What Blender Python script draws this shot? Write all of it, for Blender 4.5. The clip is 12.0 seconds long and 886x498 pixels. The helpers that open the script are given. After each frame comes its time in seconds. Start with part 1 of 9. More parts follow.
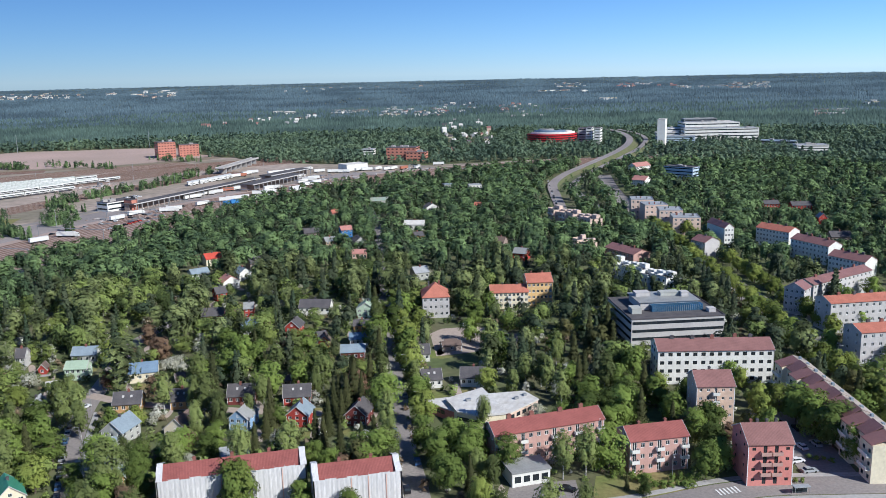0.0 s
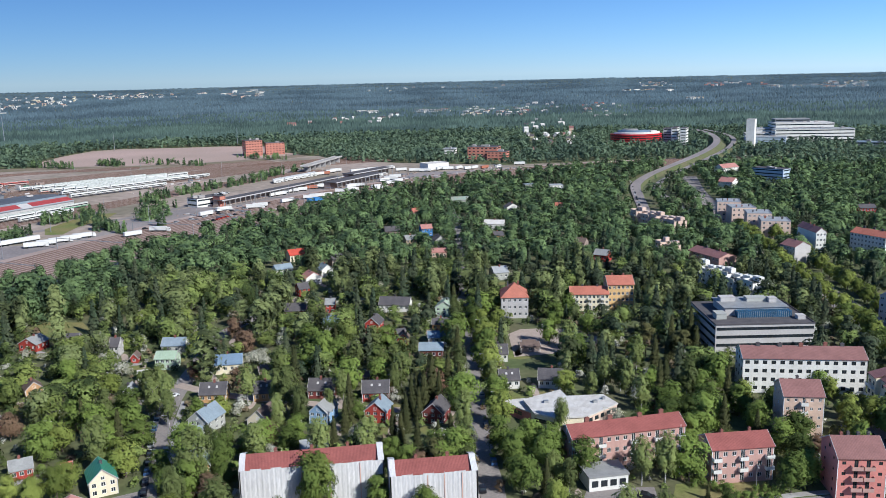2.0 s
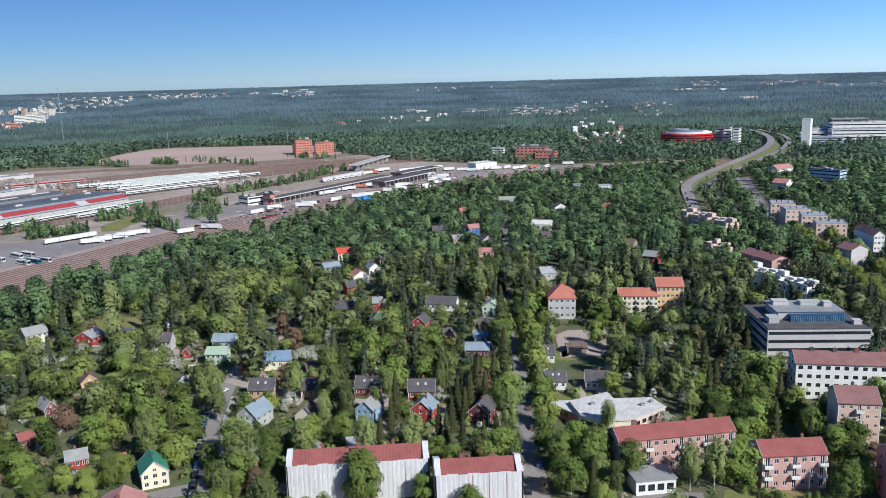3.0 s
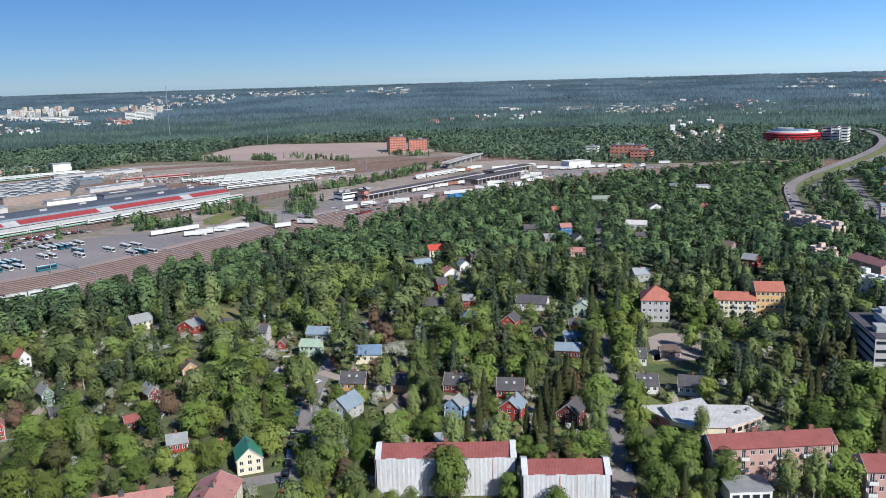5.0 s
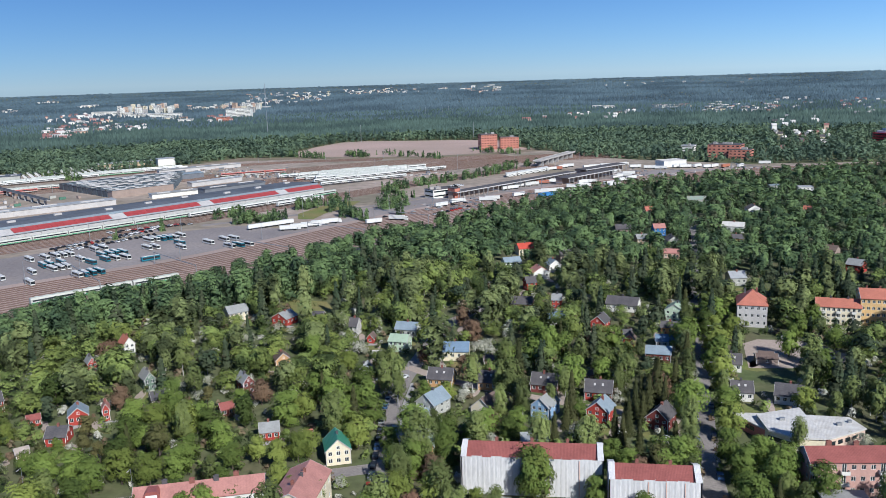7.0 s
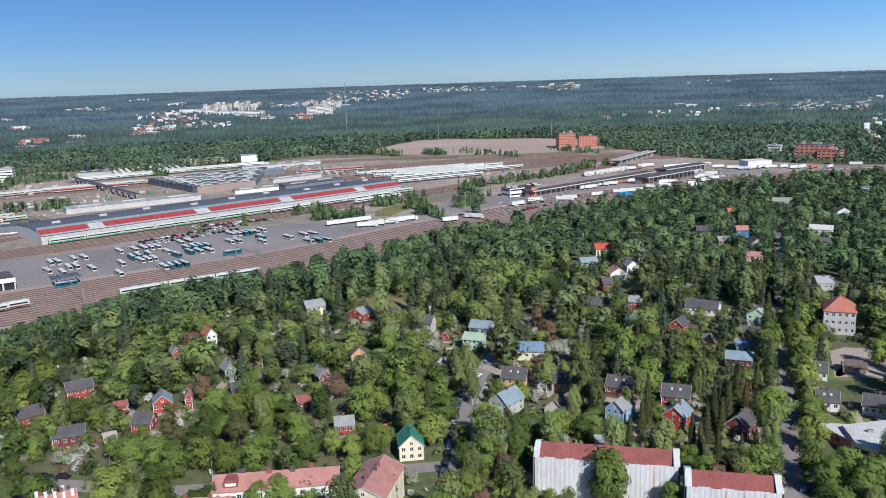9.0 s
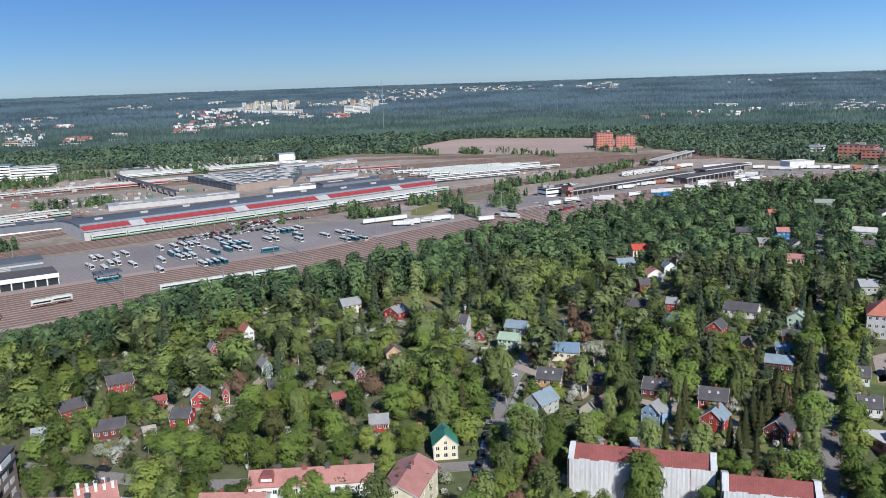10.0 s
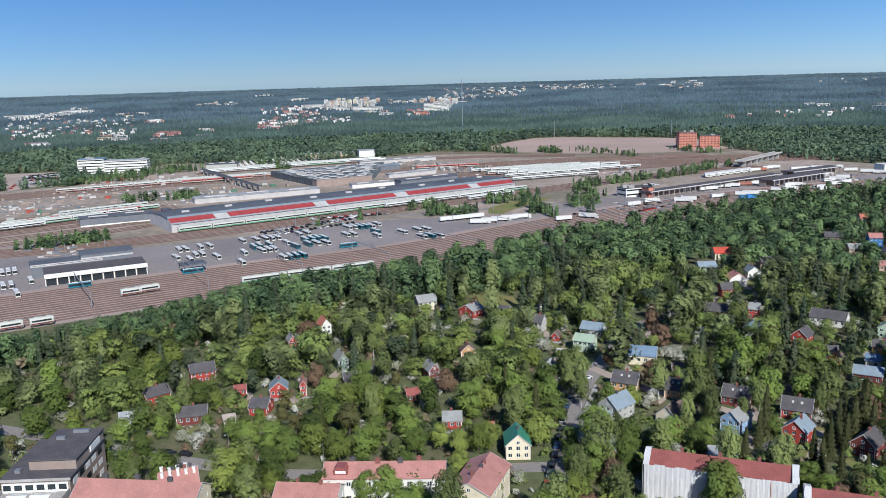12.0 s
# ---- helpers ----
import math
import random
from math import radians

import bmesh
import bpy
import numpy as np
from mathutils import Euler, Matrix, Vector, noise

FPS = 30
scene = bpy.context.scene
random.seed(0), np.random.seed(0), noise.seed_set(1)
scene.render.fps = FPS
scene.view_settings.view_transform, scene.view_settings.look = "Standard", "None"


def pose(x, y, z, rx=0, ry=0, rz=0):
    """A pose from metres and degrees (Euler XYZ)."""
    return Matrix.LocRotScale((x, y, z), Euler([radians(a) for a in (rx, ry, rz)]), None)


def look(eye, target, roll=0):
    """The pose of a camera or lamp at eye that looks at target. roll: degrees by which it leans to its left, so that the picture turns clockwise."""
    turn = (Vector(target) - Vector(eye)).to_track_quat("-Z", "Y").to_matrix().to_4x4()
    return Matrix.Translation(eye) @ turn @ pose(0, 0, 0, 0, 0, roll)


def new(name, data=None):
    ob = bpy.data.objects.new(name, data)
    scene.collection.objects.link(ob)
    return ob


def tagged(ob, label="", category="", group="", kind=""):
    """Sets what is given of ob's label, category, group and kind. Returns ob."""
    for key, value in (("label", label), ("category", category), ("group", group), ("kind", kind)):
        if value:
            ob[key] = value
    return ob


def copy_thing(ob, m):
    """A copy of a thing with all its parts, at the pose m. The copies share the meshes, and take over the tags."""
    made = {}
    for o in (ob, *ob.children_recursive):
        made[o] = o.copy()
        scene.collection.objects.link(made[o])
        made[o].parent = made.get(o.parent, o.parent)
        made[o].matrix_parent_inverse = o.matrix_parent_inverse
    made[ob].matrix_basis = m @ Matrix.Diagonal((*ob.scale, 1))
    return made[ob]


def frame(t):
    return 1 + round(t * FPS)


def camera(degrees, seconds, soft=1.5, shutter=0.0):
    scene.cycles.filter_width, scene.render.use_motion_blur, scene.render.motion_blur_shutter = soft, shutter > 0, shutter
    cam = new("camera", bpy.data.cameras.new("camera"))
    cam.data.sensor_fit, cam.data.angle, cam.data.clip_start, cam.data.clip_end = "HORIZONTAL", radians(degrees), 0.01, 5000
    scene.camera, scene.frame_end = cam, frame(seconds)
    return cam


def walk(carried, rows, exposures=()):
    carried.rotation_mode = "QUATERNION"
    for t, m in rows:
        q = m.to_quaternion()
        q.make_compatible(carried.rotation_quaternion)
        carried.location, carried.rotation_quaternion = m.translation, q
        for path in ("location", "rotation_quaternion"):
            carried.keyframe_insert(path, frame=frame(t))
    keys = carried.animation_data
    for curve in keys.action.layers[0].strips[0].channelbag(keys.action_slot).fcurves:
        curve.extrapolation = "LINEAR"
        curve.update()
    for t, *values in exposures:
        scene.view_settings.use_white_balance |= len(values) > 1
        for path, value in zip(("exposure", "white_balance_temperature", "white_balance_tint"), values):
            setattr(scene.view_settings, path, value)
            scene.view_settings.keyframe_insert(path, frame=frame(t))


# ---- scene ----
# ---------------------------------------------------------------- camera
cam = camera(55.38, 12.0, soft=0.5)
PATH = [
    (0.0, 0.0, 0.0, 110.0, 0.004, -11.728, 1.218),
    (0.5, -0.025, -0.041, 110.031, 0.568, -11.722, 1.184),
    (1.0, -0.05, -0.082, 110.063, 2.09, -11.712, 1.191),
    (1.5, -0.076, -0.123, 110.097, 3.665, -11.678, 1.253),
    (2.0, -0.102, -0.164, 110.133, 5.475, -11.647, 1.352),
    (2.5, -0.128, -0.205, 110.169, 7.218, -11.617, 1.411),
    (3.0, -0.155, -0.245, 110.207, 8.709, -11.603, 1.464),
    (3.2, -0.165, -0.261, 110.223, 9.278, -11.592, 1.511),
    (5.0, -0.264, -0.405, 110.374, 14.966, -11.59, 1.622),
    (5.5, -0.292, -0.445, 110.419, 16.732, -11.574, 1.664),
    (6.0, -0.32, -0.485, 110.466, 18.332, -11.586, 1.661),
    (6.5, -0.349, -0.524, 110.514, 19.705, -11.58, 1.696),
    (7.0, -0.377, -0.563, 110.563, 21.12, -11.577, 1.724),
    (9.0, -0.496, -0.719, 110.775, 26.316, -11.545, 1.821),
    (9.5, -0.526, -0.757, 110.831, 27.525, -11.545, 1.853),
    (10.0, -0.557, -0.795, 110.889, 28.776, -11.529, 1.821),
    (10.5, -0.588, -0.834, 110.949, 30.041, -11.511, 1.779),
    (11.0, -0.619, -0.872, 111.009, 31.318, -11.5, 1.732),
    (11.5, -0.651, -0.909, 111.071, 32.658, -11.484, 1.716),
    (12.0, -0.682, -0.947, 111.135, 34.085, -11.516, 1.635),
]
walk(cam, [(t, pose(x, y, z, 90 + pitch, roll, yaw)) for t, x, y, z, yaw, pitch, roll in PATH], exposures=[(0.0, 0.40, 5200, 10), (12.0, 0.30, 5200, 10)])

# ---------------------------------------------------------------- light
SUN_AZ, SUN_EL = radians(-38.0), radians(37.0)
SUN_DIR = Vector((math.cos(SUN_AZ) * math.cos(SUN_EL), math.sin(SUN_AZ) * math.cos(SUN_EL), math.sin(SUN_EL)))
world = bpy.data.worlds.new("sky_world")
scene.world = world
world.use_nodes = True
wn = world.node_tree
sky = wn.nodes.new("ShaderNodeTexSky")
sky.sky_type = "NISHITA"
sky.sun_disc = False
sky.sun_elevation = SUN_EL
sky.sun_rotation = SUN_AZ - math.pi / 2
sky.altitude = 100
sky.air_density, sky.dust_density, sky.ozone_density = 0.72, 0.0, 7.0
wn.links.new(sky.outputs[0], wn.nodes["Background"].inputs[0])
wn.nodes["Background"].inputs[1].default_value = 0.07
sun_data = bpy.data.lights.new("sun", "SUN")
sun_data.energy, sun_data.angle, sun_data.color = 5.0, radians(0.53), (1.0, 0.88, 0.7)
sun = new("sun", sun_data)
sun.matrix_world = look(SUN_DIR * 400, (0, 0, 0))

# ---------------------------------------------------------------- materials
MATS = {}


def material(name, color, rough=0.8, metal=0.0, vary=0.25, fine=4.0, coarse=0.25, dirt=None, bump=0.0, per_object=0.0, spec=0.3, streak=None):
    """Principled surface whose colour varies at two scales, in metres of the object itself."""
    if name in MATS:
        return MATS[name]
    m = bpy.data.materials.new(name)
    m.use_nodes = True
    nt = m.node_tree
    b = nt.nodes["Principled BSDF"]
    b.inputs["Roughness"].default_value = rough
    b.inputs["Metallic"].default_value = metal
    b.inputs["Specular IOR Level"].default_value = spec
    tc = nt.nodes.new("ShaderNodeTexCoord")
    src = tc.outputs["Object"]
    if streak:
        mp = nt.nodes.new("ShaderNodeMapping")
        mp.inputs["Scale"].default_value = streak
        nt.links.new(src, mp.inputs[0])
        src = mp.outputs[0]
    n1 = nt.nodes.new("ShaderNodeTexNoise")
    n1.inputs["Scale"].default_value, n1.inputs["Detail"].default_value = coarse, 5
    n2 = nt.nodes.new("ShaderNodeTexNoise")
    n2.inputs["Scale"].default_value, n2.inputs["Detail"].default_value = fine, 3
    nt.links.new(src, n1.inputs[0])
    nt.links.new(src, n2.inputs[0])
    ramp = nt.nodes.new("ShaderNodeMapRange")
    ramp.inputs[1].default_value, ramp.inputs[2].default_value = 0.32, 0.68
    nt.links.new(n1.outputs[0], ramp.inputs[0])
    mix = nt.nodes.new("ShaderNodeMix")
    mix.data_type = "RGBA"
    other = dirt or tuple(c * (1 - vary) for c in color)
    mix.inputs[6].default_value = (*color, 1)
    mix.inputs[7].default_value = (*other, 1)
    nt.links.new(ramp.outputs[0], mix.inputs[0])
    hsv = nt.nodes.new("ShaderNodeHueSaturation")
    nt.links.new(mix.outputs[2], hsv.inputs["Color"])
    val = nt.nodes.new("ShaderNodeMapRange")
    val.inputs[1].default_value, val.inputs[2].default_value = 0.25, 0.75
    val.inputs[3].default_value, val.inputs[4].default_value = 1 - vary * 0.6, 1 + vary * 0.6
    nt.links.new(n2.outputs[0], val.inputs[0])
    out = val.outputs[0]
    if per_object:
        info = nt.nodes.new("ShaderNodeObjectInfo")
        r = nt.nodes.new("ShaderNodeMapRange")
        r.inputs[3].default_value, r.inputs[4].default_value = 1 - per_object, 1 + per_object
        nt.links.new(info.outputs["Random"], r.inputs[0])
        mul = nt.nodes.new("ShaderNodeMath")
        mul.operation = "MULTIPLY"
        nt.links.new(out, mul.inputs[0])
        nt.links.new(r.outputs[0], mul.inputs[1])
        out = mul.outputs[0]
    nt.links.new(out, hsv.inputs["Value"])
    nt.links.new(hsv.outputs[0], b.inputs["Base Color"])
    if bump:
        bp = nt.nodes.new("ShaderNodeBump")
        bp.inputs["Strength"].default_value, bp.inputs["Distance"].default_value = bump, 0.05
        nt.links.new(n2.outputs[0], bp.inputs["Height"])
        nt.links.new(bp.outputs[0], b.inputs["Normal"])
    MATS[name] = m
    return m


def seamed(name, color, rough=0.45, metal=0.0, pitch=0.6, vary=0.2, dirt=None):
    """Sheet-metal roofing with standing seams along the slope."""
    if name in MATS:
        return MATS[name]
    m = material(name, color, rough, metal, vary, 2.0, 0.3, dirt)
    nt = m.node_tree
    tc = nt.nodes["Texture Coordinate"]
    w = nt.nodes.new("ShaderNodeTexWave")
    w.inputs["Scale"].default_value = 0.5 / pitch
    w.inputs["Distortion"].default_value = 0.0
    w.bands_direction = "X"
    nt.links.new(tc.outputs["Object"], w.inputs[0])
    bp = nt.nodes.new("ShaderNodeBump")
    bp.inputs["Strength"].default_value, bp.inputs["Distance"].default_value = 0.5, 0.04
    nt.links.new(w.outputs[1], bp.inputs["Height"])
    nt.links.new(bp.outputs[0], nt.nodes["Principled BSDF"].inputs["Normal"])
    return m


def foliage(name, c1, c2, per_object=0.11, world_scale=0.0, shine=0.06, lace=0.0):
    """Leaves: diffuse and translucent, varied by tree, by clump and by patch."""
    m = bpy.data.materials.new(name)
    m.use_nodes = True
    nt = m.node_tree
    b = nt.nodes["Principled BSDF"]
    b.inputs["Roughness"].default_value, b.inputs["Specular IOR Level"].default_value = 0.8, 0.1
    geo = nt.nodes.new("ShaderNodeNewGeometry")
    mix = nt.nodes.new("ShaderNodeMix")
    mix.data_type = "RGBA"
    mix.inputs[6].default_value, mix.inputs[7].default_value = (*c1, 1), (*c2, 1)
    info = nt.nodes.new("ShaderNodeObjectInfo")
    if world_scale:
        tc = nt.nodes.new("ShaderNodeTexCoord")
        n = nt.nodes.new("ShaderNodeTexNoise")
        n.inputs["Scale"].default_value, n.inputs["Detail"].default_value = world_scale, 3
        nt.links.new(tc.outputs["Object"], n.inputs[0])
        r = nt.nodes.new("ShaderNodeMapRange")
        r.inputs[1].default_value, r.inputs[2].default_value = 0.42, 0.58
        nt.links.new(n.outputs[0], r.inputs[0])
        tree = r.outputs[0]
    else:
        tree = info.outputs["Random"]
    nt.links.new(tree, mix.inputs[0])
    hsv = nt.nodes.new("ShaderNodeHueSaturation")
    nt.links.new(mix.outputs[2], hsv.inputs["Color"])
    r2 = nt.nodes.new("ShaderNodeMapRange")
    r2.inputs[3].default_value, r2.inputs[4].default_value = 1 - per_object, 1 + per_object
    nt.links.new(geo.outputs["Random Per Island"], r2.inputs[0])
    nt.links.new(r2.outputs[0], hsv.inputs["Value"])
    nt.links.new(hsv.outputs[0], b.inputs["Base Color"])
    tr = nt.nodes.new("ShaderNodeBsdfTranslucent")
    nt.links.new(hsv.outputs[0], tr.inputs["Color"])
    ms = nt.nodes.new("ShaderNodeMixShader")
    ms.inputs[0].default_value = shine
    nt.links.new(b.outputs[0], ms.inputs[1])
    nt.links.new(tr.outputs[0], ms.inputs[2])
    out = ms.outputs[0]
    if lace:
        # small gaps between the leaves of a clump
        tc2 = nt.nodes.new("ShaderNodeTexCoord")
        gap = nt.nodes.new("ShaderNodeTexNoise")
        gap.inputs["Scale"].default_value, gap.inputs["Detail"].default_value = lace, 1
        nt.links.new(tc2.outputs["Object"], gap.inputs[0])
        cut = nt.nodes.new("ShaderNodeMath")
        cut.operation = "GREATER_THAN"
        cut.inputs[1].default_value = 0.56
        nt.links.new(gap.outputs[0], cut.inputs[0])
        clear = nt.nodes.new("ShaderNodeBsdfTransparent")
        lay = nt.nodes.new("ShaderNodeMixShader")
        nt.links.new(cut.outputs[0], lay.inputs[0])
        nt.links.new(out, lay.inputs[1])
        nt.links.new(clear.outputs[0], lay.inputs[2])
        out = lay.outputs[0]
    nt.links.new(out, nt.nodes["Material Output"].inputs["Surface"])
    MATS[name] = m
    return m


def paint(name, color, rough=0.75, vary=0.16):
    return material(name, color, rough, 0.0, vary, 1.5, 0.18, None, 0.0)


GLASS = material("window_glass", (0.03, 0.038, 0.045), 0.08, 0.0, 0.5, 1.0, 0.15, spec=0.6)
FRAME_WHITE = paint("white_frame_paint", (0.78, 0.77, 0.74))
FRAME_DARK = paint("dark_frame_paint", (0.08, 0.07, 0.06))
ASPHALT = material("worn_asphalt", (0.205, 0.183, 0.172), 0.9, 0, 0.3, 1.2, 0.03, (0.27, 0.24, 0.22), 0.2)
YARD_ASPHALT = material("yard_asphalt", (0.205, 0.182, 0.176), 0.9, 0, 0.3, 0.5, 0.014, (0.285, 0.25, 0.235), 0.2)
GRAVEL = material("pale_gravel", (0.42, 0.34, 0.29), 0.95, 0, 0.25, 0.8, 0.02, (0.33, 0.27, 0.22), 0.3)
SAND = material("pink_sand_field", (0.44, 0.32, 0.27), 0.95, 0, 0.2, 0.3, 0.006, (0.34, 0.26, 0.21), 0.2)
RUBBLE = material("brown_rubble", (0.25, 0.19, 0.14), 0.95, 0, 0.4, 0.25, 0.02, (0.14, 0.13, 0.07), 0.4)
BALLAST = material("rail_ballast", (0.375, 0.29, 0.252), 0.95, 0, 0.3, 1.0, 0.015, (0.3, 0.235, 0.2), 0.3)
BALLAST_PALE = material("yard_ballast_pale", (0.38, 0.305, 0.255), 0.95, 0, 0.45, 0.12, 0.012, (0.2, 0.175, 0.125), 0.3)
RAIL_STEEL = material("rusty_rail", (0.2, 0.13, 0.1), 0.6, 0.4, 0.3)
CHIMNEY_BRICK = material("sooty_brick", (0.26, 0.11, 0.085), 0.9, 0, 0.35, 3.0, 0.4)
CONCRETE = material("weathered_concrete", (0.42, 0.4, 0.38), 0.9, 0, 0.25, 1.0, 0.1, (0.3, 0.28, 0.26))
LAWN = material("mown_lawn", (0.14, 0.17, 0.045), 0.95, 0, 0.35, 0.8, 0.06, (0.22, 0.18, 0.075))
BARK = material("tree_bark", (0.13, 0.1, 0.08), 0.9, 0, 0.4, 3.0, 0.5)
BIRCH_BARK = material("birch_bark", (0.55, 0.53, 0.5), 0.8, 0, 0.5, 5.0, 0.8, (0.15, 0.13, 0.12))
RUBBER = material("tyre_rubber", (0.02, 0.02, 0.02), 0.9)
STEEL = material("galvanised_steel", (0.42, 0.43, 0.44), 0.45, 0.6, 0.2)
WRAP = material("scaffold_wrap", (0.68, 0.665, 0.65), 0.75, 0, 0.3, 2.2, 0.35, (0.5, 0.485, 0.475), streak=(1.0, 1.0, 0.3))
wt = WRAP.node_tree
wave = wt.nodes.new("ShaderNodeTexWave")
wave.inputs["Scale"].default_value, wave.inputs["Distortion"].default_value = 0.95, 2.5
wt.links.new(wt.nodes["Texture Coordinate"].outputs["Object"], wave.inputs[0])
wmix = wt.nodes.new("ShaderNodeMix")
wmix.data_type = "RGBA"
wmix.inputs[7].default_value = (0.54, 0.525, 0.515, 1)
wt.links.new(wt.nodes["Hue/Saturation/Value"].outputs[0], wmix.inputs[6])
wt.links.new(wave.outputs[1], wmix.inputs[0])
wt.links.new(wmix.outputs[2], wt.nodes["Principled BSDF"].inputs["Base Color"])
ORANGE_TARP = paint("orange_tarp_strip", (0.68, 0.43, 0.34))

# wall paints
WALLS = {
    "pink_brick": paint("pink_plaster", (0.50, 0.31, 0.26)),
    "salmon": paint("salmon_plaster", (0.60, 0.24, 0.20)),
    "white": paint("white_plaster", (0.74, 0.72, 0.66)),
    "cream": paint("cream_plaster", (0.74, 0.66, 0.48)),
    "beige": paint("beige_plaster", (0.62, 0.45, 0.34)),
    "yellow": paint("yellow_plaster", (0.68, 0.45, 0.2)),
    "orange": paint("orange_timber", (0.5, 0.3, 0.14)),
    "red": paint("red_timber", (0.36, 0.055, 0.04)),
    "darkred": paint("dark_red_timber", (0.17, 0.045, 0.04)),
    "blue": paint("blue_timber", (0.27, 0.4, 0.58)),
    "deepblue": paint("deep_blue_timber", (0.05, 0.17, 0.42)),
    "grey": paint("grey_timber", (0.42, 0.42, 0.38)),
    "palegreen": paint("pale_green_timber", (0.48, 0.58, 0.42)),
    "darkgreen": paint("dark_green_timber", (0.14, 0.2, 0.15)),
    "brown": paint("brown_brick", (0.32, 0.25, 0.21)),
    "tan": paint("tan_timber", (0.5, 0.38, 0.25)),
    "brick": material("orange_brick", (0.5, 0.21, 0.15), 0.9, 0, 0.2, 3.0, 0.1),
    "dark_glazed": material("dark_glazed_wall", (0.1, 0.12, 0.14), 0.4, 0, 0.4, 0.8, 0.3),
    "slate": paint("slate_sheet_wall", (0.17, 0.18, 0.2)),
    "concrete": CONCRETE,
    "palegrey": paint("pale_grey_plaster", (0.5, 0.475, 0.455)),
    "peach": paint("peach_plaster", (0.66, 0.5, 0.4)),
    "bluewhite": paint("blue_white_panels", (0.46, 0.55, 0.64)),
}
ROOFS = {
    "red": seamed("red_sheet_roof", (0.29, 0.1, 0.085)),
    "rust": seamed("faded_red_roof", (0.26, 0.135, 0.12)),
    "orange": seamed("orange_tile_roof", (0.45, 0.165, 0.11), 0.7, pitch=0.3),
    "brightred": seamed("bright_red_roof", (0.5, 0.085, 0.055)),
    "pinkred": seamed("pale_red_roof", (0.44, 0.215, 0.18), 0.6),
    "dark": material("dark_felt_roof", (0.075, 0.07, 0.075), 0.85, 0, 0.3, 2.0, 0.3, (0.11, 0.1, 0.1)),
    "grey": seamed("grey_sheet_roof", (0.3, 0.3, 0.29)),
    "bluegrey": seamed("blue_grey_sheet_roof", (0.25, 0.3, 0.34), 0.5),
    "blue": seamed("blue_sheet_roof", (0.18, 0.25, 0.34), 0.5),
    "green": seamed("green_sheet_roof", (0.07, 0.25, 0.17), 0.4),
    "greygreen": seamed("worn_green_roof", (0.22, 0.31, 0.26), 0.5, dirt=(0.28, 0.25, 0.2)),
    "palegreen": seamed("pale_green_roof", (0.38, 0.47, 0.34), 0.4),
    "white": seamed("white_sheet_roof", (0.60, 0.58, 0.55), 0.85, vary=0.16, dirt=(0.48, 0.45, 0.41)),
    "tan": material("tan_felt_roof", (0.4, 0.34, 0.29), 0.85, 0, 0.3, 1.0, 0.2),
    "brown": material("brown_tile_roof", (0.16, 0.115, 0.095), 0.85, 0, 0.3, 3.0, 0.3),
    "lightgrey": seamed("light_grey_roof", (0.36, 0.37, 0.38), 0.55),
}
LEAF = {
    "maple": foliage("maple_leaves", (0.196, 0.261, 0.055), (0.049, 0.069, 0.018), 0.08, lace=3.2),
    "linden": foliage("linden_leaves", (0.245, 0.287, 0.063), (0.108, 0.136, 0.029), 0.08, lace=3.2),
    "birch": foliage("birch_leaves", (0.211, 0.250, 0.078), (0.074, 0.091, 0.031), 0.08, lace=3.2),
    "spruce": foliage("spruce_needles", (0.053, 0.060, 0.023), (0.078, 0.081, 0.031), 0.2, 0.0, 0.12, lace=3.5),
    "pine": foliage("pine_needles", (0.099, 0.104, 0.039), (0.140, 0.128, 0.050), 0.2, 0.0, 0.25),
    "blossom": foliage("blossoming_branches", (0.46, 0.45, 0.38), (0.30, 0.30, 0.21), 0.3, lace=3.0),
    "copper": foliage("copper_leaves", (0.200, 0.118, 0.076), (0.160, 0.112, 0.068), 0.1, lace=3.2),
}
WOOD_MIX = foliage("woodland_leaves", (0.206, 0.259, 0.071), (0.047, 0.066, 0.022), 0.08, 0.11, lace=2.6)
WOOD_BIRCH = foliage("birch_woodland", (0.216, 0.252, 0.094), (0.058, 0.071, 0.030), 0.08, 0.12, lace=2.6)
WOOD_FRESH = foliage("fresh_linden_woodland", (0.216, 0.259, 0.065), (0.091, 0.115, 0.031), 0.08, 0.11, lace=2.6)
WOOD_OLIVE = foliage("olive_brown_bushes", (0.200, 0.160, 0.098), (0.155, 0.110, 0.070), 0.2, 0.1)
WOOD_DEEP = foliage("deep_green_woodland", (0.155, 0.221, 0.087), (0.056, 0.087, 0.044), 0.1, 0.09, lace=1.3)
WOOD_DARK = foliage("conifer_woodland", (0.053, 0.075, 0.041), (0.080, 0.095, 0.052), 0.2, 0.1, 0.15)
# far leaves carry haze in their colour, bluer with distance
HAZED_FAR_WOOD = foliage("hazed_distant_woodland", (0.152, 0.208, 0.122), (0.090, 0.130, 0.088), 0.1, 0.012, 0.2)
HAZED_RECEDING_WOOD = foliage("hazed_receding_woodland", (0.112, 0.166, 0.138), (0.070, 0.106, 0.096), 0.2, 0.006, 0.25)
# the blue of distance haze is put into this base colour
HAZED_HORIZON_WOOD = foliage("hazed_horizon_forest", (0.120, 0.172, 0.204), (0.078, 0.114, 0.140), 0.2, 0.0035, 0.2)

# ---------------------------------------------------------------- mesh helpers


def mesh_from(name, verts, faces, mats, index=None, smooth=False):
    me = bpy.data.meshes.new(name)
    me.from_pydata(verts, [], faces)
    for m in mats:
        me.materials.append(m)
    if index is not None:
        me.polygons.foreach_set("material_index", index)
    if smooth:
        me.polygons.foreach_set("use_smooth", [True] * len(me.polygons))
    me.update()
    return me


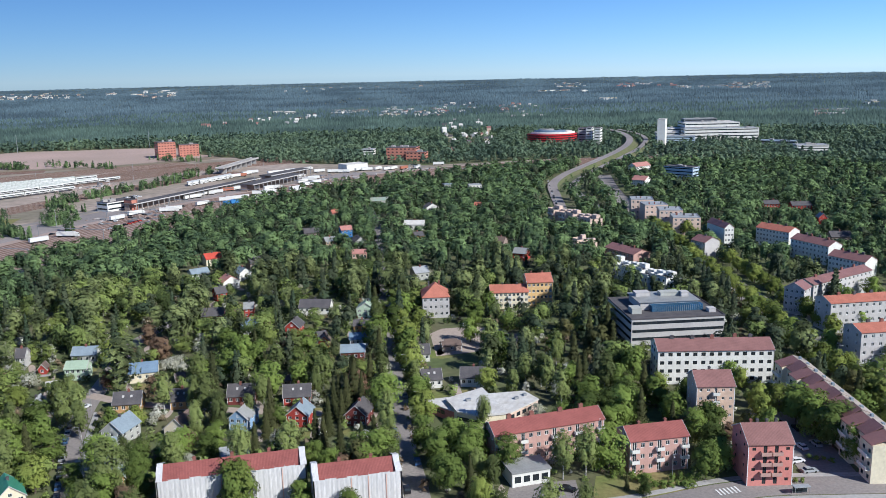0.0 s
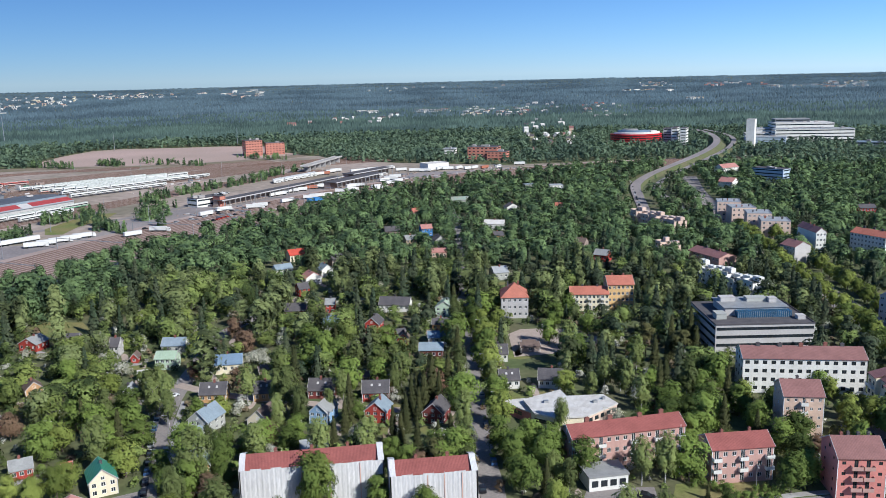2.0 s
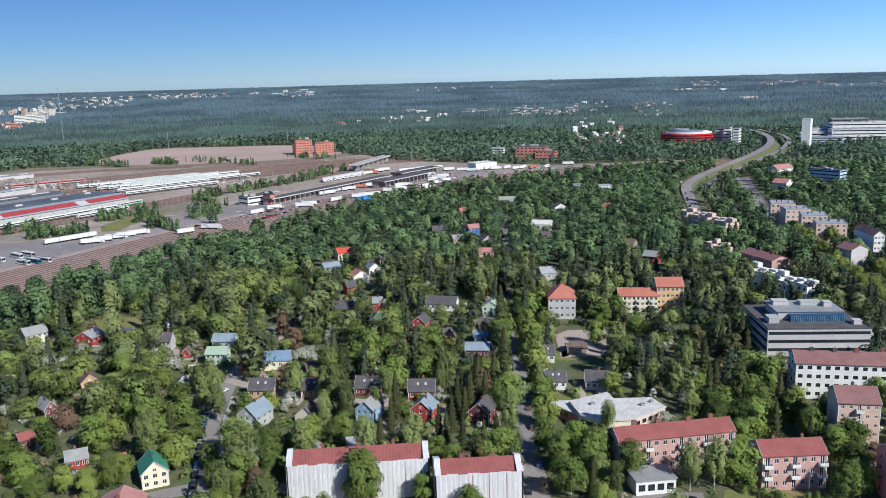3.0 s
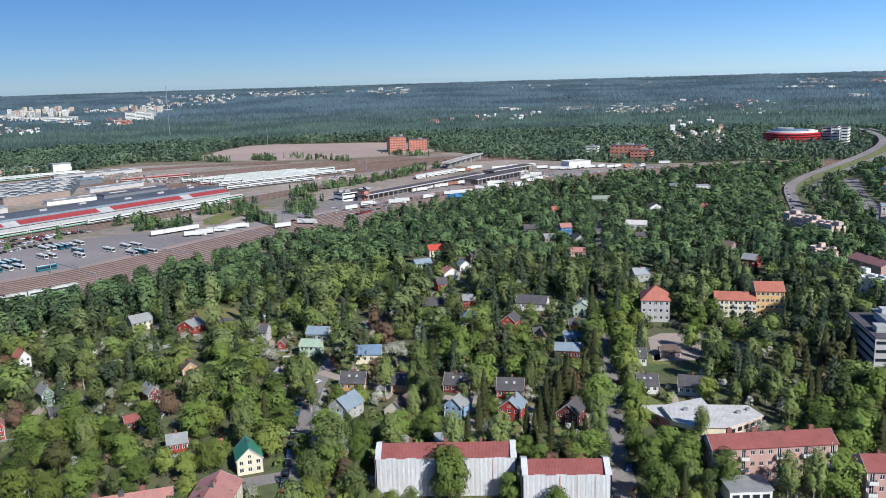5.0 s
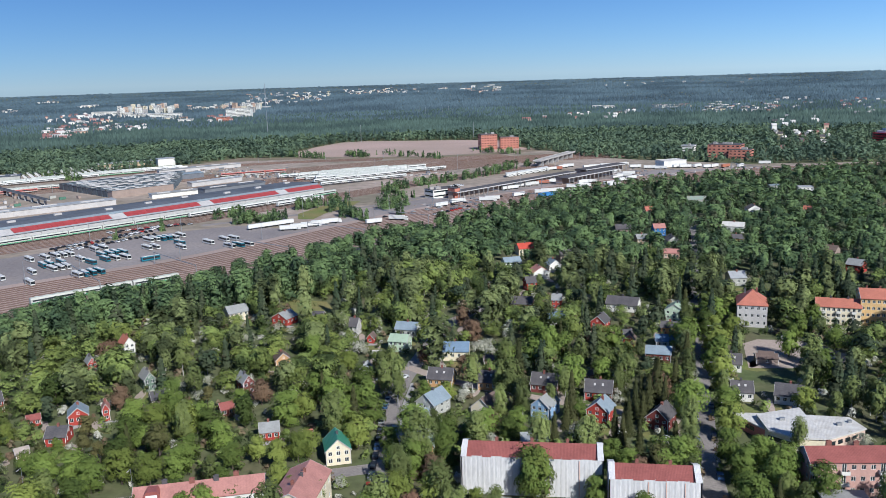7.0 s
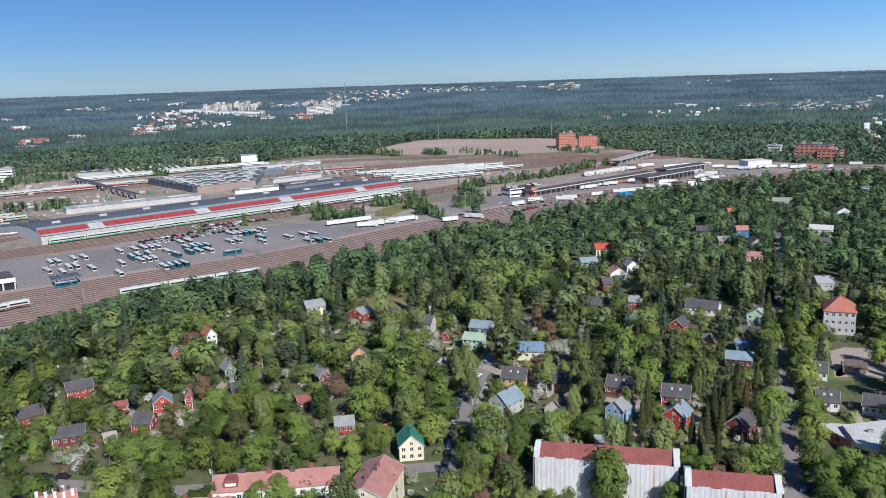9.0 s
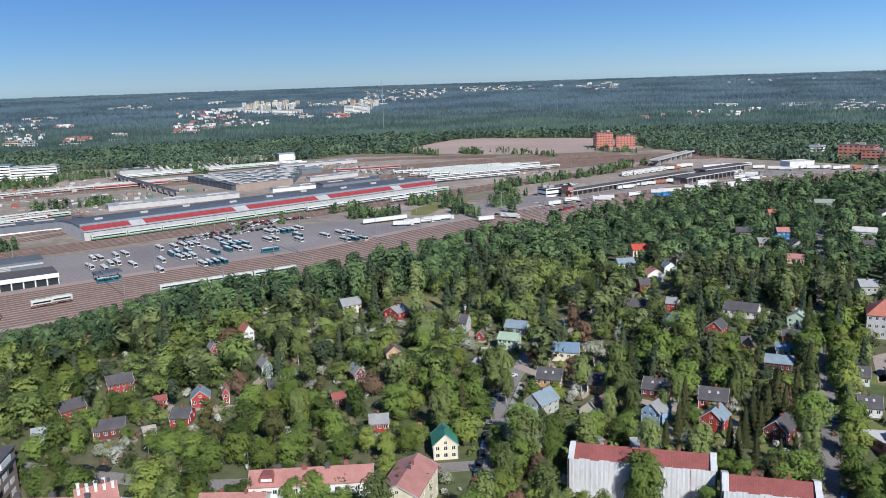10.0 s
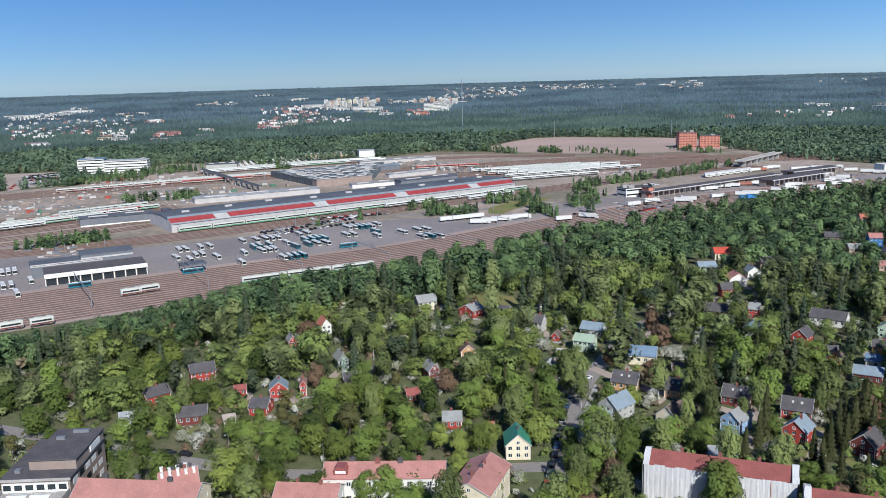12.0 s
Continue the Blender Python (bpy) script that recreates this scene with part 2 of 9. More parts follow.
def big_mesh(name, verts, tris, mat, normals=None):
    """A mesh of triangles or quads from arrays."""
    k = tris.shape[1]
    me = bpy.data.meshes.new(name)
    me.vertices.add(len(verts))
    me.vertices.foreach_set("co", verts.astype(np.float32).ravel())
    me.loops.add(tris.size)
    me.loops.foreach_set("vertex_index", tris.astype(np.int32).ravel())
    me.polygons.add(len(tris))
    me.polygons.foreach_set("loop_start", np.arange(0, tris.size, k, dtype=np.int32))
    me.polygons.foreach_set("loop_total", np.full(len(tris), k, dtype=np.int32))
    me.materials.append(mat)
    me.update(calc_edges=True)
    if normals is not None:
        # leaves share the soft outward normals of their crown
        me.polygons.foreach_set("use_smooth", [True] * len(tris))
        me.normals_split_custom_set_from_vertices(normals)
    return me


class Soup:
    """Boxes, prisms and quads gathered into one mesh."""

    def __init__(self):
        self.v, self.f, self.m = [], [], []

    def face(self, pts, mi=0):
        i = len(self.v)
        self.v += [tuple(p) for p in pts]
        self.f.append(tuple(range(i, i + len(pts))))
        self.m.append(mi)

    def box(self, x0, x1, y0, y1, z0, z1, mi=0, bottom=True):
        p = [(x, y, z) for z in (z0, z1) for x, y in ((x0, y0), (x1, y0), (x1, y1), (x0, y1))]
        i = len(self.v)
        self.v += p
        fs = [(4, 5, 6, 7), (0, 1, 5, 4), (1, 2, 6, 5), (2, 3, 7, 6), (3, 0, 4, 7)]
        if bottom:
            fs.append((3, 2, 1, 0))
        self.f += [tuple(i + a for a in q) for q in fs]
        self.m += [mi] * len(fs)

    def prism(self, outline, z0, z1, mi=0, bottom=False):
        n, i = len(outline), len(self.v)
        self.v += [(x, y, z0) for x, y in outline] + [(x, y, z1) for x, y in outline]
        self.f.append(tuple(range(i + n, i + 2 * n)))
        self.m.append(mi)
        for k in range(n):
            j = (k + 1) % n
            self.f.append((i + k, i + j, i + n + j, i + n + k))
            self.m.append(mi)
        if bottom:
            self.f.append(tuple(range(i + n - 1, i - 1, -1)))
            self.m.append(mi)

    def extrude(self, profile, axis, a, b, mi=0):
        """A closed outline of (u, z) swept along x or y from a to b."""
        n, i = len(profile), len(self.v)
        for c in (a, b):
            self.v += [((c, u, z) if axis == "x" else (u, c, z)) for u, z in profile]
        self.f += [tuple(range(i + n - 1, i - 1, -1)), tuple(range(i + n, i + 2 * n))]
        self.m += [mi, mi]
        for k in range(n):
            j = (k + 1) % n
            self.f.append((i + k, i + j, i + n + j, i + n + k))
            self.m.append(mi)

    def tube(self, x, y, z0, z1, r0, r1, n=7, mi=0, dx=0.0, dy=0.0):
        i = len(self.v)
        for z, r, ox, oy in ((z0, r0, 0, 0), (z1, r1, dx, dy)):
            self.v += [(x + ox + r * math.cos(2 * math.pi * k / n), y + oy + r * math.sin(2 * math.pi * k / n), z) for k in range(n)]
        for k in range(n):
            j = (k + 1) % n
            self.f.append((i + k, i + j, i + n + j, i + n + k))
            self.m.append(mi)
        self.f.append(tuple(range(i + n, i + 2 * n)))
        self.m.append(mi)

    def done(self, name, *mats, fix=True, smooth=False):
        me = mesh_from(name, self.v, self.f, mats, self.m, smooth)
        if fix:
            bm = bmesh.new()
            bm.from_mesh(me)
            bmesh.ops.recalc_face_normals(bm, faces=bm.faces)
            bm.to_mesh(me)
            bm.free()
        return me


def part(name, me, parent, label="", m=None):
    ob = new(name, me)
    ob.parent = parent
    if m is not None:
        ob.matrix_basis = m
    if label:
        ob["label"] = label
    return ob


def thing(name, x, y, rot, label, category, group="", z=0.0):
    ob = new(name)
    ob.empty_display_size = 0.5
    ob.matrix_basis = pose(x, y, z, 0, 0, rot)
    return tagged(ob, label, category, group)


def setting(name, me, label, category="ground"):
    return tagged(new(name, me), label, category, kind="structure")


def ribbon(pts, width, z, z_low=None):
    """A strip of road or track along a line of points."""
    s = Soup()
    P = [Vector((x, y, 0)) for x, y in pts]
    L, Rr = [], []
    for i, p in enumerate(P):
        d = (P[min(i + 1, len(P) - 1)] - P[max(i - 1, 0)]).normalized()
        n = Vector((-d.y, d.x, 0))
        L.append(p + n * width / 2)
        Rr.append(p - n * width / 2)
    for i in range(len(P) - 1):
        s.face([(Rr[i].x, Rr[i].y, z), (Rr[i + 1].x, Rr[i + 1].y, z), (L[i + 1].x, L[i + 1].y, z), (L[i].x, L[i].y, z)])
        if z_low is not None:
            for A in (L, Rr):
                s.face([(A[i].x, A[i].y, z_low), (A[i + 1].x, A[i + 1].y, z_low), (A[i + 1].x, A[i + 1].y, z), (A[i].x, A[i].y, z)])
    return s


def smooth_line(pts, steps=8):
    """Catmull-Rom through the points."""
    out = []
    P = [np.array(p, float) for p in pts]
    P = [2 * P[0] - P[1]] + P + [2 * P[-1] - P[-2]]
    for i in range(1, len(P) - 2):
        for k in range(steps):
            t = k / steps
            a, b, c, d = P[i - 1], P[i], P[i + 1], P[i + 2]
            out.append(tuple(0.5 * (2 * b + (c - a) * t + (2 * a - 5 * b + 4 * c - d) * t * t + (3 * b - a - 3 * c + d) * t ** 3)))
    out.append(tuple(P[-2]))
    return out


def offset_line(pts, d):
    P = [Vector((x, y)) for x, y in pts]
    out = []
    for i, p in enumerate(P):
        t = (P[min(i + 1, len(P) - 1)] - P[max(i - 1, 0)]).normalized()
        out.append((p.x - t.y * d, p.y + t.x * d))
    return out


# where no tree may grow: footprints (x, y, rot, half length, half depth), open areas and roads
FOOT, OPEN, ROADS = [], [], []

# ---------------------------------------------------------------- buildings
WIN_MESH = {}


def window_meshes(w, h, frame, far=False):
    key = (round(w, 2), round(h, 2), frame, far)
    if key not in WIN_MESH:
        t = 0.09
        xs, zs = [-w / 2, -w / 2 + t, -t / 2, t / 2, w / 2 - t, w / 2], [0, t, h - t, h]
        verts, ids, faces, idx = [], {}, [], []

        def vid(i, k, y):
            if (i, k, y) not in ids:
                ids[(i, k, y)] = len(verts)
                verts.append((xs[i], y, zs[k]))
            return ids[(i, k, y)]

        glass = {(1, 1), (3, 1)}
        for i in range(5):
            for k in range(3):
                y = 0.045 if (i, k) in glass else -0.03
                if (i, k) in glass:
                    for p, q in (((i, k), (i + 1, k)), ((i + 1, k), (i + 1, k + 1)), ((i + 1, k + 1), (i, k + 1)), ((i, k + 1), (i, k))):
                        faces.append((vid(*p, -0.03), vid(*q, -0.03), vid(*q, 0.045), vid(*p, 0.045)))
                        idx.append(0)
                    if not far:
                        continue
                faces.append((vid(i, k, y), vid(i + 1, k, y), vid(i + 1, k + 1, y), vid(i, k + 1, y)))
                idx.append(1 if (i, k) in glass else 0)
        me = mesh_from("window", verts, faces, [FRAME_WHITE if frame == "white" else FRAME_DARK, GLASS], idx)
        g = Soup()
        g.box(-w / 2 + t, w / 2 - t, 0.03, 0.06, t, h - t)
        WIN_MESH[key] = (me, g.done("pane", GLASS))
    return WIN_MESH[key]


def wall_side(s, p, u, length, z0, z1, holes, reveal=0.16):
    """One outside wall from p along u, with openings (a0, a1, b0, b1) cut through and their reveals."""
    n = Vector((u[1], -u[0], 0))
    us = sorted({0.0, length, *[h[0] for h in holes], *[h[1] for h in holes]})
    zs = sorted({z0, z1, *[h[2] for h in holes], *[h[3] for h in holes]})
    at = lambda a, z, d=0.0: (p[0] + u[0] * a - n.x * d, p[1] + u[1] * a - n.y * d, z)
    for a0, a1 in zip(us, us[1:]):
        for b0, b1 in zip(zs, zs[1:]):
            ca, cb = (a0 + a1) / 2, (b0 + b1) / 2
            if any(h[0] < ca < h[1] and h[2] < cb < h[3] for h in holes):
                continue
            s.face([at(a0, b0), at(a1, b0), at(a1, b1), at(a0, b1)])
    for a0, a1, b0, b1 in holes:
        s.face([at(a0, b0), at(a0, b1), at(a0, b1, reveal), at(a0, b0, reveal)])
        s.face([at(a1, b1), at(a1, b0), at(a1, b0, reveal), at(a1, b1, reveal)])
        s.face([at(a1, b0), at(a0, b0), at(a0, b0, reveal), at(a1, b0, reveal)])
        s.face([at(a0, b1), at(a1, b1), at(a1, b1, reveal), at(a0, b1, reveal)])


def roof_mesh(kind, ridge, L, D, eave, rise, over, mat, t=0.2):
    s = Soup()
    if kind == "flat":
        s.box(-L / 2 + 0.25, L / 2 - 0.25, -D / 2 + 0.25, D / 2 - 0.25, eave - 0.1, eave + 0.05)
        for x0, x1, y0, y1 in ((-L / 2, L / 2, -D / 2, -D / 2 + 0.25), (-L / 2, L / 2, D / 2 - 0.25, D / 2), (-L / 2, -L / 2 + 0.25, -D / 2 + 0.25, D / 2 - 0.25), (L / 2 - 0.25, L / 2, -D / 2 + 0.25, D / 2 - 0.25)):
            s.box(x0, x1, y0, y1, eave - 0.1, eave + 0.45)
        return s.done("roof", mat)
    if kind == "hip":
        h = min(L, D) / 2
        a, b = L / 2 + over, D / 2 + over
        ze = eave - rise * over / h
        rx, ry = (L / 2 - h, 0) if L >= D else (0, D / 2 - h)
        base = [(-a, -b), (a, -b), (a, b), (-a, b)]
        r0, r1 = ((-rx, -ry), (rx, ry)) if L >= D else ((0, -ry), (0, ry))
        zr = eave + rise
        B = [(x, y, ze) for x, y in base]
        R0, R1 = (*r0, zr), (*r1, zr)
        if L >= D:
            fs = [[B[0], B[1], R1, R0], [B[1], B[2], R1], [B[2], B[3], R0, R1], [B[3], B[0], R0]]
        else:
            fs = [[B[0], B[1], R0], [B[1], B[2], R1, R0], [B[2], B[3], R1], [B[3], B[0], R0, R1]]
        for q in fs:
            s.face([(x, y, z + t) for x, y, z in q])
            s.face([q[1], q[0], (q[0][0], q[0][1], q[0][2] + t), (q[1][0], q[1][1], q[1][2] + t)])
        s.face([B[3], B[2], B[1], B[0]])
        return s.done("roof", mat)
    half, run = (D / 2, L / 2) if ridge == "along" else (L / 2, D / 2)
    slope = rise / half
    e = half + over
    ze = eave - slope * over
    zr = eave + rise
    prof = [(-e, ze), (0, zr), (e, ze), (e, ze + t), (0, zr + t), (-e, ze + t)]
    i = 0
    axis = "x" if ridge == "along" else "y"
    a, b = -run - over * 0.7, run + over * 0.7
    put = (lambda c, u, z: (c, u, z)) if axis == "x" else (lambda c, u, z: (u, c, z))
    for k in range(6):
        j = (k + 1) % 6
        (u0, z0), (u1, z1) = prof[k], prof[j]
        s.face([put(a, u0, z0), put(a, u1, z1), put(b, u1, z1), put(b, u0, z0)])
    for c in (a, b):
        s.face([put(c, *prof[0]), put(c, *prof[1]), put(c, *prof[4]), put(c, *prof[5])])
        s.face([put(c, *prof[1]), put(c, *prof[2]), put(c, *prof[3]), put(c, *prof[4])])
    return s.done("roof", mat)


def chimney_mesh(w, d, h, mat):
    s = Soup()
    s.box(-w / 2, w / 2, -d / 2, d / 2, -1.2, h)
    s.box(-w / 2 - 0.08, w / 2 + 0.08, -d / 2 - 0.08, d / 2 + 0.08, h, h + 0.15)
    s.box(-w / 4, w / 4, -d / 4, d / 4, h + 0.15, h + 0.4)
    return s.done("chimney", mat)


def building(name, label, x, y, rot, L, D, eave, rise=2.5, wall="white", roof="red", kind="gable", ridge="along", floors=1, bays=3, side=2,
             frame="white", win=(1.2, 1.3), over=0.4, chimneys=1, skip=(), balconies=(), category="house", group="", clear=12.0, skylights=0, seed=0, trim=True, base=0.0, porch=False, z0=0.0):
    """A house or block: walls with openings, roof, chimneys, windows and balconies as parts."""
    rng = random.Random(hash((round(x), round(y), seed)) & 0xffff)
    # the sizes given are those over the eaves
    if category == "apartment block":
        L, D = L - 0.9, D - 0.6
    else:
        L, D, eave, rise = L * 0.88, D * 0.88, eave * 0.93, rise * 0.92
    root = thing(name, x, y, rot, label, category, group, z0)
    FOOT.append((x, y, rot, L / 2, D / 2, clear))
    fh = (eave - 0.3 - base) / floors
    s = Soup()
    spots = []
    if math.hypot(x, y) > 480:
        side = 0
    sides = [((-L / 2, -D / 2), (1, 0), L, bays, 0), ((L / 2, -D / 2), (0, 1), D, side, 1), ((-L / 2, D / 2), (0, -1), D, side, 2), ((L / 2, D / 2), (-1, 0), L, 0, 3)]
    for p, u, length, nb, tag in sides:
        holes = []
        for f in range(floors):
            for b in range(nb):
                if tag == 0 and (f, b) in skip:
                    continue
                w, h = win
                h = min(h, fh - 0.9)
                c = length * (b + 0.5) / nb
                zb = base + 0.3 + f * fh + (fh - h) * 0.55
                if tag == 0 and b in balconies:
                    zb, h = base + 0.3 + f * fh + 0.25, fh - 0.75
                holes.append((c - w / 2, c + w / 2, zb, zb + h))
                spots.append((p, u, c, zb, w, h))
        if rise and kind == "gable" and ((ridge == "across" and tag == 0) or (ridge == "along" and tag in (1, 2))) and rise > 2.2 and nb > 0:
            w, h = min(1.0, win[0]), 1.0
            spots.append((p, u, length / 2, eave + 0.25, w, h, 1))
        wall_side(s, p, u, length, -0.3, eave, holes)
    if kind == "gable" and rise:
        if ridge == "along":
            for sx in (-1, 1):
                s.face([(sx * L / 2, -D / 2, eave), (sx * L / 2, D / 2, eave), (sx * L / 2, 0, eave + rise)])
        else:
            for sy in (-1, 1):
                s.face([(-L / 2, sy * D / 2, eave), (L / 2, sy * D / 2, eave), (0, sy * D / 2, eave + rise)])
    me = s.done("wall", WALLS[wall], fix=False)
    part("wall", me, root)
    part("roof", roof_mesh(kind, ridge, L, D, eave, rise, over, ROOFS[roof]), root)
    if trim and kind != "flat" and math.hypot(x, y) < 330:
        tm = FRAME_WHITE if wall not in ("white", "cream") else WALLS["palegrey"]
        t = Soup()
        t.box(-0.09, 0.09, -0.04, -0.003, 0, eave - 0.3)
        cb = t.done("corner_board", tm)
        for cx in (-1, 1):
            part("corner_board", cb, root, m=pose(cx * L / 2, -D / 2, 0))
    if kind == "gable" and rise and math.hypot(x, y) < 420:
        half, run = (D / 2, L / 2) if ridge == "along" else (L / 2, D / 2)
        e, sl = half + over + 0.03, rise / half
        vm = WALLS["palegrey"]
        for sgn in (-1, 1):
            vb = Soup()
            c0 = sgn * (run + over * 0.7)
            for a0, a1 in ((-e, 0.0), (0.0, e)):
                z_a, z_b = eave + rise - sl * abs(a0) - 0.08, eave + rise - sl * abs(a1) - 0.08
                vb.extrude([(a0, z_a), (a1, z_b), (a1, z_b + 0.3), (a0, z_a + 0.3)], "x" if ridge == "along" else "y", c0 + sgn * 0.004, c0 + sgn * 0.08)
            part("verge_board", vb.done("verge_board", vm), root)
    for q in spots:
        p, u, c, zb, w, h = q[:6]
        deep = -0.04 if len(q) > 6 else 0.1
        far = math.hypot(x, y) > 260
        fm, gm = window_meshes(w, h, frame, far)
        ang = math.degrees(math.atan2(u[1], u[0]))
        ob = part("window", fm, root, m=pose(p[0] + u[0] * c - u[1] * deep, p[1] + u[1] * c + u[0] * deep, zb, 0, 0, ang))
        if not far:
            part("pane", gm, ob)
    for b in balconies:
        for f in range(floors):
            c = -L / 2 + L * (b + 0.5) / bays
            zb = base + 0.3 + f * fh
            if zb < 1.0:
                continue
            bs = Soup()
            bw = min(3.4, L / bays * 0.92)
            bs.box(-bw / 2, bw / 2, -1.25, -0.003, 0.0, 0.15)
            bs.box(-bw / 2, bw / 2, -1.25, -1.19, 0.15, 1.05)
            bs.box(-bw / 2, -bw / 2 + 0.06, -1.19, -0.003, 0.15, 1.05)
            bs.box(bw / 2 - 0.06, bw / 2, -1.19, -0.003, 0.15, 1.05)
            part("balcony", bs.done("balcony", WALLS["white"] if wall != "salmon" else WALLS["pink_brick"]), root, m=pose(c, -D / 2, zb))
    for k in range(chimneys):
        big = L > 18
        cm = chimney_mesh(1.3 if big else 0.7, 0.7, (1.2 if big else 0.9), CHIMNEY_BRICK if rng.random() < 0.5 else ROOFS["dark"])
        f = (k + 0.5) / chimneys - 0.5 + rng.uniform(-0.06, 0.06)
        if kind == "flat":
            px, py, pz = f * L * 0.8, rng.uniform(-0.2, 0.3) * D, eave + 0.3
        elif ridge == "along":
            px, py, pz = f * L * 0.8, rng.uniform(-0.05, 0.08) * D, eave + rise * 0.93
        else:
            px, py, pz = rng.uniform(-0.08, 0.08) * L, f * D * 0.6, eave + rise * 0.9
        part("chimney", cm, root, m=pose(px, py, pz))
    for k in range(skylights):
        g = Soup()
        sl = math.degrees(math.atan2(rise, D / 2))
        g.box(-0.36, 0.36, -0.45, 0.45, 0, 0.12)
        part("skylight", g.done("skylight", WALLS["palegrey"]), root, "white-framed roof window",
             m=pose(L * ((k + 0.5) / skylights - 0.5) * 0.6, -D * 0.22, eave + rise * 0.56 + 0.2, sl, 0, 0))
    if porch:
        ps = Soup()
        ps.box(-1.3, 1.3, -1.8, -0.004, 0, 2.4)
        ps.extrude([(-1.55, 2.4), (1.55, 2.4), (0, 3.4)], "y", -2.0, -0.004, 1)
        part("porch", ps.done("porch", WALLS[wall], ROOFS[roof]), root, m=pose(L * 0.12, -D / 2, 0))
    return root


def block(name, label, x, y, rot, L, D, H, floors=4, wall="white", band="glass", roof="lightgrey", category="building", group="", bands=True, boxes=0, clear=20.0, z0=0.0, bay=0):
    """A flat-roofed block with rows of windows, each row a part (or single windows where bay is given)."""
    root = thing(name, x, y, rot, label, category, group, z0)
    FOOT.append((x, y, rot, L / 2, D / 2, clear))
    s = Soup()
    s.box(-L / 2, L / 2, -D / 2, D / 2, -0.3, H)
    part("wall", s.done("wall", WALLS[wall]), root)
    part("roof", roof_mesh("flat", "along", L + 0.3, D + 0.3, H + 0.1, 0, 0, ROOFS[roof]), root)
    fh = H / floors
    for f in range(floors if bands else 0):
        z0, z1 = f * fh + fh * 0.44, f * fh + fh * 0.76
        if bay:
            n = int(L / bay)
            w = Soup()
            w.box(-bay * 0.27, bay * 0.27, -0.05, 0.0, 0, z1 - z0)
            me = w.done("window", GLASS)
            for k in range(n):
                part("window", me, root, m=pose(-L / 2 + (k + 0.5) * L / n, -D / 2, z0))
        else:
            w = Soup()
            w.box(-L / 2 + 0.8, L / 2 - 0.8, -D / 2 - 0.05, -D / 2, z0, z1)
            part("window_band", w.done("window_band", GLASS), root)
        for sx in ((-1, 1) if group != "distant town blocks" else ()):
            w = Soup()
            w.box(min(sx * L / 2, sx * (L / 2 + 0.05)), max(sx * L / 2, sx * (L / 2 + 0.05)), -D / 2 + 0.8, D / 2 - 0.8, z0, z1)
            part("window_band", w.done("window_band", GLASS), root)
    rng = random.Random(int(abs(x) * 7 + abs(y)))
    for k in range(boxes):
        b = Soup()
        bw, bd, bh = rng.uniform(2, 7), rng.uniform(2, 5), rng.uniform(1.2, 2.6)
        b.box(-bw / 2, bw / 2, -bd / 2, bd / 2, 0, bh)
        b.box(-bw / 2 - 0.1, bw / 2 + 0.1, -bd / 2 - 0.1, bd / 2 + 0.1, bh, bh + 0.12)
        part("roof_plant_room", b.done("roof_plant_room", CONCRETE), root, m=pose(rng.uniform(-0.38, 0.38) * L, rng.uniform(-0.3, 0.3) * D, H + 0.15))
    return root


# ---------------------------------------------------------------- ground
rings = [0.0] + [60 * 1.09 ** k for k in range(52)]
rings = [r for r in rings if r < 4700] + [4700, 4850, 4950]


def far_rise(r):
    """The land climbs gently towards the far horizon."""
    k = max(0.0, min(1.0, (r - 1900) / 3000))
    return 70 * (k * k * (3 - 2 * k) * 0.45 + 0.55 * k ** 1.5)


SEG = 180
gv = np.array([(r * math.cos(2 * math.pi * a / SEG), r * math.sin(2 * math.pi * a / SEG), far_rise(r)) for r in rings for a in range(SEG)])
gf = np.array([(i * SEG + a, (i + 1) * SEG + a, (i + 1) * SEG + (a + 1) % SEG, i * SEG + (a + 1) % SEG) for i in range(len(rings) - 1) for a in range(SEG)])
GROUND = material("garden_and_forest_floor", (0.125, 0.115, 0.062), 0.95, 0, 0.4, 0.3, 0.05, (0.09, 0.115, 0.042), 0.2)
setting("ground", big_mesh("ground", gv, gf, GROUND), "grassy ground of gardens and woodland reaching the horizon")


def sheet(name, pts, z, mat, label, category="ground", clear=True):
    s = Soup()
    s.face([(x, y, z) for x, y in pts])
    ob = setting(name, s.done(name, mat), label, category)
    if clear:
        OPEN.append(pts)
    return ob


LAYER = [0]


def road(name, pts, width, mat, label, z=0.06, gap=None, soft=True):
    LAYER[0] += 1
    z += 0.006 * LAYER[0]
    line = smooth_line(pts) if soft else pts
    ROADS.append((line, (gap if gap is not None else width / 2 + 1.5)))
    return setting(name, ribbon(line, width, z, -0.02).done(name, mat), label, "road")


# rail yard: all its open ground, from the wood along the tracks to the far forest
TRACK = smooth_line([(-640, -300), (-530, 0), (-430, 218), (-374, 335), (-322, 430), (-280, 561), (-232, 690), (-165, 815), (-60, 930), (110, 1030), (400, 1110)])
near_edge = offset_line(TRACK, -50)
yard_pts = [p for p in near_edge if p[1] < 1060] + [(160, 1085), (-30, 1040), (-170, 1085), (-250, 1120), (-300, 1200), (-420, 1180), (-690, 1060), (-760, 970), (-840, 850), (-1010, 780), (-900, 560), (-1000, 380), (-1100, 0), (-1100, -300)]
sheet("rail_yard", yard_pts, 0.03, BALLAST_PALE, "pale gravel ground of the rail yard")
sheet("sand_field", [(-664, 1087), (-696, 1139), (-715, 1248), (-716, 1340), (-679, 1375), (-593, 1380), (-512, 1396), (-432, 1385), (-398, 1292), (-332, 1227), (-368, 1179), (-450, 1112), (-536, 1095)], 0.08, SAND, "levelled field of pink sand and gravel")
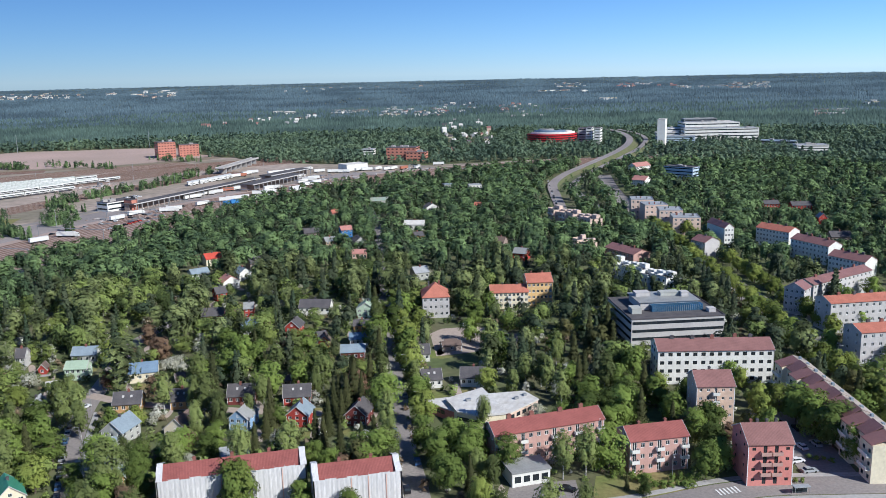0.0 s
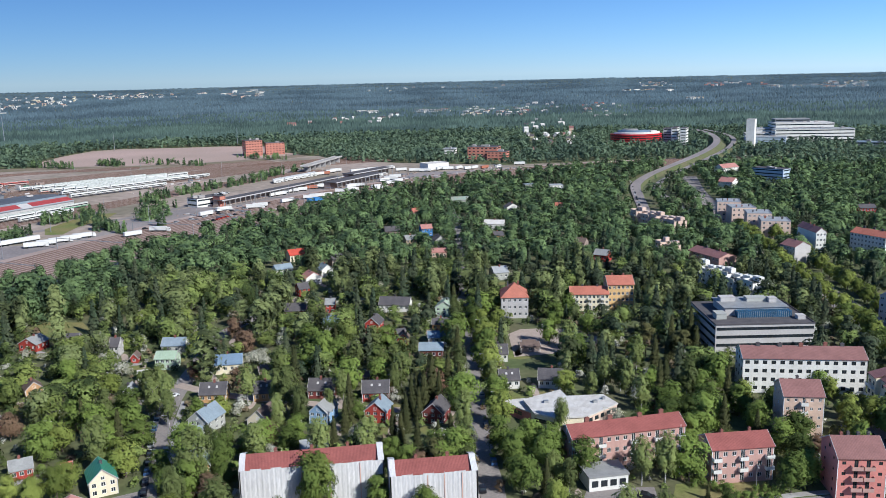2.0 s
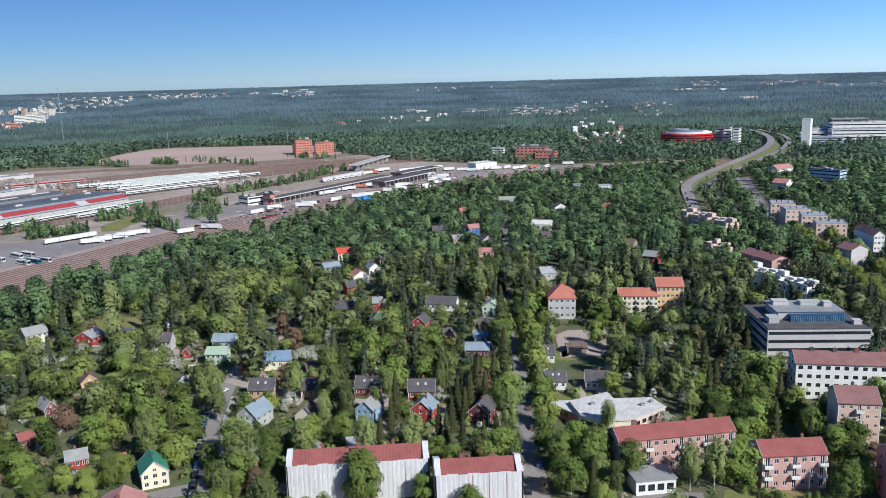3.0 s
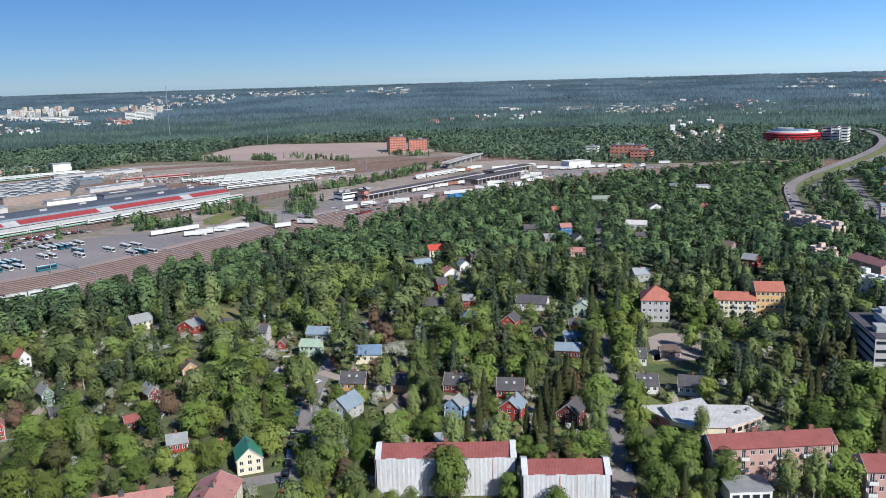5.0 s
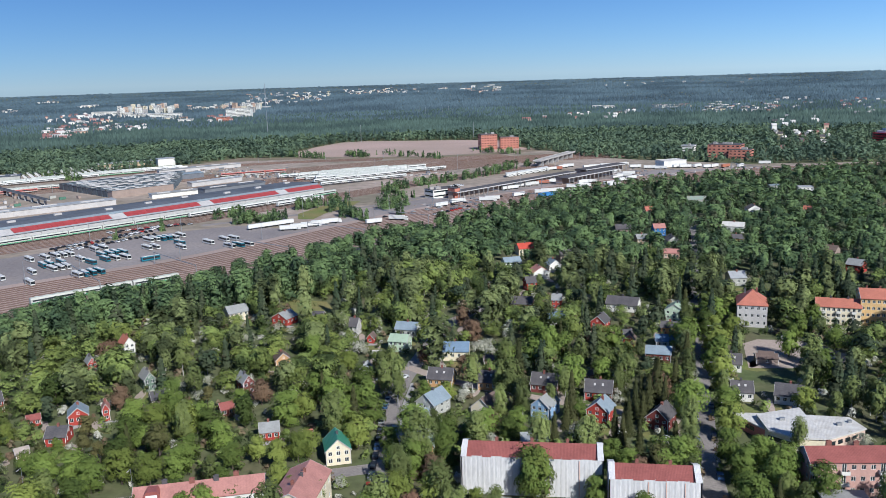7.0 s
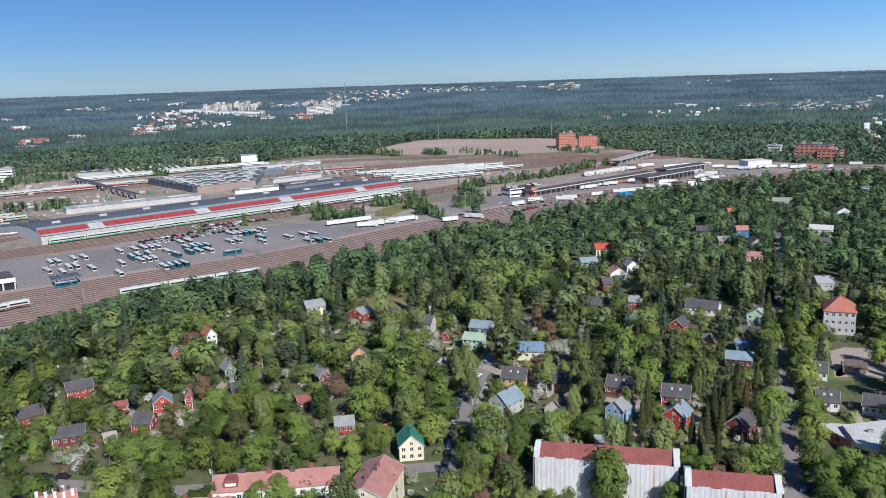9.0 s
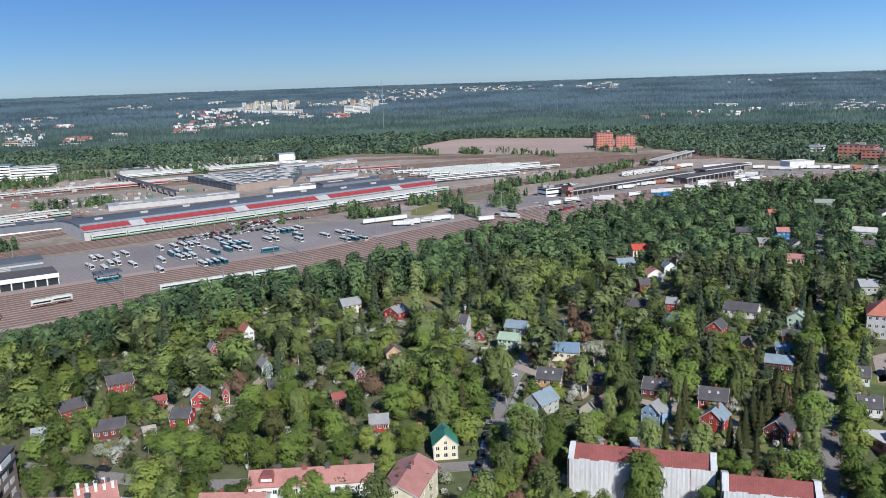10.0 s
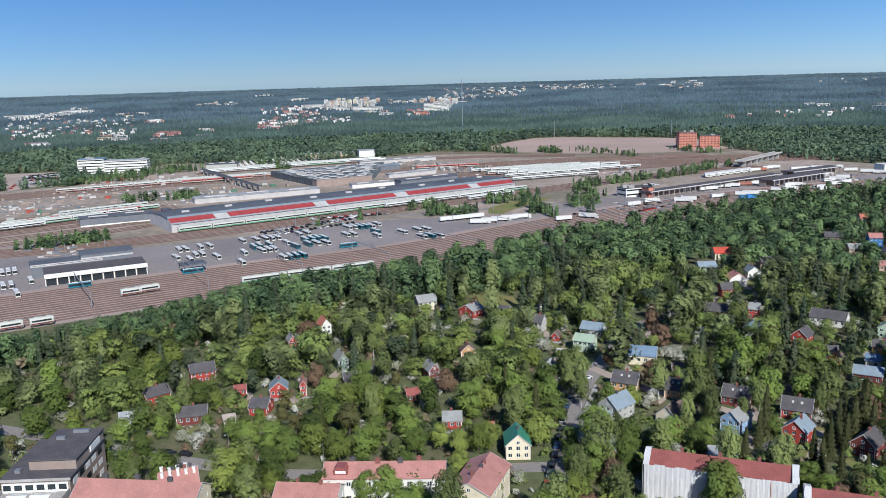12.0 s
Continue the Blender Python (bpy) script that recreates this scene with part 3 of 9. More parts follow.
sheet("rubble_slope", [(-760, 985), (-640, 1050), (-520, 1062), (-430, 1082), (-350, 1150), (-310, 1200), (-332, 1222), (-368, 1172), (-450, 1104), (-536, 1087), (-664, 1078), (-740, 1060)], 0.075, RUBBLE, "rough brown rubble between tracks and sand field")
WOOD_EDGE = [(-400, 60), (-357, 180), (-349, 200), (-342, 225), (-339, 257), (-337, 297), (-315, 333), (-300, 360), (-307, 419), (-301, 482), (-265, 541), (-248, 604), (-218, 718)]
OPEN.append(WOOD_EDGE + [(-300, 720), (-340, 480), (-390, 340), (-450, 180), (-480, 60)])
sheet("staff_car_park", [(-930, 500), (-945, 575), (-1068, 652), (-1130, 600)], 0.09, GRAVEL, "pale gravel car park beyond the sidings", "pavement")
bus_yard = [(-520, 170), (-448, 240), (-418, 308), (-388, 349), (-366, 396), (-339, 445), (-328, 489), (-306, 545), (-282, 610), (-300, 640), (-330, 570), (-352, 548), (-391, 551), (-433, 502), (-462, 430), (-499, 365), (-545, 320), (-600, 250)]
sheet("bus_yard", bus_yard, 0.07, YARD_ASPHALT, "grey asphalt yard where buses park", "pavement")
freight = [(-306, 545), (-255, 640), (-205, 735), (-150, 815), (-85, 890), (20, 955), (40, 990), (-60, 985), (-150, 960), (-215, 870), (-275, 760), (-310, 690), (-330, 640)]
sheet("freight_yard", freight, 0.065, YARD_ASPHALT, "asphalt freight yard beside the terminal", "pavement")
road("access_road", [(-420, 545), (-385, 590), (-330, 660), (-290, 760), (-255, 850), (-215, 930), (-170, 985)], 9, ASPHALT, "asphalt road along the rail yard", 0.09)
road("service_road", [(-760, 180), (-640, 280), (-560, 350), (-490, 430), (-440, 520)], 9, YARD_ASPHALT, "service road between bus yard and depot", 0.09)

# main line: ballast bed with tracks
bed = ribbon(offset_line(TRACK, -6), 84, 0.1, -0.02)
setting("track_bed", bed.done("track_bed", BALLAST), "brown ballast of the main railway line", "railway")


def rail_track(line, off, name="railway_track"):
    ln = offset_line(line, off)
    s = Soup()
    for g in (-0.75, 0.75):
        r = ribbon(offset_line(ln, g), 0.22, 0.36, 0.1)
        i = len(s.v)
        s.v += r.v
        s.f += [tuple(i + a for a in f) for f in r.f]
        s.m += r.m
    sl = ribbon(ln, 3.4, 0.16, 0.1)
    i = len(s.v)
    s.v += sl.v
    s.f += [tuple(i + a for a in f) for f in sl.f]
    s.m += [1] * len(sl.f)
    return tagged(new(name, s.done(name, RAIL_STEEL, SLEEPERS)), "pair of rusty rails on dark sleepers", "railway track", "tracks of the rail yard")


SLEEPERS = material("oily_sleepers", (0.33, 0.245, 0.212), 0.95, 0, 0.4, 1.5, 0.1)
for k in range(15):
    rail_track(TRACK, -43 + k * 4.9)
# sidings: straight fans of track before, beside and beyond the depot
FRONT = smooth_line([(-720, 30), (-610, 255), (-519, 403), (-395, 717), (-330, 880), (-250, 1010)])
for k in range(7):
    rail_track(FRONT, -22 + k * 5.2)
PARK = smooth_line([(-520, 700), (-464, 808), (-360, 952), (-290, 1045), (-180, 1120)])
for k in range(15):
    rail_track(PARK, -6 + k * 6.0)
REDLINE = smooth_line([(-980, 200), (-880, 470), (-845, 539), (-787, 647), (-700, 770), (-573, 900), (-470, 1020), (-340, 1120)])
for k in range(9):
    rail_track(REDLINE, -30 + k * 7.0)
WESTLINE = smooth_line([(-790, 40), (-716, 250), (-680, 374), (-660, 450), (-640, 500)])
for k in range(7):
    rail_track(WESTLINE, -24 + k * 7.5)
for k in range(18):
    rail_track(smooth_line([(-850 + 11 * k, 40 + 6 * k), (-760 + 10.5 * k, 290 + 4 * k), (-668 + 6 * k, 500 - 4 * k)]), (k % 3) * 2.0)

# streets of the garden suburb
road("street", [(-4, 150), (-9, 206), (-14, 238), (-19, 285), (-24, 329), (-28, 379), (-36, 460), (-43, 536), (-52, 620), (-64, 700)], 6.8, ASPHALT, "narrow asphalt street between garden trees", gap=1.4)
road("lane", [(-88, 150), (-97, 190), (-109, 222), (-117, 243), (-124, 268), (-129, 300), (-134, 343), (-128, 375)], 6.5, ASPHALT, "asphalt lane lined with parked cars", gap=4.0)
road("garden_road", [(-129, 285), (-108, 276), (-70, 268), (-24, 262)], 4.5, GRAVEL, "gravel road between gardens", gap=3.0)
road("cross_street", [(-60, 190), (-10, 192), (40, 196), (74, 206), (96, 208), (150, 206), (230, 196)], 9, ASPHALT, "asphalt street at the crossroads", gap=6.0)
road("south_street", [(-290, 130), (-215, 146), (-170, 158), (-140, 178), (-100, 205)], 6, ASPHALT, "asphalt street with parked cars", gap=5.0)
road("side_street", [(74, 206), (62, 180), (58, 150)], 7, ASPHALT, "asphalt side street", gap=5.0)
road("parking_court", [(104, 212), (105, 235), (104, 258)], 15, ASPHALT, "asphalt parking court behind the pink block", gap=9.0)
road("avenue", [(176, 205), (160, 262), (152, 320), (149, 380), (147, 460), (147, 560), (150, 660), (156, 780), (170, 900)], 14, ASPHALT, "broad avenue between rows of trees", gap=8.5)


def rising_road(name, pts, width, mat, label, gap):
    """A road whose height changes along it; points are x, y, z. Its sides slope down to the ground."""
    xy = smooth_line([p[:2] for p in pts])
    zs = [q[0] for q in smooth_line([(p[2], 0) for p in pts])]
    ROADS.append((xy, gap))
    s = Soup()
    P = [Vector((x, y)) for x, y in xy]
    row = []
    for i, p in enumerate(P):
        d = (P[min(i + 1, len(P) - 1)] - P[max(i - 1, 0)]).normalized()
        n = Vector((-d.y, d.x))
        z = zs[i]
        row.append([(p + n * (width / 2 + z * 1.2), -0.1), (p + n * width / 2, z), (p - n * width / 2, z), (p - n * (width / 2 + z * 1.2), -0.1)])
    for r0, r1 in zip(row, row[1:]):
        for k in range(3):
            s.face([(r0[k][0].x, r0[k][0].y, r0[k][1]), (r1[k][0].x, r1[k][0].y, r1[k][1]), (r1[k + 1][0].x, r1[k + 1][0].y, r1[k + 1][1]), (r0[k + 1][0].x, r0[k + 1][0].y, r0[k + 1][1])], 0 if k == 1 else 1)
    return setting(name, s.done(name, mat, GROUND), label, "road")


rising_road("motorway", [(84, 610, 0.4), (92, 660, 0.4), (96, 708, 0.5), (99, 756, 1), (106, 827, 2), (128, 896, 3), (155, 954, 4), (190, 1023, 6), (220, 1085, 8), (249, 1162, 9), (272, 1246, 9), (287, 1335, 9), (292, 1426, 9), (283, 1503, 9), (255, 1600, 6)], 9.5, YARD_ASPHALT, "pale curving motorway carriageway on an embankment", 9)
rising_road("motorway_slip", [(126, 660, 0.4), (124, 704, 0.5), (121, 771, 1), (126, 824, 2), (147, 882, 3), (181, 961, 4), (213, 1025, 6), (256, 1120, 8), (292, 1233, 8), (310, 1319, 8), (315, 1408, 8), (306, 1500, 8)], 6.5, ASPHALT, "second motorway carriageway on an embankment", 7)
sheet("school_yard", [(-8, 350), (-3, 357), (13, 360), (24, 353), (31, 346), (28, 333), (13, 325), (-5, 320)], 0.05, GRAVEL, "pale gravel school yard", "ground")
sheet("roundabout_lawn", [(-372, 612), (-358, 588), (-345, 590), (-350, 622), (-345, 655), (-352, 690), (-366, 684), (-373, 651)], 0.1, LAWN, "grass island of the roundabout", "lawn")
sheet("lawn", [(-226, 364), (-208, 364), (-193, 346), (-193, 335), (-212, 342), (-229, 354)], 0.04, LAWN, "mown lawn in the wood", "lawn")
sheet("forecourt", [(12, 196), (34, 196), (34, 214), (16, 212)], 0.05, ASPHALT, "small asphalt forecourt with parked cars", "pavement")
sheet("verge", [(36, 200), (66, 205), (64, 220), (40, 216)], 0.04, LAWN, "sunny grass verge", "lawn")
road("path", [(-112, 352), (-124, 340), (-118, 328)], 7, GRAVEL, "gravel turning place", gap=4)

OPEN.append([(36, 130), (200, 130), (200, 204), (66, 204), (40, 196)])

OPEN.append([(-6, 294), (9, 297), (12, 326), (-6, 322)])

# raised footways along the crossroads
CROSS = smooth_line([(-60, 190), (-10, 192), (40, 196), (74, 206), (96, 208), (150, 206), (230, 196)])
for k, (line, off) in enumerate(((CROSS, 6.2), (CROSS, -6.2), (smooth_line([(-88, 150), (-97, 190), (-109, 222), (-117, 243), (-124, 268)]), -4.4), (smooth_line([(-4, 150), (-9, 206), (-14, 238), (-19, 285), (-24, 329)]), 4.6))):
    setting("pavement_%d" % (k + 1), ribbon(offset_line(line, off), 2.0, 0.2 + 0.004 * k, -0.02).done("pavement", CONCRETE), "raised concrete footway beside the street", "pavement")

# pedestrian crossing
for k in range(6):
    s = Soup()
    s.box(-0.25, 0.25, -1.6, 1.6, 0.0, 0.012)
    tagged(new("crossing_stripe", s.done("crossing_stripe", FRAME_WHITE)), "white painted crossing stripe on asphalt", "road marking", "crossing stripes").matrix_basis = pose(70.5 + k * 1.1, 205.4 + k * 0.3, 0.16, 0, 0, 12)


# ---------------------------------------------------------------- wrapped building

POLE_PALE = paint("pale_scaffold_tube", (0.5, 0.5, 0.5))


def wrapped_block(x, y, rot, L, D, H, rise, name_label):
    """A block inside a sheeted scaffold: poles, sheeting with folds, and the red roof showing above."""
    root = thing("scaffolded_building", x, y, rot, name_label, "building", "buildings under renovation")
    FOOT.append((x, y, rot, L / 2 + 1.5, D / 2 + 1.5, 6.0))
    s = Soup()
    s.box(-L / 2, L / 2, -D / 2, D / 2, -0.3, H)
    for sx in (-1, 1):
        s.face([(sx * L / 2, -D / 2, H), (sx * L / 2, D / 2, H), (sx * L / 2, 0, H + rise)])
    part("wall", s.done("wall", WALLS["beige"]), root)
    part("roof", roof_mesh("gable", "along", L, D, H, rise, 0.2, ROOFS["red"]), root, "red sheet roof")
    rng = random.Random(int(L * 10))
    # sheeting, one sheet a bay, slightly folded
    bay = 2.5
    n = int(L / bay)
    for k in range(n):
        a0, a1 = -L / 2 - 0.6 + k * (L + 1.2) / n, -L / 2 - 0.6 + (k + 1) * (L + 1.2) / n
        sh = Soup()
        cols = 6
        top = H + 0.6 + rng.uniform(-0.15, 0.25)
        for c in range(cols):
            for zlo, zhi in ((0.2, H / 2), (H / 2, top)):
                u0, u1 = a0 + (a1 - a0) * c / cols, a0 + (a1 - a0) * (c + 1) / cols
                f0, f1 = 0.05 * math.sin(c * 2.4 + k), 0.05 * math.sin((c + 1) * 2.4 + k)
                sh.face([(u0, -D / 2 - 1.2 + f0, zlo), (u1, -D / 2 - 1.2 + f1, zlo), (u1, -D / 2 - 1.2 + f1 * 0.6, zhi), (u0, -D / 2 - 1.2 + f0 * 0.6, zhi)])
        part("sheeting", sh.done("sheeting", WRAP, fix=False), root, "translucent white scaffold sheeting")
    for sx in (-1, 1):
        sh = Soup()
        xx = sx * (L / 2 + 1.0)
        for c in range(8):
            v0, v1 = -D / 2 - 1.2 + (D + 2.4) * c / 8, -D / 2 - 1.2 + (D + 2.4) * (c + 1) / 8
            t0 = H + rise * (1 - abs(v0) / (D / 2 + 1.2)) + 0.5
            t1 = H + rise * (1 - abs(v1) / (D / 2 + 1.2)) + 0.5
            w0, w1 = 0.1 * math.sin(c * 2.1), 0.1 * math.sin((c + 1) * 2.1)
            sh.face([(xx + w0, v0, 0.2), (xx + w1, v1, 0.2), (xx + w1, v1, t1), (xx + w0, v0, t0)])
            sh.face([(xx + w0, v0, t0), (xx + w1, v1, t1), (sx * (L / 2 - 0.6), v1, t1), (sx * (L / 2 - 0.6), v0, t0)])
        part("end_sheeting", sh.done("end_sheeting", WRAP, fix=False), root, "white sheeting folded over the gable")
    # scaffold poles and ledgers standing just behind and in front of the sheets
    for k in range(n + 1):
        a = -L / 2 - 0.6 + k * (L + 1.2) / n
        p = Soup()
        p.tube(a, -D / 2 - 0.95, 0, H + 0.9, 0.035, 0.035, 5)
        part("scaffold_pole", p.done("scaffold_pole", POLE_PALE), root)
    for z in (2.2, 4.4, 6.6, 8.8):
        if z < H:
            p = Soup()
            p.box(-L / 2 - 0.7, L / 2 + 0.7, -D / 2 - 1.0, -D / 2 - 0.95, z, z + 0.05)
            part("ledger", p.done("ledger", POLE_PALE), root)
    for k in (0.42, 0.63, 0.85):
        p = Soup()
        a = -L / 2 + L * k
        p.box(a - 0.09, a + 0.09, -D / 2 - 1.37, -D / 2 - 1.345, 0.4, H + 0.3)
        part("warning_strip", p.done("warning_strip", ORANGE_TARP), root, "orange strip on the sheeting")
    for k in range(3 if L > 30 else 2):
        f = ((k + 0.5) / (3 if L > 30 else 2) - 0.5) * 0.8
        part("chimney", chimney_mesh(0.8, 0.7, 1.1, CHIMNEY_BRICK), root, m=pose(f * L, 0.2, H + rise * 0.95))
    return root


wrapped_block(-57.4, 205.6, 13.4, 35.7, 9.0, 10.5, 2.4, "long apartment block wrapped in white scaffold sheeting, red roof showing")
wrapped_block(-25.1, 204.6, 12.3, 20.8, 9.0, 9.5, 2.2, "shorter apartment block wrapped in white scaffold sheeting, red roof showing")

# ---------------------------------------------------------------- school with folded white roof


def low_wing(root, outline, h, roof_z, wall, roof):
    s = Soup()
    s.prism(outline, -0.3, h, 0)
    part("wall", s.done("wall", WALLS[wall]), root)
    r = Soup()
    cx = sum(p[0] for p in outline) / len(outline)
    cy = sum(p[1] for p in outline) / len(outline)
    big = [(cx + (x - cx) * 1.05, cy + (y - cy) * 1.05) for x, y in outline]
    r.prism(big, h + 0.004, h + roof_z, 0, True)
    part("roof", r.done("roof", ROOFS[roof]), root, "white sheet-metal roof")
    for k in range(5):
        w = Soup()
        (x0, y0), (x1, y1) = outline[0], outline[1]
        t = (k + 0.5) / 5
        w.box(-0.9, 0.9, -0.06, 0.0, 0, 1.3)
        ang = math.degrees(math.atan2(y1 - y0, x1 - x0))
        part("window", w.done("window", GLASS), root, m=pose(x0 + (x1 - x0) * t, y0 + (y1 - y0) * t, h * 0.45, 0, 0, ang))


school = thing("school_building", 0, 0, 0, "low school with folded white sheet-metal roofs and salmon walls", "school")
low_wing(school, [(-8.5, 264.6), (-1.7, 257.5), (2.2, 254.4), (-0.8, 266.6)], 3.5, 0.4, "salmon", "white")
low_wing(school, [(2.4, 251.6), (8.9, 248.1), (18.0, 249.9), (10.9, 271.2), (-1.0, 262.3)], 4.7, 0.5, "cream", "white")
low_wing(school, [(18.9, 252.0), (29.1, 262.7), (25.1, 270.1), (12.4, 268.1)], 3.9, 0.4, "peach", "white")
for x, y, z, w in ((6.0, 260.0, 5.2, 1.6), (12.0, 256.0, 5.2, 1.2), (22.0, 263.0, 4.3, 1.4), (25.0, 266.0, 4.3, 1.0)):
    q = Soup()
    q.box(-w / 2, w / 2, -0.5, 0.5, 0, 0.8)
    part("roof_vent", q.done("roof_vent", STEEL), school, m=pose(x, y, z, 0, 0, 20))
FOOT.append((10.0, 262.6, 0, 22, 14, 8.0))

# ---------------------------------------------------------------- office block with blue glass penthouse


def office(x, y, rot, L, D, H):
    root = thing("office_building", x, y, rot, "wide grey office block with window ribbons and blue glass penthouse", "office building")
    FOOT.append((x, y, rot, L / 2, D / 2, 16.0))
    s = Soup()
    s.box(-L / 2, L / 2, -D / 2, D / 2, -0.3, H)
    part("wall", s.done("wall", WALLS["palegrey"]), root)
    part("roof", roof_mesh("flat", "along", L + 0.3, D + 0.3, H + 0.1, 0, 0, ROOFS["dark"]), root, "dark felt roof with parapet")
    fh = H / 4
    for f in range(4):
        for nm, a in (("window_band", "front"), ("window_band", "left"), ("window_band", "right")):
            w = Soup()
            z0, z1 = f * fh + 1.2, f * fh + 2.35
            if a == "front":
                w.box(-L / 2 + 0.4, L / 2 - 0.4, -D / 2 - 0.06, -D / 2, z0, z1)
            elif a == "left":
                w.box(-L / 2 - 0.06, -L / 2, -D / 2 + 0.4, D / 2 - 0.4, z0, z1)
            else:
                w.box(L / 2, L / 2 + 0.06, -D / 2 + 0.4, D / 2 - 0.4, z0, z1)
            part(nm, w.done(nm, GLASS), root)
            if a == "front":
                for k in range(18):
                    mu = Soup()
                    mu.box(-0.05, 0.05, -0.05, 0, 0, z1 - z0)
                    part("mullion", mu.done("mullion", FRAME_DARK), root, m=pose(-L / 2 + (k + 1) * L / 19, -D / 2 - 0.06, z0))
    p = Soup()
    p.box(-L * 0.3, L * 0.34, -D * 0.12, D * 0.34, H + 0.1, H + 3.4)
    part("penthouse", p.done("penthouse", WALLS["palegrey"]), root, "set-back top storey")
    g = Soup()
    g.box(-L * 0.2, L * 0.36, -D * 0.22, -D * 0.12, H + 0.1, H + 2.6)
    part("glass_wall", g.done("glass_wall", material("blue_glass", (0.04, 0.11, 0.2), 0.12, 0, 0.4, 2.0, 0.3, spec=0.6)), root, "blue glass wall")
    for k in range(26):
        m2 = Soup()
        m2.box(-0.05, 0.05, -0.06, 0, 0, 2.5)
        part("mullion", m2.done("mullion", STEEL), root, m=pose(-L * 0.2 + (k + 0.5) * L * 0.56 / 26, -D * 0.22, H + 0.1))
    pr = Soup()
    pr.box(-L * 0.32, L * 0.36, -D * 0.14, D * 0.36, H + 3.404, H + 3.6)
    part("penthouse_roof", pr.done("penthouse_roof", ROOFS["grey"]), root)
    for k, (bx, by, bw, bd, bh) in enumerate(((-0.2, 0.2, 6, 4, 1.6), (0.1, 0.18, 8, 4, 1.4), (0.25, 0.1, 3, 3, 1.8), (-0.38, -0.2, 4, 5, 2.2), (0.42, -0.3, 3, 3, 1.5))):
        b = Soup()
        b.box(-bw / 2, bw / 2, -bd / 2, bd / 2, 0, bh)
        b.box(-bw / 2 - 0.12, bw / 2 + 0.12, -bd / 2 - 0.12, bd / 2 + 0.12, bh, bh + 0.15)
        part("roof_plant_room", b.done("roof_plant_room", WALLS["grey"] if k % 2 else WALLS["palegrey"]), root, m=pose(bx * L, by * D, H + (3.6 if abs(bx) < 0.3 and by > -0.1 else 0.15)))


office(90.0, 339.5, 5.4, 38.2, 33.2, 13.0)

# ---------------------------------------------------------------- stepped balcony blocks along the avenue


def stepped_block(x, y, rot, L, D, H, n, wall, roof, label, drop=0.0, clear=10.0):
    """A long block of bays that step in and out, each bay with its own roof, windows and roof terrace."""
    root = thing("terraced_block", x, y, rot, label, "apartment block", "terraced blocks along the avenue")
    FOOT.append((x, y, rot, L / 2, D / 2, clear))
    for k in range(n):
        x0, x1 = -L / 2 + k * L / n, -L / 2 + (k + 1) * L / n
        step = 1.6 if k % 2 else 0.0
        h = H - drop * k
        s = Soup()
        s.box(x0, x1 - 0.004, -D / 2 + step, D / 2, -0.3, h - ((k * 5 % 3) * 0.9 if roof == "lightgrey" else 0))
        b = part("bay", s.done("bay", WALLS[wall]), root)
        r = Soup()
        if roof == "lightgrey":
            h -= (k * 5 % 3) * 0.9
            r.box(x0 + 0.25, x1 - 0.25, -D / 2 + step + 0.2, D / 2 - 0.2, h + 0.004, h + 0.1)
            part("roof", r.done("roof", ROOFS["dark"]), b)
            q = Soup()
            q.box(x0, x0 + 0.22, -D / 2 + step, D / 2, h + 0.004, h + 1.1)
            q.box(x0 + 0.22, x1 - 0.1, -D / 2 + step, -D / 2 + step + 0.2, h + 0.004, h + 0.9)
            q.box(x0 + 1.0, x1 - 1.0, D * 0.05, D * 0.38, h + 0.1, h + 2.4)
            part("roof_terrace", q.done("roof_terrace", WALLS[wall]), b, "walled roof terrace with stair hut")
        else:
            up = 2.0 + 0.5 * (k % 2)
            r.extrude([(-D / 2 + step - 0.4, h + 0.004), (D * 0.1, h + up), (D * 0.1, h + up + 0.2), (-D / 2 + step - 0.4, h + 0.22)], "x", x0 + 0.15, x1 - 0.15)
            part("roof", r.done("roof", ROOFS[roof]), b)
            # rear slope takes a paler material that stands in for sun on it
            r = Soup()
            r.extrude([(D * 0.1 + 0.004, 0), (D * 0.1 + 0.004, up + 0.25), (D / 2 + 0.3, 0.9), (D / 2 + 0.3, 0)], "x", x0, x1 - 0.004)
            part("rear_roof", r.done("rear_roof", ROOFS["tan"]), b, "rear slope coloured pale for sunlight", m=pose(0, 0, h + 0.004))
        fl = max(2, int(h / 3))
        for f in range(fl):
            for c in range(2):
                w, g = window_meshes(1.3, 1.3, "white")
                cx = x0 + (x1 - x0) * (c + 0.5) / 2
                part("window", g, b, m=pose(cx, -D / 2 + step - 0.07, f * h / fl + 1.0))
        if k % 2 == 0:
            for f in range(1, fl):
                q = Soup()
                q.box(x0 + 0.5, x1 - 0.5, -D / 2 + step - 1.2, -D / 2 + step - 0.004, 0, 0.14)
                q.box(x0 + 0.5, x1 - 0.5, -D / 2 + step - 1.2, -D / 2 + step - 1.12, 0.14, 1.0)
                part("balcony", q.done("balcony", WALLS["white"]), b, m=pose(0, 0, f * h / fl))
        c = Soup()
        c.box(-0.5, 0.5, -0.4, 0.4, 0, 1.6)
        part("roof_vent", c.done("roof_vent", ROOFS["bluegrey"]), b, m=pose((x0 + x1) / 2, D * 0.25, h + 1.0))
    return root


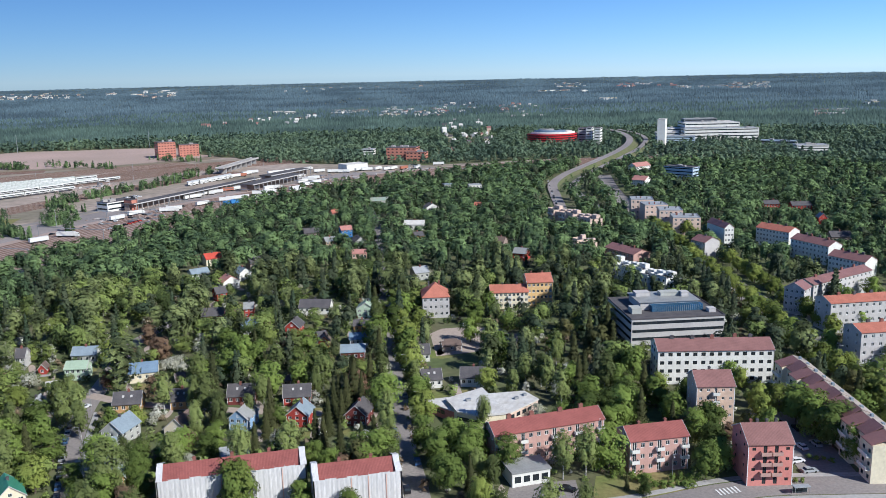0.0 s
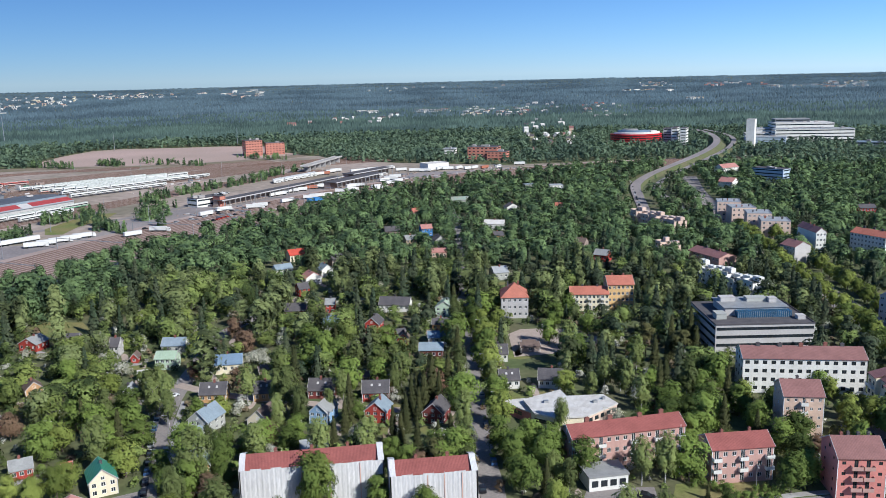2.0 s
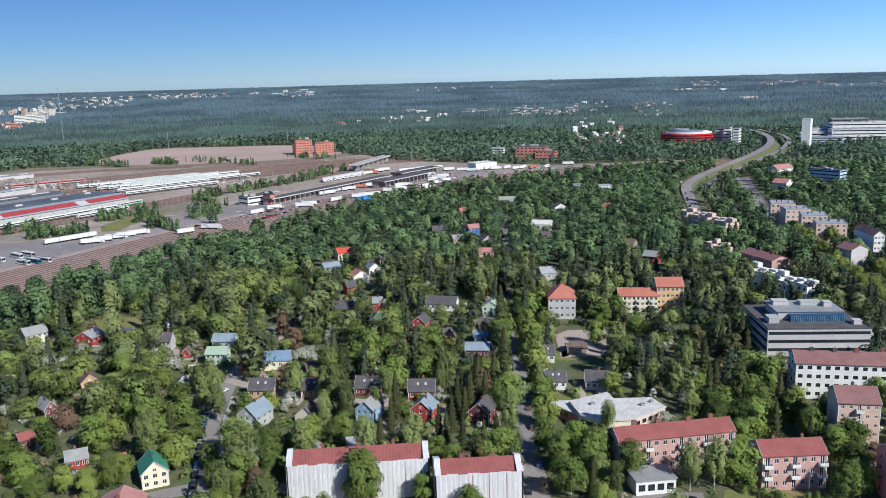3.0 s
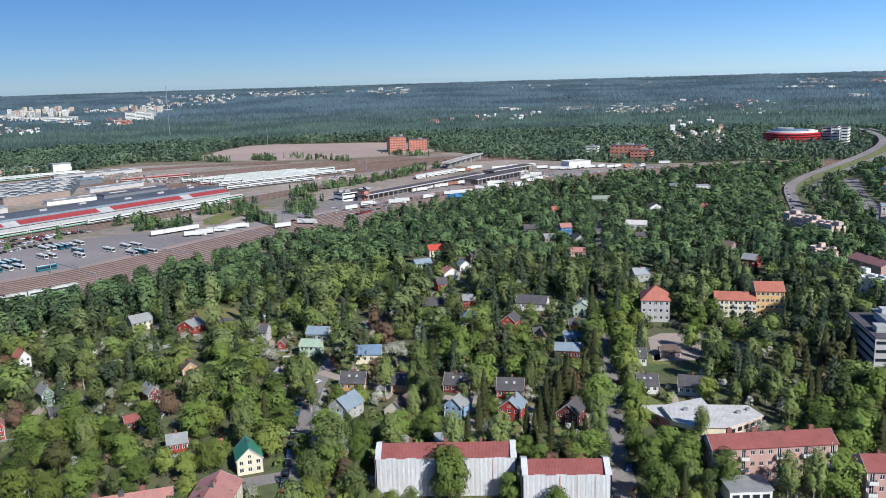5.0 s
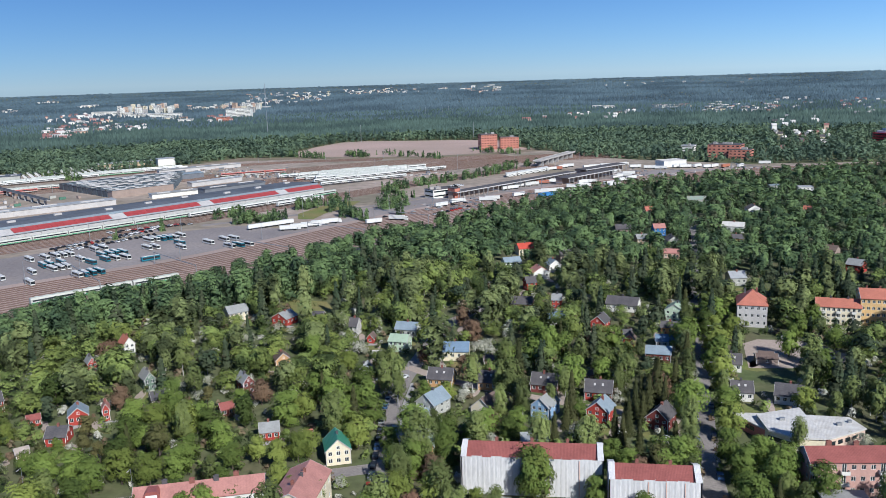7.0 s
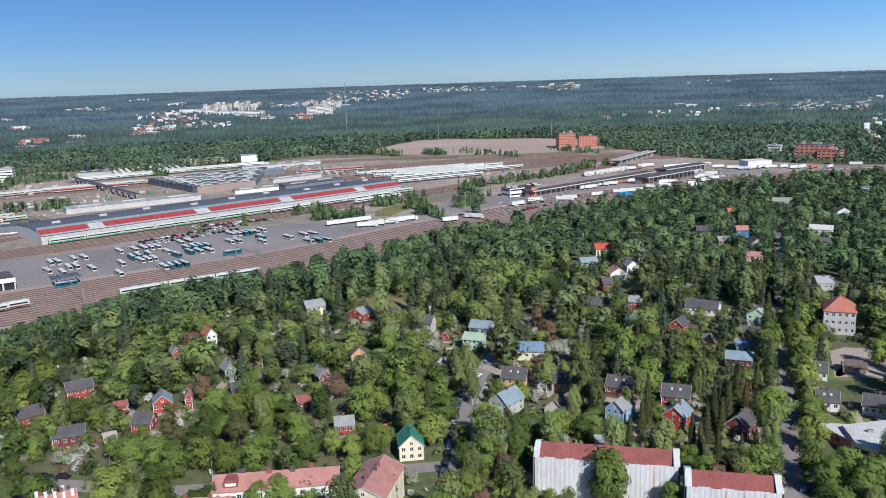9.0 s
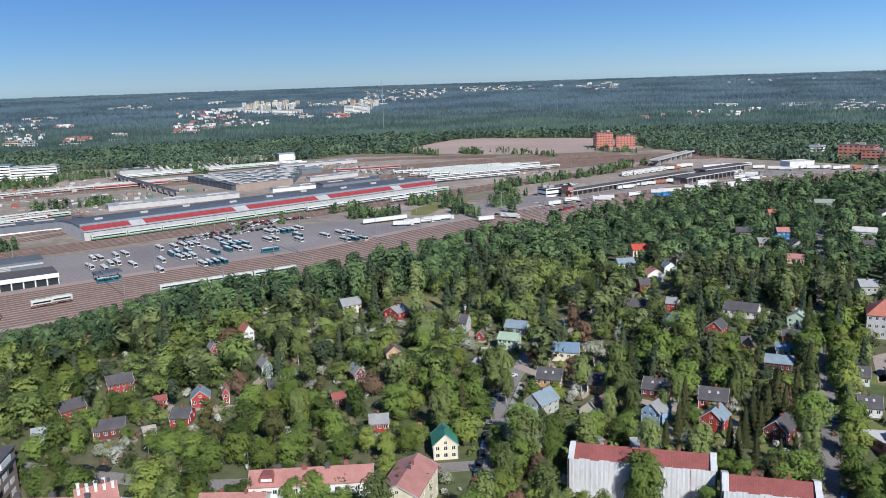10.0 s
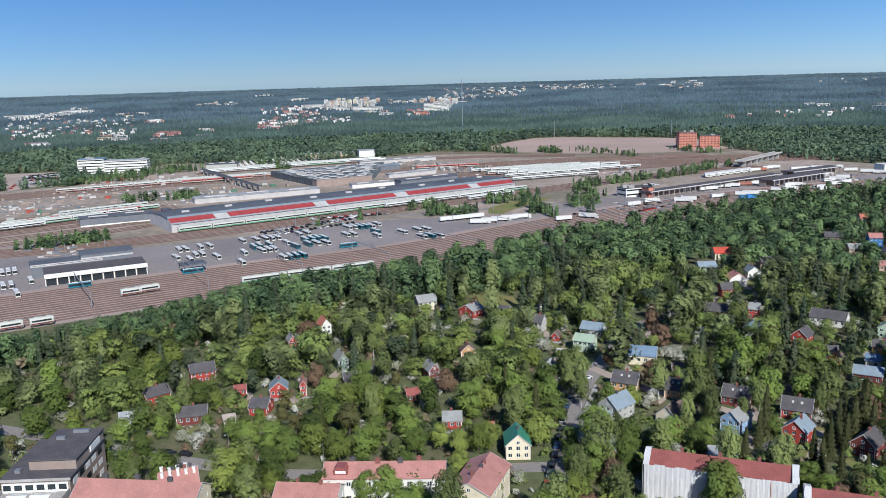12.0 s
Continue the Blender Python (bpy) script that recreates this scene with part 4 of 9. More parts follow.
stepped_block(116.6, 242.0, -90.0, 67.3, 9.5, 11, 11, "cream", "rust", "long cream block of stepped bays with faded red roofs", 0, 6)
stepped_block(102.5, 424.0, -65.2, 56.0, 8.5, 9, 8, "white", "lightgrey", "white row of stepped terraces with roof gardens", 0, 3)
stepped_block(92.0, 598.0, -66.0, 56.0, 10.0, 10, 7, "peach", "lightgrey", "peach and white stepped terrace with roof gardens", 0, 3)
stepped_block(84.5, 505.0, -58.1, 13.0, 9.0, 9, 3, "peach", "lightgrey", "peach stepped terrace end among trees", 0, 4)

# ---------------------------------------------------------------- curved red office building


def curved_office(x, y, rot, R, a0, a1, H, floors):
    """A block on a curved plan with red parapet bands between window rows, and a set-back grey top."""
    root = thing("curved_office", x, y, rot, "curved office building with bright red facade bands", "office building")
    FOOT.append((x, y + R * 0.5, rot, R, R * 0.5, 58.0))
    n = 24
    arc = lambda r: [(r * math.cos(radians(a0 + (a1 - a0) * k / n)), r * math.sin(radians(a0 + (a1 - a0) * k / n))) for k in range(n + 1)]
    ring = lambda ro, ri: arc(ro) + arc(ri)[::-1]
    fh = H / floors
    for f in range(floors):
        s = Soup()
        s.prism(ring(R, R - 20), f * fh + fh * 0.42, (f + 1) * fh - 0.004, 0, True)
        part("red_band", s.done("red_band", material("red_cladding", (0.5, 0.025, 0.03), 0.4)), root, "bright red metal cladding band")
        s = Soup()
        s.prism(ring(R - 0.4, R - 19.6), f * fh - (0.3 if f == 0 else 0), f * fh + fh * 0.42 - 0.004, 0, True)
        part("window_band", s.done("window_band", GLASS), root)
    for k, (ro, ri, z0, z1, a, b, mat, word) in enumerate(((R - 3, R - 18, H, H + 2.6, 0.06, 0.97, WALLS["white"], "white set-back storey"), (R - 6, R - 17, H + 2.6, H + 5.6, 0.12, 0.72, ROOFS["blue"], "blue-grey top storey"),
                                                          (R - 8, R - 15, H + 5.6, H + 7.6, 0.2, 0.5, WALLS["palegrey"], "grey roof plant"), (R - 7, R - 16, H + 2.6, H + 4.4, 0.76, 0.95, WALLS["palegrey"], "pale roof plant"))):
        pts = [radians(a0 + (a1 - a0) * (a + (b - a) * q / 12)) for q in range(13)]
        s = Soup()
        s.prism([(ro * math.cos(q), ro * math.sin(q)) for q in pts] + [(ri * math.cos(q), ri * math.sin(q)) for q in pts[::-1]], z0 + 0.004, z1, 0, True)
        part("top_storey", s.done("top_storey", mat), root, word)
    return root


curved_office(166, 1322, 0, 41, 200, 340, 17, 5)

# ---------------------------------------------------------------- brown office on the south-west corner
bo = thing("brown_office", -214, 117, 36, "brown brick office with dark stepped flat roofs and front terrace", "office building")
FOOT.append((-214, 117, 36, 11, 15, 8.0))
for nm, bx, mat in (("wall", (-9, 9, -12, 13, -0.3, 10.5), WALLS["brown"]), ("penthouse", (-3.5, 9, -7, 13, 10.9, 13.6), WALLS["brown"]), ("terrace", (-9, 9, -20, -12.004, -0.3, 7.0), WALLS["concrete"])):
    s = Soup()
    s.box(*bx)
    part(nm, s.done(nm, mat), bo)
for nm, bx, mat in (("roof", (-9.4, 9.4, -12.4, 13.4, 10.504, 10.9), ROOFS["dark"]), ("penthouse_roof", (-3.9, 9.4, -7.4, 13.4, 13.604, 13.9), ROOFS["dark"]), ("terrace_deck", (-8.6, 8.6, -19.6, -12.4, 7.004, 7.1), CONCRETE)):
    s = Soup()
    s.box(*bx)
    part(nm, s.done(nm, mat), bo)
s = Soup()
s.box(-8.6, 8.6, -12.4, -12.05, 7.15, 9.7)
part("terrace_front", s.done("terrace_front", FRAME_WHITE), bo, "white window front behind the terrace")
for k in range(6):
    s = Soup()
    s.box(-1.0, 1.0, -0.05, 0.0, 0, 1.5)
    part("window", s.done("window", GLASS), bo, m=pose(-7.3 + k * 2.9, -12.404, 7.8))
s = Soup()
for x0, x1, y0, y1 in ((-9, 9, -20.0, -19.7), (-9, -8.7, -19.7, -12.45), (8.7, 9, -19.7, -12.45)):
    s.box(x0, x1, y0, y1, 7.0, 8.0)
part("terrace_parapet", s.done("terrace_parapet", WALLS["concrete"]), bo, "grey concrete parapet")
for k in range(2):
    s = Soup()
    s.extrude([(-3.0, 0), (3.0, 0), (3.0, 0.15), (0.0, 1.1), (-3.0, 0.15)], "x", -2.6, 2.6)
    part("rooflight", s.done("rooflight", WALLS["white"]), bo, "pale glazed rooflight on the terrace", m=pose(-3.2 + k * 6.0, -16.0, 7.104))
for f in range(2):
    s = Soup()
    s.box(-8.6, 8.6, -20.06, -20.004, 1.4 + 3.3 * f, 2.7 + 3.3 * f)
    part("window_band", s.done("window_band", FRAME_WHITE), bo, "white window band")
    for k in range(7):
        s = Soup()
        s.box(-0.95, 0.95, -0.05, 0.0, 0, 1.0)
        part("window", s.done("window", GLASS), bo, m=pose(-7.4 + k * 2.45, -20.064, 1.55 + 3.3 * f))
for f in range(3):
    for k in range(5):
        s = Soup()
        s.box(9.0, 9.07, -10 + k * 4.4, -7.0 + k * 4.4, 1.2 + 3.3 * f, 2.8 + 3.3 * f)
        part("window", s.done("window", FRAME_WHITE if (k + f) % 3 else GLASS), bo)
s = Soup()
s.box(9.0, 9.35, 2.5, 9.5, 11.2, 13.0)
part("penthouse_windows", s.done("penthouse_windows", FRAME_WHITE), bo, "white penthouse window strip")
s = Soup()
s.box(-9.45, 9.45, -12.5, -12.35, 10.2, 10.96)
part("fascia", s.done("fascia", WALLS["concrete"]), bo, "pale concrete roof edge")
for x, y, w, d in ((0, 6, 2.4, 1.2), (4, 10.5, 4.5, 1.0), (-6, -8, 1.4, 1.4)):
    s = Soup()
    s.box(x - w / 2, x + w / 2, y - d / 2, y + d / 2, 13.904 if y > -7 else 10.904, 14.7 if y > -7 else 11.8)
    part("roof_vent", s.done("roof_vent", STEEL), bo)
an = thing("annex", 20.6, 215.6, 16, "low white annex with flat grey roof", "annex")
FOOT.append((20.6, 215.6, 16, 6, 5, 6.0))
for nm, bx, mat in (("wall", (-5.5, 5.5, -4, 4, -0.3, 4.0), WALLS["white"]), ("roof", (-5.8, 5.8, -4.3, 4.3, 4.004, 4.4), ROOFS["grey"])):
    s = Soup()
    s.box(*bx)
    part(nm, s.done(nm, mat), an)
for k in range(4):
    s = Soup()
    s.box(-4.8 + k * 2.6, -3.0 + k * 2.6, -4.06, -4.0, 1.2, 3.0)
    part("window", s.done("window", GLASS), an)

# ---------------------------------------------------------------- houses and blocks

# apartment blocks round the crossroads
building("apartment_block", "low brown brick house with faded red roof and tall chimney", 106.0, 486.0, -62.0, 27.0, 13.0, 6.5, rise=2.2, wall="pink_brick", roof="rust", floors=2, bays=8, side=2, chimneys=2, clear=6.0, category="apartment block")
building("apartment_block", "salmon pink plastered apartment block with recessed balconies", 85.0, 214.9, 0.5, 12.9, 13.0, 12, rise=3.4, wall='salmon', roof='rust', floors=4, bays=4, side=2, balconies=(1, 2), chimneys=4, win=(1.0, 0.9), frame='dark', clear=16.0, category='apartment block')
building("apartment_block", "beige apartment tower with faded red roof", 82.2, 251.7, -1.0, 12.4, 12.0, 14, rise=3.2, wall='beige', roof='rust', floors=5, bays=5, side=3, balconies=(2,), chimneys=1, win=(0.9, 0.9), clear=8.0, category='apartment block')
building("apartment_block", "pink plastered apartment block with white balconies", 56.9, 222.6, 11.4, 18.1, 10.0, 10, rise=2.5, wall='pink_brick', roof='red', floors=3, bays=7, side=2, balconies=(0, 3, 6), chimneys=2, clear=16.0, category='apartment block')
building("apartment_block", "long pink apartment block with red sheet roof", 27.4, 231.3, 18.2, 35.2, 9.5, 10, rise=2.3, wall='pink_brick', roof='red', floors=3, bays=14, side=2, balconies=(0, 3, 7, 10, 13), chimneys=4, clear=14.0, category='apartment block')
building("apartment_block", "long white apartment block with faded red roof", 94.4, 290.0, -1.1, 41.5, 12.0, 12.5, rise=2.7, wall='white', roof='rust', floors=4, bays=14, side=3, chimneys=5, win=(1.5, 1.3), frame='dark', clear=16.0, category='apartment block')
building("apartment_block", "cream apartment wing with balconies and red roof", 29.2, 392.4, 1.8, 18.8, 11.0, 8, rise=2.6, wall='cream', roof='orange', floors=3, bays=9, side=2, balconies=(1, 4, 7), chimneys=2, clear=18.0, category='apartment block')
building("apartment_block", "yellow apartment block with orange-red roof", 43.5, 396.0, 4.9, 13.1, 13.0, 12, rise=3, wall='yellow', roof='orange', floors=4, bays=6, side=3, chimneys=2, clear=22.0, category='apartment block')
building("apartment_block", "pale plastered block with hipped orange roof", -5.9, 381.4, 4.1, 13.2, 15.0, 10, rise=5, kind='hip', wall='palegrey', roof='orange', floors=3, bays=5, side=3, chimneys=2, clear=20.0, category='apartment block')

# wrapped building under renovation and its neighbours
this = building("apartment_block", "long cream apartment block with pale red sheet roof", -134.1, 163.3, 31.9, 33.2, 10.0, 8, rise=2.4, wall='white', roof='pinkred', floors=2, bays=12, side=2, chimneys=4, clear=4.0, category='apartment block')
q = Soup()
q.extrude([(-1.9, 0), (1.9, 0), (1.9, 1.2), (1.2, 2.0), (-1.2, 2.0), (-1.9, 1.2)], "y", -1.4, 2.2)
dormer = part("dormer", q.done("dormer", ROOFS["red"]), this, "red sheet-metal dormer", m=pose(-11.5, -2.6, 8.6))
q = Soup()
q.box(-1.4, 1.4, -1.46, -1.404, 0.35, 1.15)
part("window", q.done("window", FRAME_WHITE), dormer, "white-framed dormer window")
building("apartment_block", "lower cream wing with pale red roof", -145.8, 145.9, 27.2, 17.5, 9.0, 6.5, rise=2.2, wall='white', roof='pinkred', floors=2, bays=6, side=2, chimneys=2, clear=4.0, category='apartment block')
building("apartment_block", "cream end block with broad pale red gabled roof", -109.6, 172.0, 13.5, 11.7, 19.0, 8.5, rise=2.6, ridge='across', wall='cream', roof='pinkred', floors=2, bays=4, side=5, chimneys=3, clear=8.0, category='apartment block')
building("apartment_block", "long cream apartment block with pale red roof", -177.9, 118.6, 26.7, 33.5, 11.0, 10, rise=3, wall='cream', roof='pinkred', floors=3, bays=10, side=2, chimneys=3, clear=4.0, category='apartment block')
this = building("apartment_block", "white-chimneyed block with pale red roof", -175.1, 128.0, 55.0, 10.4, 10.0, 10, rise=2.6, wall='beige', roof='pinkred', floors=3, bays=4, side=3, chimneys=5, clear=4.0, category='apartment block')
for k in range(9):
    q = Soup()
    q.box(-0.35, 0.35, -0.35, 0.35, -0.6, 1.0 + 0.3 * (k % 3))
    q.box(-0.45, 0.45, -0.45, 0.45, 1.0 + 0.3 * (k % 3), 1.15 + 0.3 * (k % 3))
    part("vent_stack", q.done("vent_stack", WALLS["white"]), this, "white vent stack", m=pose(-4 + (k % 5) * 2.0, -1.5 + 2.4 * (k // 5), 12.0))

# houses of the garden suburb
building("house", "two-storey grey timber house with blue-grey sheet roof", -102.9, 246.9, -15.0, 8.4, 10.5, 4.8, rise=3.4, ridge='across', wall='grey', roof='bluegrey', floors=2, bays=3, side=3, porch=True, clear=9.0, category='house')
building("house", "cream timber house with steep brown roof", -84.6, 249.9, -14.0, 9.0, 9.5, 3.6, rise=3.8, ridge='across', wall='cream', roof='brown', floors=1, bays=3, side=2, clear=6.0, category='house')
building("house", "orange timber house with worn green roof", -94.0, 215.6, 23.0, 7.6, 11.0, 4.8, rise=3.6, ridge='across', wall='orange', roof='greygreen', floors=2, bays=3, side=3, chimneys=2, clear=5.0, category='house')
building("house", "white timber house with bright green roof", -117.0, 205.0, 33.6, 8.1, 10.0, 5, rise=3.5, ridge='across', wall='cream', roof='green', floors=2, bays=3, side=3, clear=10.0, category='house')
building("house", "white rendered house half hidden by trees", -128.3, 229.3, 33.2, 9.9, 8.0, 4, rise=2.6, wall='white', roof='dark', floors=1, bays=4, side=2, clear=4.0, category='house')
building("house", "orange timber house with dark felt roof and roof windows", -109.7, 272.1, 8.2, 10.2, 8.5, 3.4, rise=3.3, wall='orange', roof='dark', floors=1, bays=4, side=2, skylights=2, clear=10.0, group='dark-roofed cottages', category='house')
building("house", "orange timber cottage with dark felt roof", -92.0, 273.9, 8.2, 7.8, 8.5, 3.4, rise=3.3, wall='orange', roof='dark', floors=1, bays=3, side=2, skylights=2, clear=8.0, group='dark-roofed cottages', category='house')
building("house", "red timber cottage with dark felt roof", -72.0, 277.3, 2.7, 10.4, 8.5, 3.4, rise=3.3, wall='darkred', roof='dark', floors=1, bays=4, side=2, skylights=2, clear=8.0, group='dark-roofed cottages', category='house')
building("house", "bright red timber cottage with dark roof and white windows", -52.5, 275.4, 5.6, 10.3, 8.5, 3.6, rise=3.3, wall='red', roof='dark', floors=1, bays=3, side=2, skylights=2, clear=10.0, win=(1.7, 1.3), group='dark-roofed cottages', category='house')
building("house", "sky-blue timber house with grey roof", -66.5, 255.5, -12.0, 7.2, 9.5, 4.6, rise=3, ridge='across', wall='blue', roof='grey', floors=2, bays=3, side=3, clear=12.0, category='house')
building("house", "red timber house with white-trimmed blue-grey roof", -48.5, 257.1, -8.0, 8.0, 8.5, 4.4, rise=3.2, ridge='across', wall='red', roof='bluegrey', floors=2, bays=3, side=2, clear=12.0, category='house')
building("house", "dark red timber house among tall spruces", -29.4, 257.3, -12.0, 7.8, 9.5, 4.2, rise=3.4, ridge='across', wall='darkred', roof='dark', floors=2, bays=3, side=2, clear=8.0, category='house')
building("house", "white house with blue roof over a red veranda", -114.5, 300.9, 15.0, 11.5, 8.5, 4.2, rise=3, wall='cream', roof='blue', floors=1, bays=4, side=2, clear=10.0, category='house')
building("house", "pale green two-storey house with mint roof", -140.5, 304.1, 5.0, 8.9, 8.0, 5, rise=2.2, wall='palegreen', roof='palegreen', floors=2, bays=4, side=2, clear=8.0, category='house')
building("house", "grey-blue roofed house behind trees", -145.4, 323.2, 4.4, 10.7, 8.0, 4, rise=2.6, wall='grey', roof='bluegrey', floors=1, bays=4, side=2, clear=6.0, category='house')
building("house", "grey timber outbuilding with metal roof", -140.9, 271.7, 7.7, 3.2, 8.0, 3.2, rise=2, ridge='across', wall='grey', roof='lightgrey', floors=1, bays=2, side=2, clear=6.0, category='house')
building("shed", "low garden shed with white metal roof", -144.8, 290.8, 23.8, 3.7, 5.0, 2.8, rise=1, wall='grey', roof='white', floors=1, bays=1, side=1, chimneys=0, clear=5.0, category='shed')
building("shed", "small red garden cottage among bushes", -156.7, 310.2, 8.5, 3.1, 5.0, 2.6, rise=1.8, ridge='across', wall='red', roof='brown', floors=1, bays=1, side=1, chimneys=0, clear=5.0, category='shed')
building("house", "grey rendered house with slate-dark roof", -168.7, 318.6, 8.1, 4.0, 8.0, 5, rise=3, wall='palegrey', roof='dark', floors=2, bays=2, side=2, clear=6.0, category='house')
building("shed", "low brown garden house among bushes", -98.5, 297.4, -1.5, 4.8, 5.0, 2.6, rise=1.4, wall='beige', roof='brown', floors=1, bays=2, side=1, chimneys=0, clear=6.0, category='shed')
building("house", "dark red timber house with dark dormered roof", -108.5, 376.0, 10.3, 11.0, 8.0, 4, rise=3, wall='darkred', roof='dark', floors=1, bays=4, side=2, clear=8.0, category='house')
building("house", "long white house with dark roof", -62.8, 388.4, -4.3, 16.5, 9.0, 3.6, rise=3.2, wall='white', roof='dark', floors=1, bays=6, side=2, clear=8.0, category='house')
building("house", "pale green house with pale green gabled roof", -37.9, 380.3, -4.3, 9.5, 9.0, 4.8, rise=3, ridge='across', wall='palegreen', roof='palegreen', floors=2, bays=3, side=3, clear=9.0, category='house')
building("house", "low tan house with dark felt roof", -37.8, 357.7, 7.0, 8.9, 7.0, 3.2, rise=2, wall='orange', roof='dark', floors=1, bays=3, side=2, clear=5.0, category='house')
building("house", "white house with pale blue roof", -37.9, 338.5, 7.3, 7.9, 7.0, 3.2, rise=2, wall='white', roof='blue', floors=1, bays=3, side=2, clear=5.0, category='house')
building("house", "red brick house with broad blue-grey roof", -38.0, 320.2, 3.8, 10.6, 8.5, 4, rise=2.2, wall='darkred', roof='bluegrey', floors=1, bays=4, side=2, clear=8.0, category='house')
building("house", "bright red timber house with dark steep roof", -67.0, 353.5, -9.0, 7.3, 8.5, 4.6, rise=3, ridge='across', wall='red', roof='dark', floors=2, bays=2, side=3, clear=10.0, category='house')
building("cottage", "small red timber cottage with brown roof", -51.8, 336.9, 4.7, 5.1, 6.0, 3, rise=2.4, ridge='across', wall='red', roof='brown', floors=1, bays=2, side=2, clear=7.0, category='house')
building("house", "red timber house with weathered roof", -93.8, 384.7, 7.0, 4.9, 7.0, 4.6, rise=2.4, wall='red', roof='grey', floors=2, bays=2, side=2, clear=6.0, category='house')
building("house", "house with dark blue roof under a large tree", -87.4, 356.3, 18.0, 8.9, 8.0, 4, rise=2.6, wall='grey', roof='blue', floors=1, bays=3, side=2, clear=4.0, category='house')
building("house", "dark-roofed house beside the school yard", -11.2, 317.4, 6.5, 7.7, 8.0, 3.6, rise=3, wall='white', roof='dark', floors=1, bays=3, side=2, skylights=2, clear=6.0, category='house')
building("house", "dark-roofed cottage with two roof windows", -6.6, 288.8, 9.1, 7.9, 8.0, 3.6, rise=3, wall='white', roof='dark', floors=1, bays=3, side=2, skylights=2, clear=7.0, category='house')
building("house", "long dark-roofed house with white dormers", 8.5, 290.0, -3.3, 9.7, 9.0, 3.6, rise=3, wall='white', roof='dark', floors=1, bays=4, side=2, clear=8.0, category='house')
building("shed", "brown timber hut in the school yard", 0.8, 330.8, 3.3, 6.0, 4.0, 2.8, rise=1.2, wall='brown', roof='brown', floors=1, bays=3, side=1, chimneys=0, clear=12.0, category='shed')
building("garage", "low garage with flat grey roof", -63.6, 230.5, 20.8, 9.3, 8.0, 3, rise=0, kind='flat', wall='palegrey', roof='lightgrey', floors=1, bays=3, side=1, chimneys=0, clear=3.0, category='garage')
building("house", "red timber house with dark roof and white windows", -251.9, 200.1, 58.7, 10.2, 8.0, 4.8, rise=2.6, wall='red', roof='dark', floors=2, bays=4, side=2, clear=10.0, category='house')
building("shed", "small red garden shed beside blossom", -227.8, 197.1, 51.4, 4.6, 5.0, 2.6, rise=1.2, wall='red', roof='red', floors=1, bays=2, side=1, chimneys=0, clear=6.0, category='shed')
building("house", "red and white house with pale blue roof", -214.9, 203.9, 43.7, 7.0, 8.0, 3.6, rise=2.8, ridge='across', wall='red', roof='bluegrey', floors=1, bays=3, side=2, clear=7.0, category='house')
building("cottage", "red cottage with slate-grey roof", -208.5, 189.1, 28.1, 7.1, 9.0, 3.2, rise=2.4, wall='red', roof='dark', floors=1, bays=2, side=2, clear=6.0, category='house')
building("house", "red timber house end with white gable", -207.5, 208.8, 43.4, 2.4, 6.0, 4.5, rise=2, ridge='across', wall='red', roof='pinkred', floors=2, bays=1, side=2, clear=6.0, category='house')
building("house", "low house with grey roof and glazed garden room", -223.4, 171.9, 45.4, 10.9, 9.0, 3.2, rise=2.4, wall='darkred', roof='dark', floors=1, bays=4, side=2, clear=6.0, category='house')
building("house", "house with patched grey metal roof", -237.4, 158.4, 52.0, 8.8, 8.0, 3.4, rise=2.2, wall='grey', roof='lightgrey', floors=1, bays=3, side=2, clear=5.0, category='house')
building("house", "red timber house with dark roof among trees", -248.1, 175.6, 74.5, 9.8, 8.0, 4.2, rise=2.6, wall='red', roof='dark', floors=1, bays=4, side=2, clear=7.0, category='house')
building("house", "red timber house with white-edged gable", -248.9, 245.7, 54.6, 3.6, 7.0, 4.4, rise=2.4, ridge='across', wall='red', roof='grey', floors=2, bays=2, side=2, clear=8.0, category='house')
building("house", "white house with orange roof among tall trees", -251.9, 269.5, 58.7, 5.2, 8.0, 4.6, rise=3, ridge='across', wall='white', roof='orange', floors=2, bays=2, side=2, clear=8.0, category='house')
building("house", "dark green house with white-edged gable", -213.3, 236.4, 56.9, 4.3, 8.0, 5, rise=2.6, ridge='across', wall='darkgreen', roof='grey', floors=2, bays=2, side=2, clear=8.0, category='house')
building("shed", "low brown outbuilding with dark roof", -199.4, 225.0, 49.4, 5.2, 8.0, 3, rise=2, wall='brown', roof='dark', floors=1, bays=2, side=2, chimneys=0, clear=6.0, category='shed')
building("house", "dark red house with white-edged gable", -175.6, 244.2, 55.5, 4.7, 8.0, 5, rise=2.6, ridge='across', wall='darkred', roof='grey', floors=2, bays=2, side=2, clear=7.0, category='house')
building("house", "cream house with slate-grey roof", -234.9, 324.3, 55.7, 10.9, 8.0, 4.6, rise=3, wall='cream', roof='grey', floors=2, bays=4, side=2, clear=10.0, category='house')
building("house", "red timber house with grey metal roof", -208.8, 325.2, -8.0, 9.8, 9.0, 3.6, rise=2.6, ridge='across', wall='red', roof='grey', floors=1, bays=3, side=3, clear=12.0, category='house')
building("shed", "small dark shed on the lawn", -196.7, 334.9, 10.6, 6.5, 5.0, 2.6, rise=1.6, wall='brown', roof='dark', floors=1, bays=2, side=1, chimneys=0, clear=10.0, category='shed')
building("cottage", "yellow timber cottage among garden trees", -177.6, 272.5, 41.5, 6.6, 7.0, 3.8, rise=2.8, ridge='across', wall='orange', roof='brown', floors=1, bays=2, side=2, clear=9.0, category='house')
building("cottage", "red cottage with grey roof and white windows", -145.2, 212.4, 34.1, 6.7, 7.0, 3.2, rise=2.2, wall='red', roof='grey', floors=1, bays=3, side=2, clear=9.0, category='house')
